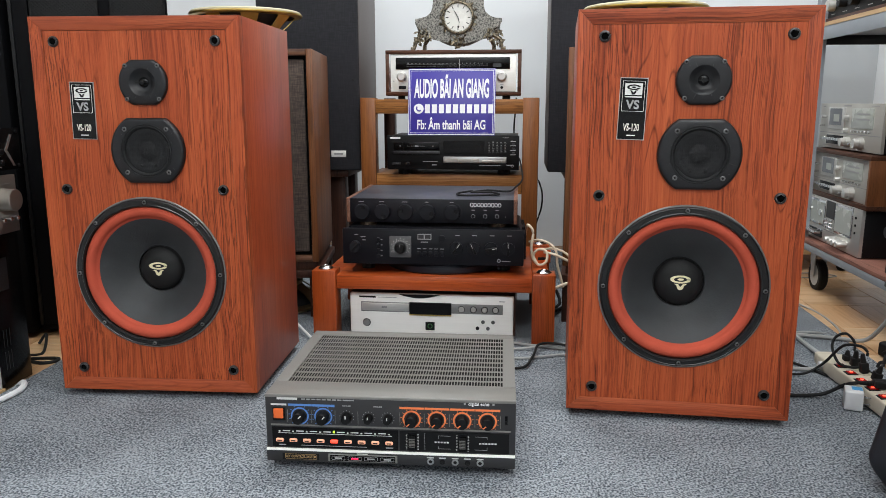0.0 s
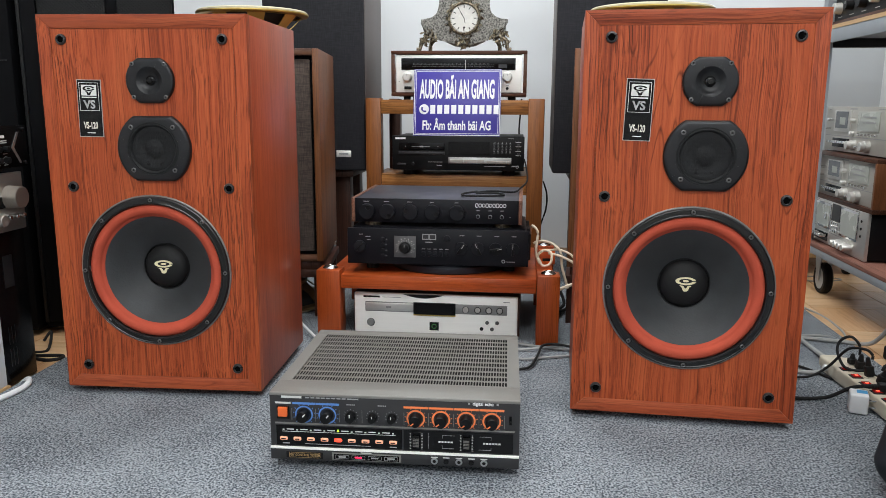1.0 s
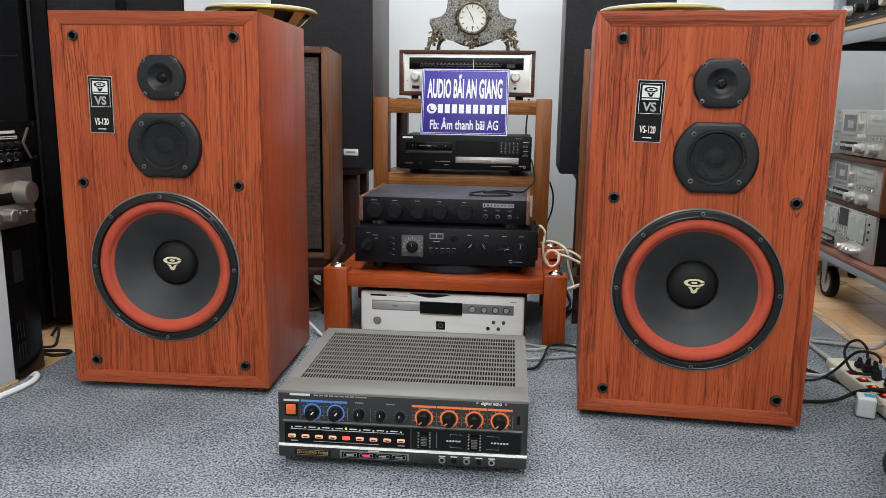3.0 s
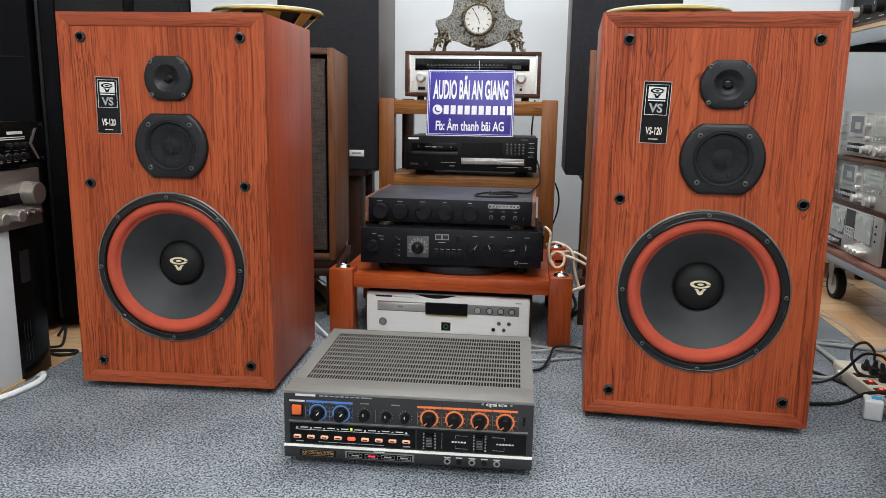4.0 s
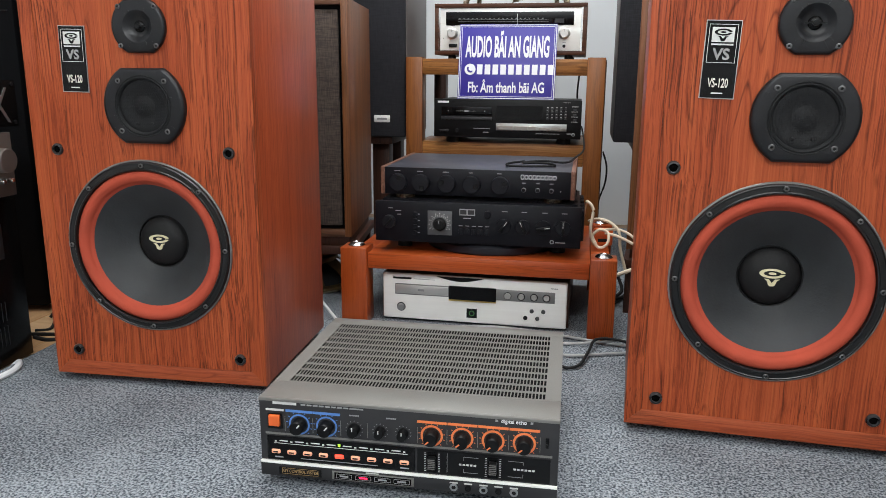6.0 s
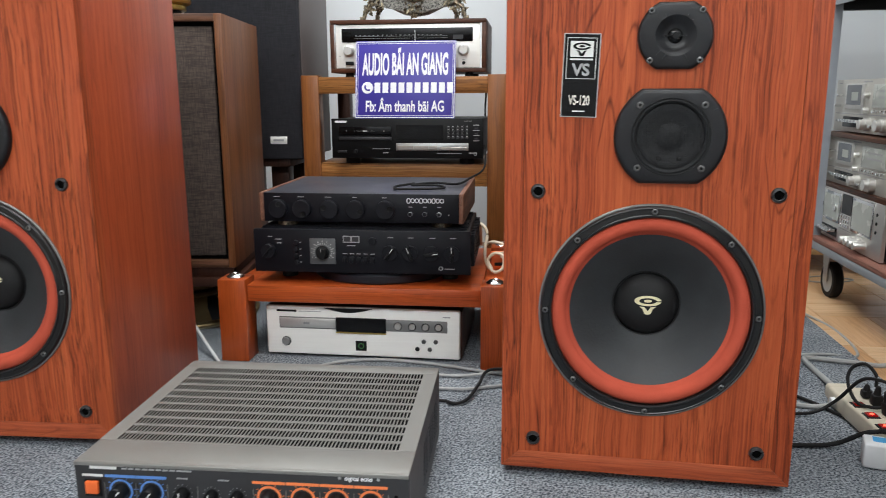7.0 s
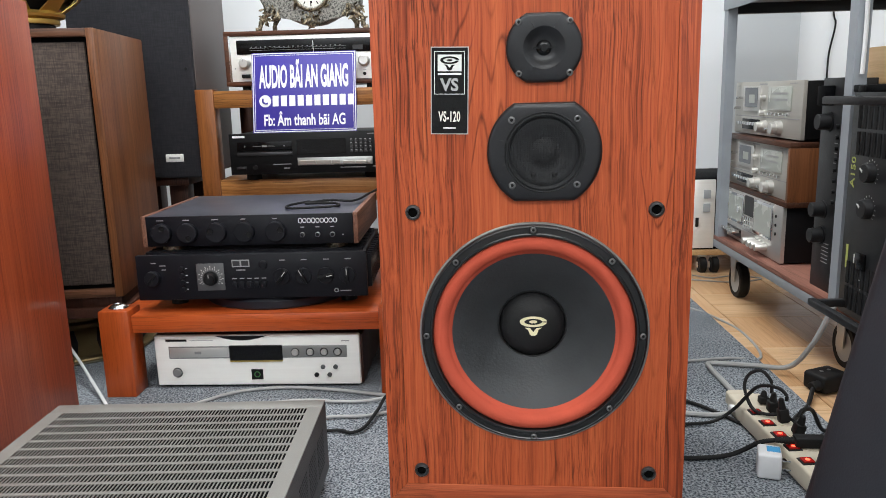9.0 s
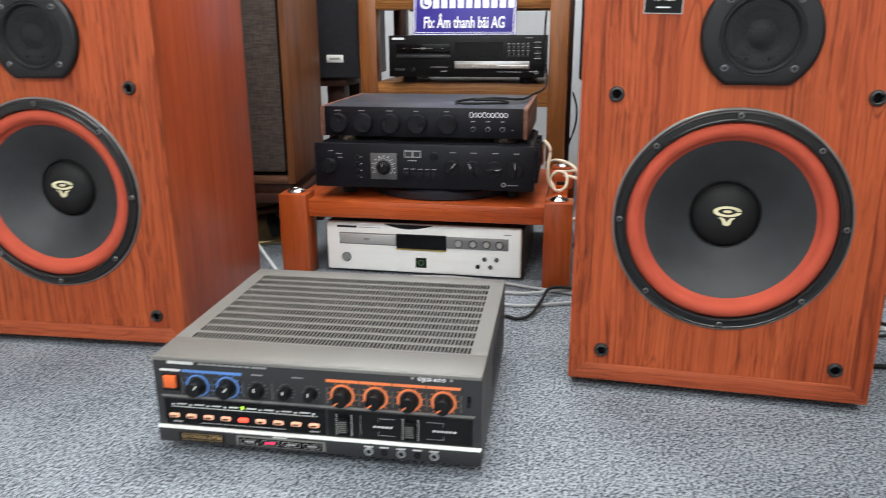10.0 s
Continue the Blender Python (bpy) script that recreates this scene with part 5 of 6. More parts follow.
# ---- tall black loudspeakers on stands ----
def tall_speaker(x0, label):
    W, D, Z, H = 0.348, 0.31, 0.377, 0.95
    t = thing("tall_speaker", at(x0 + W / 2, 2.62, 0), label, "loudspeaker", "tall black loudspeakers")
    w = W / 2
    part("cabinet", box(-w, w, 0.018, D, Z, Z + H, 0.002), mat("grey_side_veneer", (0.135, 0.115, 0.112), 0.5, 0, 0.15, 30, 0.1, 200, (4, 4, 0.3)), t, "grey-brown veneered cabinet")
    part("grille", box(-w + 0.001, w - 0.001, 0, 0.0175, Z - 0.004, Z + H - 0.002, 0.006, 3), BLACK_CLOTH, t, "black cloth grille")
    bd = part("badge", box(-0.0255 + w - 0.076, 0.0255 + w - 0.076, -0.002, 0.001, Z + 0.042, Z + 0.064, 0.0005), ALU, t, "silver maker's plate")
    part("marking", bars([(w - 0.076, Z + 0.053, 0.032, 0.006)], 0.0024), DIM_INK, bd)
    part("grille_peg", disc(0.004, 0.003, seg=14, m=front(w - 0.02, Z + 0.30, 0)), RUBBER, t)
    s = thing("speaker_stand", at(x0 + W / 2, 2.62, 0), "dark brown wooden stand under a tall black loudspeaker", "stand", "dark speaker stands")
    part("top_board", box(-w + 0.06, w - 0.05, 0.02, D - 0.01, Z - 0.028, Z - 0.0045, 0.002), DARK_WOOD, s)
    for x in (-w + 0.075, w - 0.125):
        for y in (0.06, D - 0.09):
            part("leg", box(x, x + 0.055, y, y + 0.05, 0, Z - 0.028, 0.002), DARK_WOOD, s)


tall_speaker(-0.834, "tall black loudspeaker with cloth grille on a dark wooden stand")
tall_speaker(0.148, "tall black loudspeaker with cloth grille behind the cherry loudspeaker")


# ---- walnut loudspeakers with brown cloth ----
def walnut_speaker(m, label):
    W, D, Z, H = 0.38, 0.352, 0.165, 0.578
    t = thing("walnut_speaker", m, label, "loudspeaker", "walnut loudspeakers")
    w, b = W / 2, 0.017
    for z0, z1 in ((Z, Z + b), (Z + H - b, Z + H)):
        part("case_board", box(-w + b + 0.0002, w - b - 0.0002, 0.0004, D, z0, z1, 0.0012), WALNUT_EDGE, t)
    for s in (-1, 1):
        part("case_side", box(s * w, s * (w - b), 0, D, Z, Z + H, 0.0012), WALNUT, t, "walnut side panel")
    part("back", box(-w + b, w - b, D - 0.015, D, Z + b, Z + H - b), BLACK, t)
    part("shadow_frame", box(-w + b, w - b, 0.022, 0.030, Z + b, Z + H - b), BLACK_MATT, t)
    part("grille", box(-w + b + 0.008, w - b - 0.008, 0.011, 0.0215, Z + b + 0.010, Z + H - b - 0.010, 0.004), GRILLE, t, "brown woven grille cloth")
    part("plinth", box(-w + 0.008, w - 0.008, 0.012, D - 0.01, Z - 0.024, Z, 0.001), DARK_WOOD, t)
    s = thing("low_stand", m, "low dark wooden stand under the walnut loudspeaker", "stand", "low speaker stands")
    part("top_board", box(-w - 0.005, w + 0.005, 0.0, D + 0.01, 0.119, Z - 0.0245, 0.002), DARK_WOOD, s)
    for x in (-w + 0.0, w - 0.03):
        for y in (0.02, D - 0.05):
            part("leg", box(x, x + 0.03, y, y + 0.03, 0, 0.119, 0.001), DARK_WOOD, s)


walnut_speaker(pose(-0.687, 2.060, 0, 0, 0, 7.7), "old walnut loudspeaker with brown woven grille on a low stand")
walnut_speaker(pose(0.366, 2.082, 0, 0, 0, -5.9), "old walnut loudspeaker with brown woven grille behind the cherry loudspeaker")


# ---- bare drivers with gold baskets ----
def bare_driver(m, label, metal=None):
    metal = metal or GOLD
    t = thing("bare_driver", m, label, "speaker driver", "bare gold-basket drivers")
    part("magnet", lathe([(0, 0), (0.066, 0), (0.068, 0.002), (0.068, 0.022), (0.066, 0.024), (0, 0.024)], 40), BLACK_METAL, t, "black ferrite magnet")
    part("back_plate", lathe([(0.060, 0.024), (0.078, 0.024), (0.079, 0.027), (0.079, 0.034), (0.076, 0.036), (0.050, 0.036)], 40), metal, t)
    part("spider_ring", lathe([(0.074, 0.036), (0.090, 0.040), (0.093, 0.046), (0.090, 0.052), (0.074, 0.050)], 40), metal, t)
    for k in range(8):
        a = 2 * math.pi * (k + 0.3) / 8
        d = 0.30
        bm = bmesh.new()
        vs = []
        for r, z, hw in ((0.088, 0.048, 0.026), (0.120, 0.072, 0.020), (0.150, 0.100, 0.026)):
            for dz in (0, 0.003):
                for sgn in (-1, 1):
                    da = sgn * hw / r
                    vs.append(bm.verts.new((r * math.cos(a + da), r * math.sin(a + da), z + dz)))
        for i in (0, 4):
            for q in ((0, 1, 5, 4), (2, 6, 7, 3), (0, 4, 6, 2), (1, 3, 7, 5)):
                bm.faces.new([vs[i + j] for j in q])
        bm.faces.new((vs[0], vs[2], vs[3], vs[1]))
        bm.faces.new((vs[8], vs[9], vs[11], vs[10]))
        part("basket_arm", bm, metal, t)
    part("cone", lathe([(0.036, 0.050), (0.060, 0.060), (0.110, 0.088), (0.146, 0.106)], 48), CONE, t, "dark paper cone seen through the basket")
    part("rim", lathe([(0.146, 0.099), (0.166, 0.101), (0.169, 0.104), (0.169, 0.107), (0.146, 0.107)], 64), metal, t, "gold pressed rim")
    part("gasket", lathe([(0.140, 0.107), (0.166, 0.107), (0.166, 0.111), (0.162, 0.114), (0.140, 0.113)], 64), mat("cream_gasket", (0.52, 0.48, 0.34), 0.6, 0, 0.15), t, "pale cream gasket")
    part("terminal", box(0.070, 0.088, -0.012, 0.012, 0.052, 0.056), TABLE, t)
    return t


bare_driver(pose(-0.727, 2.235, 0.743, 0, 0, 10) @ Matrix.Diagonal((0.93, 0.93, 0.98, 1)), "bare loudspeaker driver with gold basket lying on the walnut loudspeaker")
bare_driver(pose(0.388, 2.255, 0.743, 0, 0, 35), "bare loudspeaker driver with gold basket lying on walnut loudspeaker")
bare_driver(pose(-0.690, 2.25, 0.114, 180, 0, 0), "bare loudspeaker driver with dull brass basket lying face down", BRASS)


# ---- black stage loudspeakers at the side ----
def stage_speaker():
    t = thing("stage_speaker", pose(-1.21, 1.89, 0, 0, 0, 25), "tall black stage loudspeaker with perforated steel grille", "loudspeaker")
    part("cabinet", box(0, 0.372, 0.012, 0.40, 0, 1.45, 0.006), BLACK_MATT, t)
    part("side_cheek", box(0.008, 0.044, -0.002, 0.0115, 0.02, 1.44, 0.003), BLACK_MATT, t, "smooth black edge")
    for x0, x1 in ((0.046, 0.205), (0.232, 0.366)):
        part("grille", box(x0, x1, 0, 0.0115, 0.03, 1.43, 0.003), PERF, t, "perforated black steel grille")
    part("edge_strip", box(0.0, 0.008, -0.004, 0.0115, 0.02, 1.44, 0.001), BLACK, t)
    s = thing("bass_cabinet", pose(-1.222, 1.875, 0, 0, 0, 8), "smooth black bass cabinet beside the stage loudspeaker", "loudspeaker")
    part("cabinet", box(-0.50, 0, 0, 0.38, 0, 1.45, 0.006), BLACK_MATT, s)
    part("seam", box(-0.485, -0.012, -0.002, 0.001, 0.70, 0.703), BLACK, s)


stage_speaker()


# ---- stack at the side: white pedestal, boxes and amplifiers ----
def side_stack():
    t = thing("white_pedestal", at(0, 0, 0), "white laminate pedestal box standing on the tiles", "pedestal")
    part("body", box(-1.42, -1.040, 1.05, 1.497, 0.0, 0.327, 0.003), WHITE, t)
    part("base_edge", box(-1.42, -1.037, 1.05, 1.500, -0.014, 0.0), PINE, t)
    t = thing("upended_amplifier", at(0, 0, 0), "black amplifier stood on its end beside the white pedestal", "amplifier")
    part("case", box(-1.36, -1.056, 1.505, 1.614, -0.012, 0.326, 0.002), BLACK_METAL, t)
    part("face", box(-1.0565, -1.051, 1.507, 1.612, -0.010, 0.324, 0.001), GLOSS_BLACK, t)
    part("window", box(-1.0515, -1.0500, 1.535, 1.565, 0.205, 0.275), PANEL, t)
    for k in range(6):
        part("marking", box(-1.0515, -1.0502, 1.530 + 0.010 * (k % 3), 1.5315 + 0.010 * (k % 3), 0.03 + 0.05 * (k // 3), 0.07 + 0.05 * (k // 3)), PANEL, t)
    t = thing("silver_amplifier", pose(-1.030, 1.378, 0.330, 0, 0, 90), "silver amplifier with turned knobs on the white pedestal", "amplifier")
    w, H = 0.217, 0.122
    part("case", box(-w + 0.004, w - 0.004, 0.010, 0.30, 0.004, H - 0.004), BLACK_METAL, t)
    fp = part("front_panel", box(-w, w, 0, 0.011, 0, H, 0.0015), SILVER_DIM, t, "brushed silver front")
    part("dark_window", box(-w + 0.02, w - 0.062, -0.001, 0.002, 0.050, 0.074), GLOSS_BLACK, fp)
    part("marking", bars([(0.10, 0.086, 0.03, 0.0025), (0.155, 0.066, 0.008, 0.002), (0.155, 0.060, 0.008, 0.002)], 0.0014), DIM_INK, fp)
    part("line", bars([(0.0, 0.104, 0.40, 0.0008)], 0.0006), DIM_INK, fp)
    knob(fp, 0.0245, 0.030, w - 0.046, 0.072, 0, SILVER_DIM, "large turned volume knob", None)
    knob(fp, 0.0135, 0.026, w - 0.100, 0.029, 0, SILVER_DIM, "turned tone knob", None)
    knob(fp, 0.0135, 0.026, w - 0.150, 0.029, 0, SILVER_DIM, "turned tone knob", None)
    knob(fp, 0.0135, 0.026, w - 0.200, 0.029, 0, SILVER_DIM, "turned tone knob", None)
    for k in range(3):
        part("toggle", disc(0.0048, 0.020, 0.001, m=front(w - 0.072 + 0.022 * k, 0.032, 0)), CHROME, fp, "small chrome lever")
    t = thing("power_amplifier", pose(-1.030, 1.405, 0.4525, 0, 0, 90), "black power amplifier with grey chevron resting on the silver amplifier", "amplifier")
    w, H, Z = 0.218, 0.088, 0.010
    part("case", box(-w + 0.004, w - 0.004, 0.010, 0.32, Z, Z + H - 0.002), BLACK_METAL, t)
    feet(t, w, 0.30, Z)
    fp = part("front_panel", box(-w, w, 0, 0.011, Z, Z + H, 0.0015), GLOSS_BLACK, t)
    part("chevron", prism([(0.190, Z + 0.008), (0.166, Z + 0.042), (0.187, Z + 0.074), (0.193, Z + 0.074), (0.174, Z + 0.042), (0.196, Z + 0.008)], 0.0008, front(0, 0, 0)), STEEL, fp, "grey chevron")
    part("marking", bars([(0.122, Z + 0.066, 0.048, 0.0060), (0.115, Z + 0.057, 0.075, 0.0018), (0.115, Z + 0.053, 0.075, 0.0018)], 0.0005), INK, fp)
    part("marking", bars([(0.030, Z + 0.066, 0.060, 0.0070)], 0.0005), WHITE_INK, fp)
    for k in range(6):
        part("small_knob", disc(0.0065, 0.010, 0.001, seg=18, m=front(0.145 - 0.024 * k, Z + 0.017, 0)), BLACK_METAL, fp)
        part("knob_ring", lathe([(0.0068, 0), (0.0076, 0), (0.0076, 0.0006), (0.0068, 0.0006)], 20, front(0.145 - 0.024 * k, Z + 0.017, 0)), DIM_INK, fp)
        part("marking", bars([(0.145 - 0.024 * k, Z + 0.007, 0.012, 0.0016)], 0.0005), INK, fp)
    for k in range(3):
        part("small_knob", disc(0.006, 0.010, 0.001, seg=18, m=front(0.145 - 0.024 * k, Z + 0.040, 0)), BLACK_METAL, fp)
        part("marking", bars([(0.145 - 0.024 * k, Z + 0.030, 0.013, 0.0014)], 0.0005), DIM_INK, fp)
    part("usb_port", box(0.040, 0.062, -0.001, 0.002, Z + 0.036, Z + 0.044), STEEL, fp)
    for z in (Z + 0.008, Z + H - 0.008):
        part("rack_screw", disc(0.0038, 0.002, 0.0006, seg=14, m=front(w - 0.010, z, 0)), BLACK_METAL, fp)


side_stack()


# ---- steel trolley ----
def caster(t, x, y):
    c = part("caster", box(x - 0.025, x + 0.025, y - 0.03, y + 0.03, 0.138, 0.1455, 0.001), STEEL, t)
    for s in (-1, 1):
        part("fork", prism([(-0.024, 0.138), (0.024, 0.138), (0.028, 0.100), (0.012, 0.030), (-0.010, 0.030), (-0.014, 0.085)], 0.003, Matrix.Translation((x + s * 0.018 - 0.0015, y, 0)) @ Matrix(((0, 0, 1, 0), (1, 0, 0, 0), (0, 1, 0, 0), (0, 0, 0, 1)))), STEEL, c)
    m = Matrix.Translation((x, y, 0.0345)) @ Matrix.Rotation(math.pi / 2, 4, "Y")
    part("tyre", lathe([(0.036, -0.014), (0.048, -0.014), (0.052, -0.009), (0.052, 0.009), (0.048, 0.014), (0.036, 0.014)], 36, m), RUBBER, c, "black rubber tyre")
    part("wheel_hub", lathe([(0, -0.012), (0.036, -0.013), (0.036, 0.013), (0, 0.012)], 30, m), GREY_PANEL, c, "grey wheel hub")


def trolley():
    t = thing("steel_trolley", at(0, 0, 0), "grey steel shelf trolley on casters with a reddish lower board", "trolley")
    x0, x1, y0, y1 = 1.0, 1.52, 1.55, 2.70
    for x in (x0, x1 - 0.038):
        for y in (y0, 1.955, y1 - 0.030):
            bm = box(x, x + 0.026, y, y + 0.003, 0.128, 1.6)
            box(x, x + 0.003, y + 0.003, y + 0.030, 0.128, 1.6, bm=bm)
            part("post", bm, FRAME_GREY, t)
    for z, hh in ((0.126, 0.0215), (0.795, 0.040)):
        for x in (x0, x1 - 0.004):
            part("long_rail", box(x - 0.0025, x + 0.004, y0, y1 + 0.002, z, z + hh, 0.0005), FRAME_GREY, t)
        for y in (y0 + 0.005, y1 - 0.0005):
            part("cross_rail", box(x0 + 0.0045, x1 - 0.0045, y, y + 0.004, z, z + hh), FRAME_GREY, t)
    part("lower_board", box(x0 - 0.003, x1 + 0.001, y0 + 0.01, y1 + 0.001, 0.148, 0.1595, 0.001), SHELF_RED, t, "reddish scuffed board")
    part("upper_board", box(x0 - 0.004, x1, y0 + 0.01, y1 - 0.0, 0.8355, 0.847), PINE, t, "pale plywood board")
    part("under_board", box(x0 + 0.006, x1 - 0.006, y0 + 0.011, y1 - 0.030, 0.812, 0.822), GREY_PANEL, t, "grey underside board")
    part("cross_beam", box(x0 + 0.006, x1 - 0.006, y1 - 0.028, y1 - 0.004, 0.784, 0.812, 0.001), BLACK_METAL, t, "dark cross beam")
    for x, y in ((1.06, 2.645), (1.09, 2.06), (1.46, 2.645), (1.46, 2.06)):
        caster(t, x, y)


trolley()


def cassette_deck(m, W, H, D, wooden, label):
    t = thing("cassette_deck", m, label, "cassette deck", "silver cassette decks")
    w, c = W / 2, 0.0
    if wooden:
        c = 0.013
        for z0, z1 in ((0, c), (H - c, H)):
            part("case_board", box(-w, w, -0.012, D, z0, z1, 0.001), WALNUT_X, t)
        for s in (-1, 1):
            part("case_side", box(s * w, s * (w - c), -0.0115, D, c, H - c, 0.001), WALNUT, t, "walnut case side")
    else:
        part("case", box(-w + 0.003, w - 0.003, 0.010, D, 0.006, H - 0.002, 0.001), BLACK_METAL, t, "black metal case")
        f = part("foot", disc(0.016, 0.006), RUBBER, t, at=at(-w + 0.06, 0.05, 0))
        again(f, at(w - 0.06, 0.05, 0), at(-w + 0.06, D - 0.06, 0), at(w - 0.06, D - 0.06, 0))
    z0 = c if wooden else 0.004
    iw, h = w - c - 0.0005, H - 2 * c if wooden else H - 0.004
    fp = part("front_panel", box(-iw, iw, 0, 0.010, z0, z0 + h, 0.001), DECK, t, "champagne silver front")
    X = lambda u: -iw + 2 * iw * u
    V = lambda v: z0 + h * v
    part("groove", box(X(0.02), X(0.98), -0.0008, 0.001, V(0.335), V(0.350)), DIM_INK, fp)
    dr = part("cassette_door", box(X(0.17), X(0.44), -0.005, 0.001, V(0.44), V(0.92), 0.001), SILVER, fp, "silver cassette door")
    part("door_window", box(X(0.20), X(0.405), -0.006, 0.001, V(0.52), V(0.89)), mat("smoked_window", (0.16, 0.17, 0.18), 0.2), dr)
    part("tape_label", box(X(0.275), X(0.365), -0.0065, 0.001, V(0.60), V(0.76)), METER, dr)
    mt = part("meter_window", box(X(0.55), X(0.87), -0.003, 0.001, V(0.48), V(0.90), 0.0006), METER, fp, "pale level meter window")
    part("meter_line", bars([(X(0.73), V(0.78), 0.085, 0.005), (X(0.73), V(0.67), 0.085, 0.005)], 0.0034), DIM_INK, mt)
    part("marking", bars([(X(0.46), V(0.95), 0.050, 0.0035), (X(0.88), V(0.95), 0.045, 0.002), (X(0.06), V(0.93), 0.02, 0.0018)], 0.0005), DIM_INK, fp)
    knob(fp, 0.0075, 0.014, X(0.485), V(0.70), 0, SILVER, "small silver knob", None)
    knob(fp, 0.0080, 0.014, X(0.485), V(0.42), 0, SILVER, "small silver knob", None)
    for k in range(6):
        part("push_button", disc(0.0035, 0.008, 0.0006, seg=12, m=front(X(0.585 + 0.052 * k), V(0.41), 0)), CHROME, fp)
    for u, v in ((0.12, 0.70), (0.09, 0.50)):
        part("lever", disc(0.0040, 0.018, 0.0008, seg=14, m=front(X(u), V(v), 0)), CHROME, fp, "chrome lever")
    part("key_bed", box(X(0.15), X(0.43), -0.002, 0.001, V(0.09), V(0.29)), GLOSS_BLACK, fp)
    for k in range(6):
        part("tape_key", box(X(0.158 + 0.0455 * k), X(0.197 + 0.0455 * k), -0.016, 0.001, V(0.18), V(0.24), 0.0008), CHROME, fp, "chrome piano key")
    for u, r in ((0.52, 0.0165), (0.73, 0.0185)):
        knob(fp, r, 0.014, X(u), V(0.17), 0, SILVER, "turned level knob", None)
        knob(fp, r * 0.82, 0.026, X(u), V(0.17), 0, SILVER, "turned level knob", None, name="knob_cap")
    part("lever", box(X(0.62), X(0.65), -0.022, 0.001, V(0.12), V(0.17), 0.001), CHROME, fp, "chrome lever")
    for k in range(3):
        part("jack", disc(0.004, 0.003, 0.0006, seg=14, m=front(X(0.045 + 0.035 * k), V(0.20), 0)), STEEL, fp)


def meter_deck(m):
    W, H, D = 0.438, 0.142, 0.28
    t = thing("meter_deck", m, "silver cassette deck with two large meters on the trolley board", "cassette deck")
    w = W / 2
    part("case", box(-w + 0.003, w - 0.003, 0.010, D, 0.004, H - 0.002, 0.001), BLACK_METAL, t)
    f = part("foot", disc(0.016, 0.004), RUBBER, t, at=at(-w + 0.06, 0.05, 0))
    again(f, at(w - 0.06, 0.05, 0), at(-w + 0.06, D - 0.06, 0), at(w - 0.06, D - 0.06, 0))
    fp = part("front_panel", box(-w, w, 0, 0.010, 0.003, H, 0.001), SILVER, t, "brushed silver front")
    for x0, x1, z0, z1 in ((-0.185, -0.045, 0.052, 0.135), (0.035, 0.165, 0.048, 0.138)):
        f = part("window_frame", box(x0, x1, -0.004, 0.001, z0, z1, 0.0015), CHROME, fp, "bright window frame")
        part("window", box(x0 + 0.008, x1 - 0.008, -0.005, 0.001, z0 + 0.008, z1 - 0.008), METER, f)
    for x in (-0.165, -0.075):
        part("reel_hub", disc(0.010, 0.004, 0.001, m=front(x, 0.094, -0.005)), CHROME, fp)
    part("counter_plate", box(-0.038, 0.026, -0.002, 0.001, 0.085, 0.138), PANEL, fp)
    for k in range(12):
        part("small_key", box(-0.036 + 0.015 * (k % 4), -0.026 + 0.015 * (k % 4), -0.005, 0.001, 0.050 + 0.012 * (k // 4), 0.058 + 0.012 * (k // 4), 0.0005, 1), CHROME, fp)
    part("key_bed", box(-0.190, -0.060, -0.001, 0.001, 0.012, 0.038), GLOSS_BLACK, fp)
    for k in range(7):
        part("tape_key", box(-0.188 + 0.018 * k, -0.173 + 0.018 * k, -0.024, 0.001, 0.026, 0.034, 0.001), CHROME, fp, "chrome piano key")
    for k, x in enumerate((0.040, 0.072, 0.100, 0.128)):
        knob(fp, 0.0100, 0.030, x, 0.026, 0, SILVER, "turned silver knob", None)
    for k in range(3):
        part("jack", disc(0.004, 0.002, seg=12, m=front(0.182, 0.070 + 0.022 * k, 0)), RUBBER, fp)
    part("marking", bars([(-0.170, 0.139, 0.03, 0.002), (0.15, 0.1395, 0.03, 0.002), (0.0, 0.043, 0.10, 0.0015)], 0.0005), DIM_INK, fp)


meter_deck(pose(1.030, 2.512, 0.1595, 0, 0, -91))
cassette_deck(pose(1.042, 2.507, 0.3015, 0, 0, -91), 0.468, 0.154, 0.27, True, "silver cassette deck in a walnut case stacked on another")
cassette_deck(pose(1.052, 2.506, 0.4555, 0, 0, -90), 0.444, 0.143, 0.27, False, "silver cassette deck with black case on top of the stack")


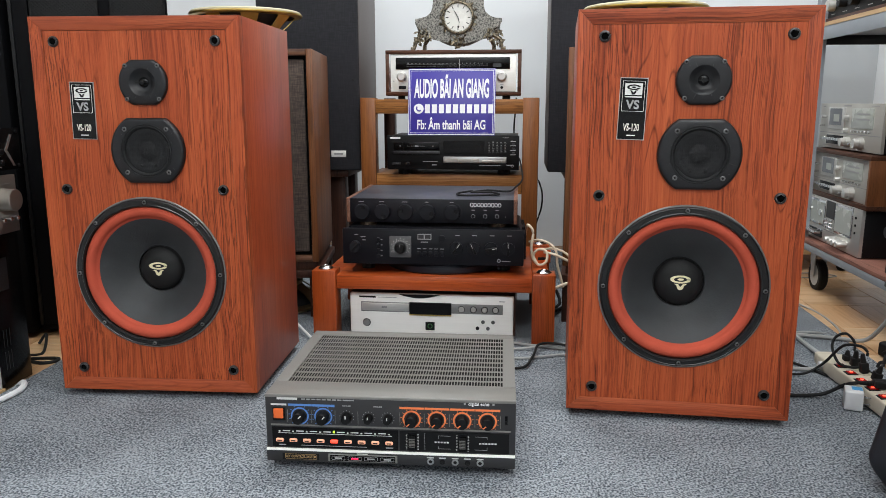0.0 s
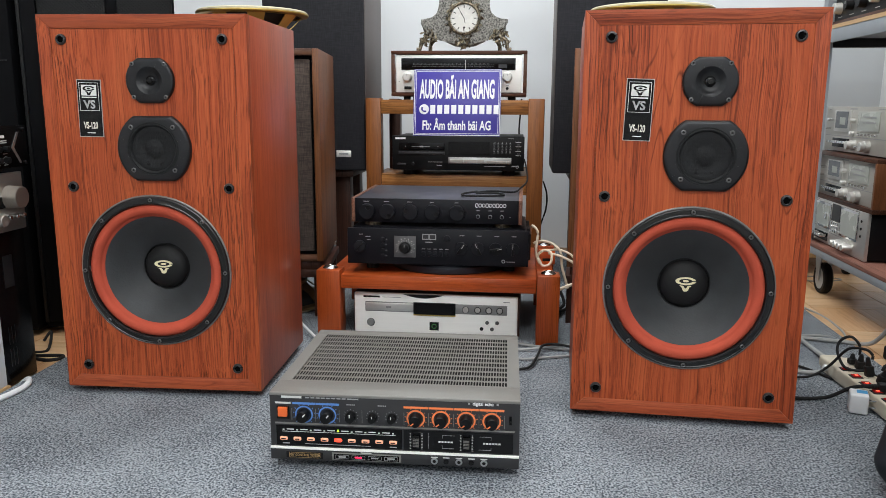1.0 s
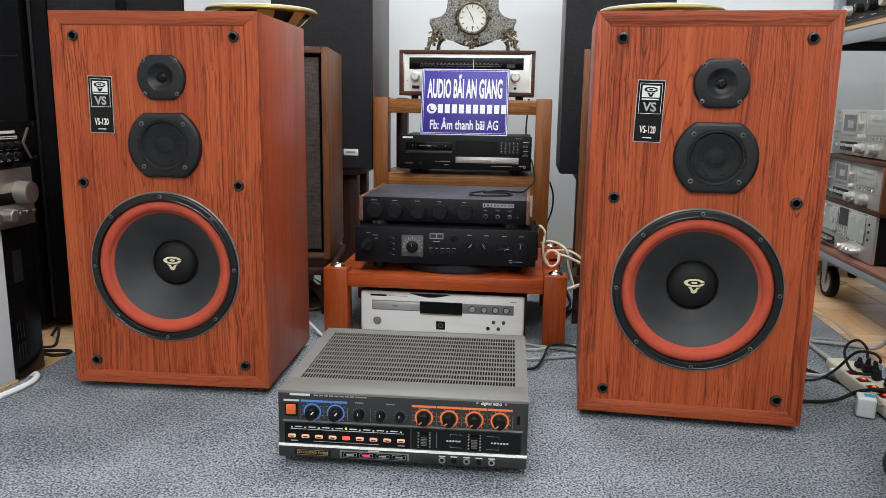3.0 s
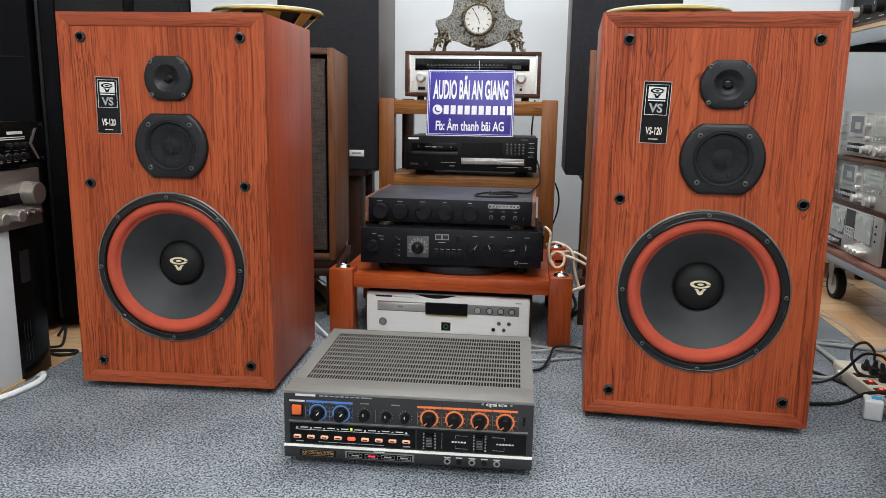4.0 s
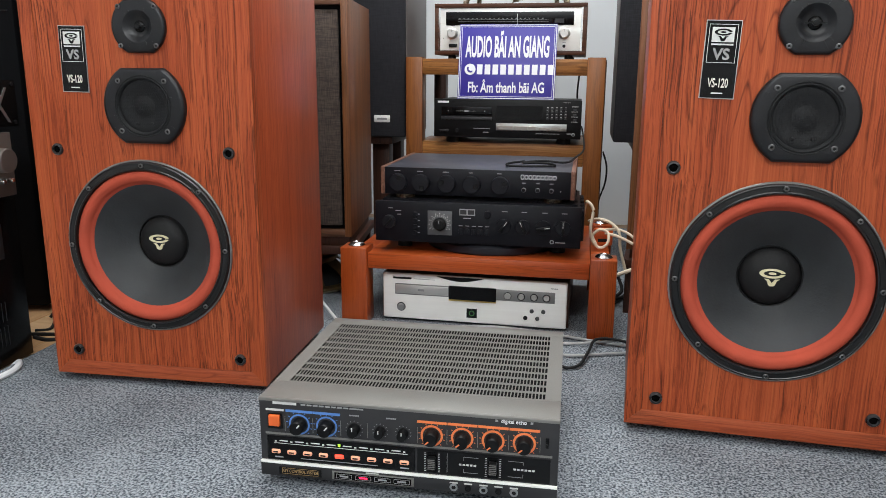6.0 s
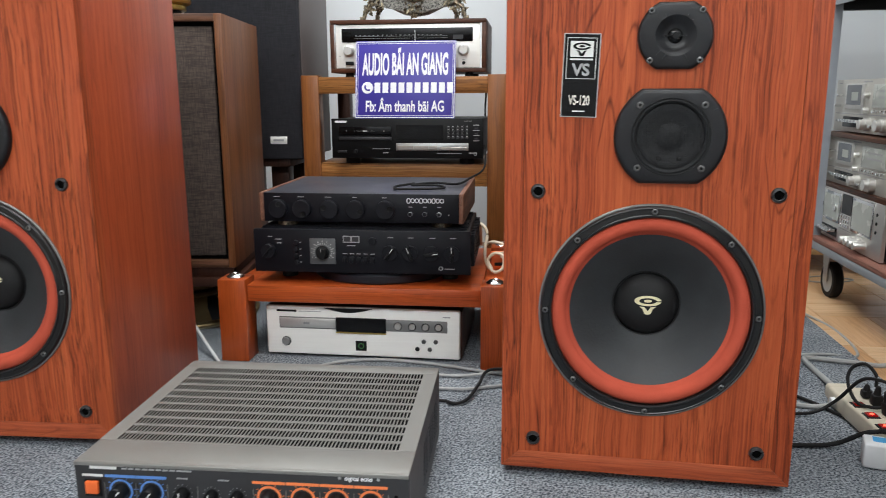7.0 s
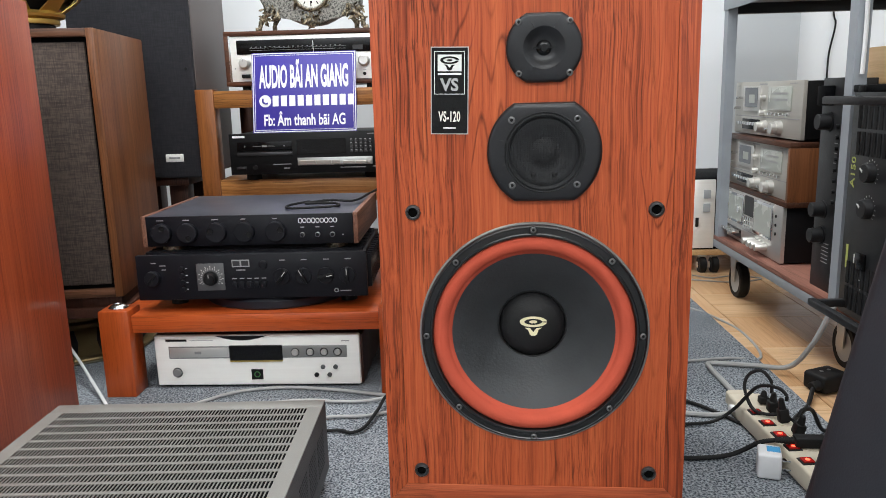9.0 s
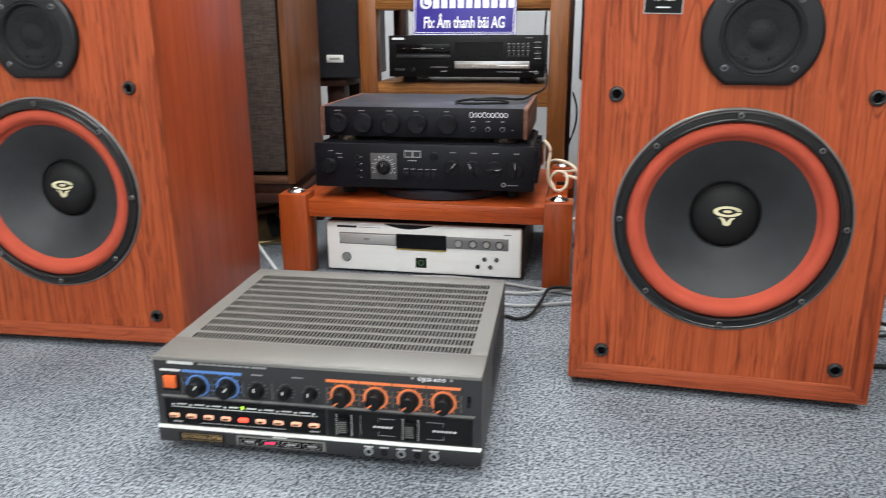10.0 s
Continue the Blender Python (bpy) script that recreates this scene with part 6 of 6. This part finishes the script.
def rack_gear():
    # mixer on end
    t = thing("upended_mixer", pose(1.020, 2.057, 0.1595, 0, 0, -90), "black rack mixer stood on end on the trolley board", "mixer")
    part("case", box(-0.050, 0.050, 0.006, 0.24, 0, 0.438, 0.001), RACK_BLACK, t)
    fp = part("front_panel", box(-0.058, 0.058, 0, 0.006, 0, 0.440, 0.001), RACK_BLACK, t)
    for z, r in ((0.352, 0.017), (0.170, 0.016), (0.115, 0.016)):
        knob(fp, r, 0.026, -0.020, z, 0, RACK_BLACK, "large black knob", None, skirt=0.003)
    for k in range(8):
        part("small_key", disc(0.0042, 0.006, seg=12, m=front(0.020, 0.19 + 0.022 * k, 0)), RACK_BLACK, fp)
    part("handle_plate", box(-0.040, -0.005, -0.020, 0.001, 0.385, 0.425, 0.002), BLACK_MATT, fp)
    part("marking", bars([(0.0, 0.06 + 0.008 * k, 0.03, 0.0014) for k in range(6)] + [(0.015, 0.27 + 0.01 * k, 0.012, 0.0016) for k in range(5)], 0.0005), DIM_INK, fp)
    # power amplifier on end
    t = thing("upended_power_amplifier", pose(0.985, 1.775, 0.1595, 0, 0, -90), "black rack power amplifier stood on end with lime lettering", "amplifier")
    part("case", box(-0.135, 0.135, 0.006, 0.33, 0, 0.410, 0.001), RACK_BLACK, t)
    fp = part("front_panel", box(-0.138, 0.138, 0, 0.008, 0, 0.412, 0.001), RACK_BLACK, t)
    for j in range(2):
        for z0 in (0.300, 0.012):
            for k in range(9):
                part("vent_rib", box(-0.116 + 0.018 * k, -0.106 + 0.018 * k, -0.001, 0.001, z0 + 0.048 * j, z0 + 0.042 + 0.048 * j), RUBBER, fp)
    for z in (0.272, 0.208):
        knob(fp, 0.018, 0.014, -0.058, z, 0, RACK_BLACK, "black level knob", INK, turn=60)
        part("scale_mark", ticks(13, 0.021, 0.003, 0.0012), INK, fp, at=front(-0.058, z, 0))
    part("switch", box(-0.080, -0.050, -0.004, 0.001, 0.095, 0.125, 0.001), GLOSS_BLACK, fp, "rocker switch")
    part("marking", bars([(-0.088, 0.20 + 0.01 * k, 0.003, 0.004) for k in range(2)] + [(-0.062, 0.072, 0.0012, 0.03), (-0.062, 0.075, 0.016, 0.0012), (-0.092, 0.110, 0.003, 0.018), (-0.086, 0.262, 0.003, 0.012), (-0.086, 0.205, 0.003, 0.012)], 0.0005), INK, fp)
    words("A150", 0.021, LIME_INK, fp, front(-0.120, 0.268, -0.0004, 90), wide=1.25, bold=0.004)
    part("maker_mark", bars([(-0.119, 0.110, 0.007, 0.044)], 0.0006), LIME_INK, fp, "lime maker's mark as a plain bar")
    for z in (0.392, 0.012):
        h = part("handle", box(-0.132, 0.132, -0.062, -0.048, z, z + 0.014, 0.003), RACK_BLACK, fp, "black rack handle")
        for x in (-0.124, 0.110):
            part("handle_leg", box(x, x + 0.014, -0.048, 0.001, z, z + 0.014, 0.001), RACK_BLACK, h)
    # small case stack above
    t = thing("black_rack_case", at(0, 0, 0), "flat black case lying on the upended power amplifier", "case")
    part("body", box(1.00, 1.32, 1.70, 1.95, 0.5715, 0.5845, 0.002), BLACK_MATT, t)
    for y in (1.76, 1.90):
        part("clip", box(0.994, 1.001, y, y + 0.02, 0.573, 0.583, 0.001), BLACK_METAL, t)
    t = thing("plywood_case", at(0, 0, 0), "pale plywood case with a metal latch lying across upended equipment", "case")
    part("body", box(1.075, 1.385, 1.72, 2.12, 0.5848, 0.656, 0.002), PINE, t)
    l = part("latch", box(1.069, 1.0745, 1.84, 1.88, 0.612, 0.645, 0.001), STEEL, t, "steel latch")
    part("latch_loop", box(1.065, 1.0695, 1.85, 1.87, 0.622, 0.640, 0.001), STEEL, l)
    # driver on the case
    d = thing("small_driver", at(1.20, 1.84, 0.656), "black loudspeaker driver lying on the plywood case", "speaker driver")
    part("frame", lathe([(0.070, 0), (0.095, 0.030), (0.115, 0.055), (0.118, 0.060), (0.118, 0.066), (0.100, 0.068), (0.0, 0.050)], 40), BLACK, d)
    part("magnet", disc(0.068, 0.030), BLACK_METAL, d)
    # device on the upper board
    t = thing("shelf_receiver", pose(1.020, 2.36, 0.847, 0, 0, -90), "dark receiver with knobs and wooden base on the upper shelf", "receiver")
    part("case", box(-0.30, 0.30, 0.010, 0.34, 0.014, 0.15, 0.002), BLACK_METAL, t)
    part("wood_base", box(-0.305, 0.305, -0.004, 0.345, 0, 0.014, 0.001), WALNUT_X, t)
    fp = part("front_panel", box(-0.30, 0.30, 0, 0.010, 0.014, 0.15, 0.001), BLACK, t)
    for k in range(7):
        knob(fp, 0.014 if k % 2 else 0.018, 0.022, -0.26 + 0.085 * k, 0.050, 0, BLACK if k % 3 else SILVER, "control knob")
    part("marking", bars([(-0.26 + 0.085 * k, 0.024, 0.03, 0.002) for k in range(7)], 0.0005), INK, fp)


rack_gear()


def far_trolley():
    t = thing("reel_machine", at(0, 0, 0), "silver tape machine with black frame on a small wheeled board", "tape machine")
    part("case", box(1.006, 1.300, 2.955, 3.25, 0.062, 0.300, 0.004), BLACK_MATT, t)
    fp = part("front_panel", box(1.010, 1.078, 2.946, 2.9545, 0.068, 0.294, 0.001), ALU, t, "silver panel")
    for z in (0.20, 0.245):
        part("meter", box(1.040, 1.062, 2.943, 2.947, z - 0.012, z + 0.016, 0.001), GREY_PANEL, fp, "small grey meter")
    part("switch", box(1.016, 1.026, 2.942, 2.947, 0.14, 0.17, 0.001), RUBBER, fp)
    s = thing("wheeled_board", at(0, 0, 0), "small wooden board on chrome casters under the tape machine", "trolley")
    part("board", box(0.995, 1.31, 2.935, 3.26, 0.046, 0.0615, 0.001), PINE, s)
    for x in (1.045, 1.085, 1.26):
        for y in (2.955, 3.22):
            part("wheel", lathe([(0, -0.011), (0.022, -0.012), (0.0285, -0.008), (0.0285, 0.008), (0.022, 0.012), (0, 0.011)], 24, Matrix.Translation((x, y, 0.011)) @ Matrix.Rotation(math.pi / 2, 4, "Y")), RUBBER, s, "small dark wheel")
            part("wheel_cap", disc(0.012, 0.004, 0.001, m=Matrix.Translation((x - 0.012, y, 0.011)) @ Matrix.Rotation(-math.pi / 2, 4, "Y")), CHROME, s, "chrome wheel cap")
            part("wheel_fork", box(x - 0.012, x + 0.012, y - 0.008, y + 0.008, 0.036, 0.046), STEEL, s)


far_trolley()
g = part("wall_board", box(1.235, 1.475, 3.325, 3.3585, 0.02, 1.7, 0.003), GREY_PANEL)
tagged(g, "tall grey board standing against the white wall", "board")


# ---- black slanted monitor near the strip ----
def wedge():
    t = thing("wedge_monitor", at(0, 0, 0), "black slant-sided monitor cabinet standing on the carpet edge", "loudspeaker")
    bm = bmesh.new()
    rings = []
    for ring in (((0.640, 1.228, 0), (0.690, 1.100, 0), (1.04, 1.19, 0), (0.965, 1.48, 0)),
                 ((0.603, 1.236, 0.045), (0.680, 1.070, 0.045), (1.06, 1.17, 0.045), (0.97, 1.50, 0.045)),
                 ((0.708, 1.213, 0.60), (0.760, 1.075, 0.60), (1.03, 1.16, 0.60), (0.95, 1.42, 0.60))):
        rings.append([bm.verts.new(v) for v in ring])
    bm.faces.new(rings[0][::-1])
    bm.faces.new(rings[2])
    for lo, hi in zip(rings, rings[1:]):
        for i in range(4):
            j = (i + 1) % 4
            bm.faces.new((lo[i], lo[j], hi[j], hi[i]))
    bmesh.ops.bevel(bm, geom=bm.edges[:], offset=0.014, segments=3, affect="EDGES", profile=0.5)
    part("cabinet", bm, WEDGE_PAINT, t)
    part("corner_cap", disc(0.012, 0.006, 0.001, m=at(0.75, 1.25, 0.5995)), RUBBER, t)


wedge()


# ---- power strip, plugs and cables ----
def power_strip():
    ax, ay = 0.7725, 1.800
    yaw = math.degrees(math.atan2(-0.235, 0.013)) + 90
    m = pose(ax, ay, 0, 0, 0, yaw)
    t = thing("power_strip", m, "beige power strip with lit red switches lying on the carpet", "power strip")
    part("body", box(-0.030, 0.030, -0.335, 0, 0.003, 0.036, 0.005, 3), BEIGE, t)
    part("end_cap", box(-0.024, 0.024, -0.004, 0.028, 0.006, 0.033, 0.006, 3), BEIGE, t)
    part("side_stud", disc(0.007, 0.008, 0.001, m=Matrix.Translation((-0.030, -0.03, 0.02)) @ Matrix.Rotation(-math.pi / 2, 4, "Y")), WHITE_PLASTIC, t)
    for k in range(5):
        y = -0.085 - 0.0445 * k
        s = part("switch_frame", box(-0.026, -0.004, y - 0.011, y + 0.011, 0.0355, 0.0375, 0.0005), RUBBER, t)
        r = part("rocker", box(-0.023, -0.007, y - 0.008, y + 0.008, 0.0370, 0.0400, 0.0012), ROCKER, s, "lit red rocker")
        part("neon_lamp", disc(0.0034, 0.0006, seg=12, m=at(-0.015, y - 0.001, 0.0399)), LED, r)
        f = part("socket_face", disc(0.014, 0.0012, m=at(0.013, y, 0.0360)), BEIGE, t)
        for dx in (-0.005, 0.005):
            part("socket_slot", box(0.013 + dx - 0.001, 0.013 + dx + 0.001, y - 0.004, y + 0.004, 0.0371, 0.0376), RUBBER, f)

    def plug(k, dx, h, lean):
        y = -0.085 - 0.0445 * k
        p = thing("plug", m @ pose(0.013, y, 0.0376, lean, dx, 0), "black mains plug pushed into the power strip", "plug", "black mains plugs")
        part("body", box(-0.0085, 0.0085, -0.008, 0.008, 0, h * 0.55, 0.003), RUBBER, p)
        part("neck", disc(0.0065, h * 0.5, 0.002, seg=16, m=at(0, 0, h * 0.5), r2=0.004), RUBBER, p)

    plug(-0.75, 0, 0.024, 0)
    plug(0, 0, 0.036, 6)
    plug(1, -8, 0.042, -6)
    plug(2, 12, 0.034, 8)
    p = thing("angled_plug", m @ pose(0.013, -0.2185, 0.0376, 0, 0, -8), "flat black plug with ribbed neck lying across the power strip", "plug", "black mains plugs")
    part("body", box(-0.026, 0.022, -0.011, 0.011, 0, 0.017, 0.004), RUBBER, p)
    for k in range(5):
        part("neck_rib", lathe([(0, 0), (0.0062 - 0.0005 * k, 0), (0.0062 - 0.0005 * k, 0.0034), (0, 0.0034)], 14, Matrix.Translation((-0.026 - 0.0052 * k, 0, 0.0085)) @ Matrix.Rotation(-math.pi / 2, 4, "Y")), RUBBER, p)
    part("neck", lathe([(0, 0), (0.0050, 0), (0.0036, 0.028), (0, 0.028)], 14, Matrix.Translation((-0.025, 0, 0.0085)) @ Matrix.Rotation(-math.pi / 2, 4, "Y")), RUBBER, p)


power_strip()


def adapters():
    t = thing("plug_adapter", pose(0.728, 1.566, 0.0, 0, 0, -18), "white cube plug adapter with blue sticker lying on the carpet", "adapter")
    part("body", box(-0.017, 0.017, -0.020, 0.020, 0.001, 0.041, 0.004, 3), WHITE_PLASTIC, t)
    part("sticker", box(-0.004, 0.015, -0.006, 0.012, 0.0408, 0.0414), BLUE_TAPE, t, "blue sticker")
    for z in (0.013, 0.027):
        part("prong", box(0.017, 0.034, -0.004, 0.004, z - 0.001, z + 0.001), CHROME, t, "metal prong")
    t = thing("socket_block", pose(0.985, 1.935, -0.012, 0, 0, 25), "black extension socket lying on the tiles", "socket")
    part("body", box(-0.034, 0.034, -0.028, 0.028, 0, 0.036, 0.007, 3), RUBBER, t)
    part("neck", disc(0.010, 0.024, 0.002, seg=16, m=Matrix.Translation((-0.030, -0.012, 0.016)) @ Matrix.Rotation(-math.pi / 2, 4, "Y")), RUBBER, t)
    for x in (-0.010, 0.010):
        part("contact", disc(0.0038, 0.001, seg=12, m=at(x, 0.004, 0.0358)), STEEL, t)
    t = thing("orange_connector", pose(0.122, 2.132, 0.1660, 0, 0, 8), "orange plastic connector lying on the low table", "connector")
    part("body", box(-0.022, 0.022, -0.014, 0.014, 0, 0.040, 0.004), ORANGE, t)
    part("slot", box(-0.014, 0.010, -0.0148, -0.010, 0.010, 0.018, 0.001), RUBBER, t)


adapters()
K = RUBBER
cable("grey_cable", [(0.70, 2.50, 0.004), (0.855, 2.474, 0.004), (0.938, 2.381, -0.013), (0.948, 2.247, -0.013), (0.923, 2.113, -0.012), (0.837, 2.073, 0.004), (0.742, 2.058, 0.004), (0.66, 2.04, 0.004)], 0.0032, CABLE_GREY, "thin grey cable looping from carpet to tiles")
cable("white_cable", [(1.02, 1.945, 0.17), (0.992, 1.945, 0.15), (0.965, 1.958, 0.075), (0.942, 2.006, 0.008), (0.879, 2.019, 0.006), (0.815, 2.035, 0.006), (0.784, 2.037, 0.006), (0.778, 2.010, 0.006), (0.780, 1.939, 0.006), (0.772, 1.825, 0.018)], 0.0055, CABLE_GREY, "thick white cable from the trolley to the power strip")
cable("black_cable", [(0.62, 1.87, 0.005), (0.682, 1.837, 0.005), (0.723, 1.783, 0.005), (0.752, 1.734, 0.006), (0.765, 1.715, 0.036)], 0.0034, K, "black cable running to the power strip")
cable("black_cable", [(0.58, 1.735, 0.005), (0.65, 1.738, 0.005), (0.70, 1.742, 0.008), (0.735, 1.738, 0.034), (0.762, 1.715, 0.082), (0.784, 1.687, 0.092), (0.793, 1.671, 0.086), (0.793, 1.668, 0.076)], 0.0030, K, "black cable from a plug down to the carpet")
cable("black_cable", [(0.788, 1.716, 0.070), (0.788, 1.722, 0.090), (0.775, 1.736, 0.104), (0.758, 1.746, 0.092), (0.750, 1.738, 0.070), (0.756, 1.712, 0.044), (0.776, 1.693, 0.0415), (0.802, 1.690, 0.042), (0.83, 1.70, 0.012)], 0.0030, K, "black cable looping above the power strip")
cable("black_cable", [(0.797, 1.629, 0.066), (0.806, 1.636, 0.074), (0.835, 1.665, 0.060), (0.870, 1.700, 0.010), (0.915, 1.740, -0.009), (1.00, 1.77, -0.012)], 0.0034, K, "black cable leaving the power strip")
cable("black_cable", [(0.815, 1.69, 0.030), (0.845, 1.745, 0.012), (0.904, 1.832, -0.004), (0.948, 1.908, 0.003)], 0.0042, K, "black cable from strip to extension socket")
cable("black_cable", [(0.56, 1.615, 0.005), (0.640, 1.612, 0.005), (0.690, 1.614, 0.010), (0.725, 1.600, 0.036), (0.750, 1.589, 0.0462)], 0.0038, K, "thick black cable running to an angled plug")
cable("black_cable", [(0.80, 1.52, 0.045), (0.812, 1.58, 0.044), (0.838, 1.626, 0.030), (0.886, 1.673, 0.006), (0.97, 1.69, -0.012)], 0.0034, K, "black cable lying over the power strip end")
cable("white_cable", [(0.60, 1.80, 0.005), (0.66, 1.785, 0.005), (0.71, 1.775, 0.005), (0.735, 1.770, 0.010)], 0.0048, CABLE_GREY, "short white cable on the carpet")
cable("grey_cable", [(-0.30, 1.74, 0.005), (-0.290, 1.82, 0.005), (-0.259, 1.868, 0.005), (-0.202, 1.916, 0.005), (-0.114, 1.935, 0.005), (-0.005, 1.919, 0.005), (0.115, 1.884, 0.005), (0.20, 1.870, 0.005), (0.30, 1.87, 0.005)], 0.0034, CABLE_GREY, "grey cable curving over the carpet before the disc player")
cable("grey_cable", [(-0.20, 1.78, 0.005), (-0.13, 1.85, 0.005), (-0.052, 1.868, 0.005), (0.006, 1.859, 0.005), (0.061, 1.859, 0.005), (0.112, 1.868, 0.0095), (0.20, 1.895, 0.012), (0.30, 1.91, 0.006)], 0.0031, CABLE_GREY, "grey cable crossing the carpet behind the mixing amplifier")
cable("grey_cable", [(-0.06, 1.74, 0.005), (-0.03, 1.775, 0.005), (0.019, 1.788, 0.005), (0.072, 1.790, 0.005), (0.123, 1.809, 0.005), (0.20, 1.835, 0.005), (0.28, 1.85, 0.005)], 0.0031, CABLE_GREY, "grey cable crossing the carpet behind the mixing amplifier")
cable("black_cable", [(-0.02, 1.72, 0.005), (0.032, 1.730, 0.005), (0.058, 1.719, 0.005), (0.080, 1.737, 0.007), (0.097, 1.798, 0.013), (0.112, 1.860, 0.018), (0.16, 1.872, 0.016), (0.23, 1.84, 0.010)], 0.0032, K, "black cable lying over grey cables beside the table")
cable("white_cable", [(-0.70, 2.14, 0.085), (-0.596, 2.03, 0.052), (-0.523, 1.95, 0.022), (-0.452, 1.862, 0.005), (-0.41, 1.80, 0.005)], 0.0034, WHITE_PLASTIC, "white cable slanting down to the carpet")
cable("white_cable", [(-1.036, 1.53, -0.012), (-1.016, 1.528, 0.004), (-0.998, 1.505, 0.006), (-0.990, 1.470, 0.006), (-0.998, 1.413, 0.006), (-1.014, 1.37, 0.004), (-1.03, 1.30, -0.006)], 0.0062, WHITE_PLASTIC, "thick white cable bending round the pedestal foot")
cable("black_cable", [(-1.18, 1.83, -0.012), (-1.168, 1.845, 0.01), (-1.133, 1.788, 0.0), (-1.124, 1.756, -0.012), (-1.15, 1.74, -0.012)], 0.0036, K, "black cable coiled on the tiles")
cable("black_cable", [(-1.12, 1.70, -0.012), (-1.08, 1.690, -0.012), (-1.055, 1.705, -0.012), (-1.062, 1.725, -0.012), (-1.098, 1.723, -0.012), (-1.14, 1.715, -0.012)], 0.0048, K, "black cable coiled on the tiles")
cable("cream_cable", [(0.072, 2.215, 0.2064), (0.077, 2.127, 0.2655), (0.083, 2.087, 0.2773), (0.095, 2.077, 0.2606), (0.091, 2.067, 0.2212), (0.095, 2.067, 0.1917), (0.113, 2.067, 0.173), (0.131, 2.067, 0.1828), (0.132, 2.077, 0.2064), (0.113, 2.087, 0.2124), (0.097, 2.087, 0.1966), (0.106, 2.077, 0.1769)], 0.0036, CABLE_CREAM, "cream cable looped over the table edge")
cable("cream_cable", [(0.087, 2.146, 0.2212), (0.111, 2.107, 0.234), (0.14, 2.097, 0.2261), (0.158, 2.087, 0.2064), (0.163, 2.087, 0.1671), (0.18, 2.087, 0.108)], 0.0036, CABLE_CREAM, "cream cable hanging off the low table")
cable("cream_cable", [(0.126, 2.097, 0.2025), (0.155, 2.082, 0.1986), (0.193, 2.077, 0.1818), (0.229, 2.077, 0.1572), (0.268, 2.097, 0.0884)], 0.0036, CABLE_CREAM, "cream cable hanging off the low table")
cable("cream_cable", [(0.116, 2.117, 0.2055), (0.16, 2.097, 0.2114), (0.2, 2.087, 0.1868), (0.239, 2.097, 0.108)], 0.0032, CABLE_CREAM, "cream cable hanging off the low table")
cable("cream_cable", [(0.15, 1.989, 0.1277), (0.19, 1.999, 0.1425), (0.239, 2.018, 0.1572)], 0.0045, CABLE_CREAM, "cream cable behind the low table leg")
cable("wall_cable", [(0.040, 2.985, 0.62), (0.036, 2.98, 0.558), (0.033, 2.985, 0.497), (0.04, 3.0, 0.40)], 0.0030, K, "thin black cable hanging behind the rack")
cable("wall_cable", [(0.13, 2.985, 0.31), (0.145, 2.985, 0.26), (0.143, 2.985, 0.20), (0.120, 2.99, 0.12), (0.11, 3.0, 0.02)], 0.0032, K, "thin black cable hanging beside the rack post")
cable("black_cable", [(0.16, 2.25, 0.08), (0.18, 2.22, 0.03), (0.155, 2.20, 0.012), (0.19, 2.17, 0.03), (0.22, 2.20, 0.06), (0.19, 2.24, 0.012), (0.16, 2.17, 0.008)], 0.0045, K, "tangled black cable beside the table leg")
cable("wall_cable", [(1.605, 3.355, 1.3), (1.60, 3.355, 0.88), (1.612, 3.355, 0.80), (1.596, 3.355, 0.70), (1.594, 3.355, 0.60), (1.59, 3.355, 0.3)], 0.0034, K, "black cable hanging behind the trolley")
cable("post_cable", [(1.012, 1.949, 1.60), (1.013, 1.949, 1.10), (1.010, 1.949, 0.85), (1.014, 1.949, 0.70), (1.012, 1.947, 0.604)], 0.0042, WHITE_PLASTIC, "white cable running down a trolley post")
cable("thin_wire", [(1.00, 2.90, -0.012), (1.05, 2.86, -0.012), (1.12, 2.88, -0.012), (1.20, 2.84, -0.012), (1.10, 2.80, -0.012), (0.98, 2.84, -0.012)], 0.0022, CABLE_GREY, "thin wire curled on the tiles")


# ---- floor tiles ----
def tiles():
    """Wood-look floor in square cells of two planks, turned by turns."""
    c, g = 0.24, 0.0010
    for x0, x1, i0 in ((0.86, 2.2, 0), (-2.2, -0.98, -14)):
        for i in range(i0, i0 + 8):
            for j in range(-6, 5):
                cx, cy = 0.955 + c * (i - 1), 2.194 + c * j
                for k in range(2):
                    if (i + j) % 2:
                        a, b, y0, y1, mt = cx + k * c / 2, cx + (k + 1) * c / 2, cy, cy + c, TILE_WOOD_Y
                    else:
                        a, b, y0, y1, mt = cx, cx + c, cy + k * c / 2, cy + (k + 1) * c / 2, TILE_WOOD
                    a, b, y1 = max(a, x0), min(b, x1), min(y1, 3.355)
                    if b - a > 0.02 and y1 - y0 > 0.02:
                        part("tile", box(a + g, b - g, y0 + g, y1 - g, -0.019, -0.0145, 0.0006, 1), mt, floor)


tiles()
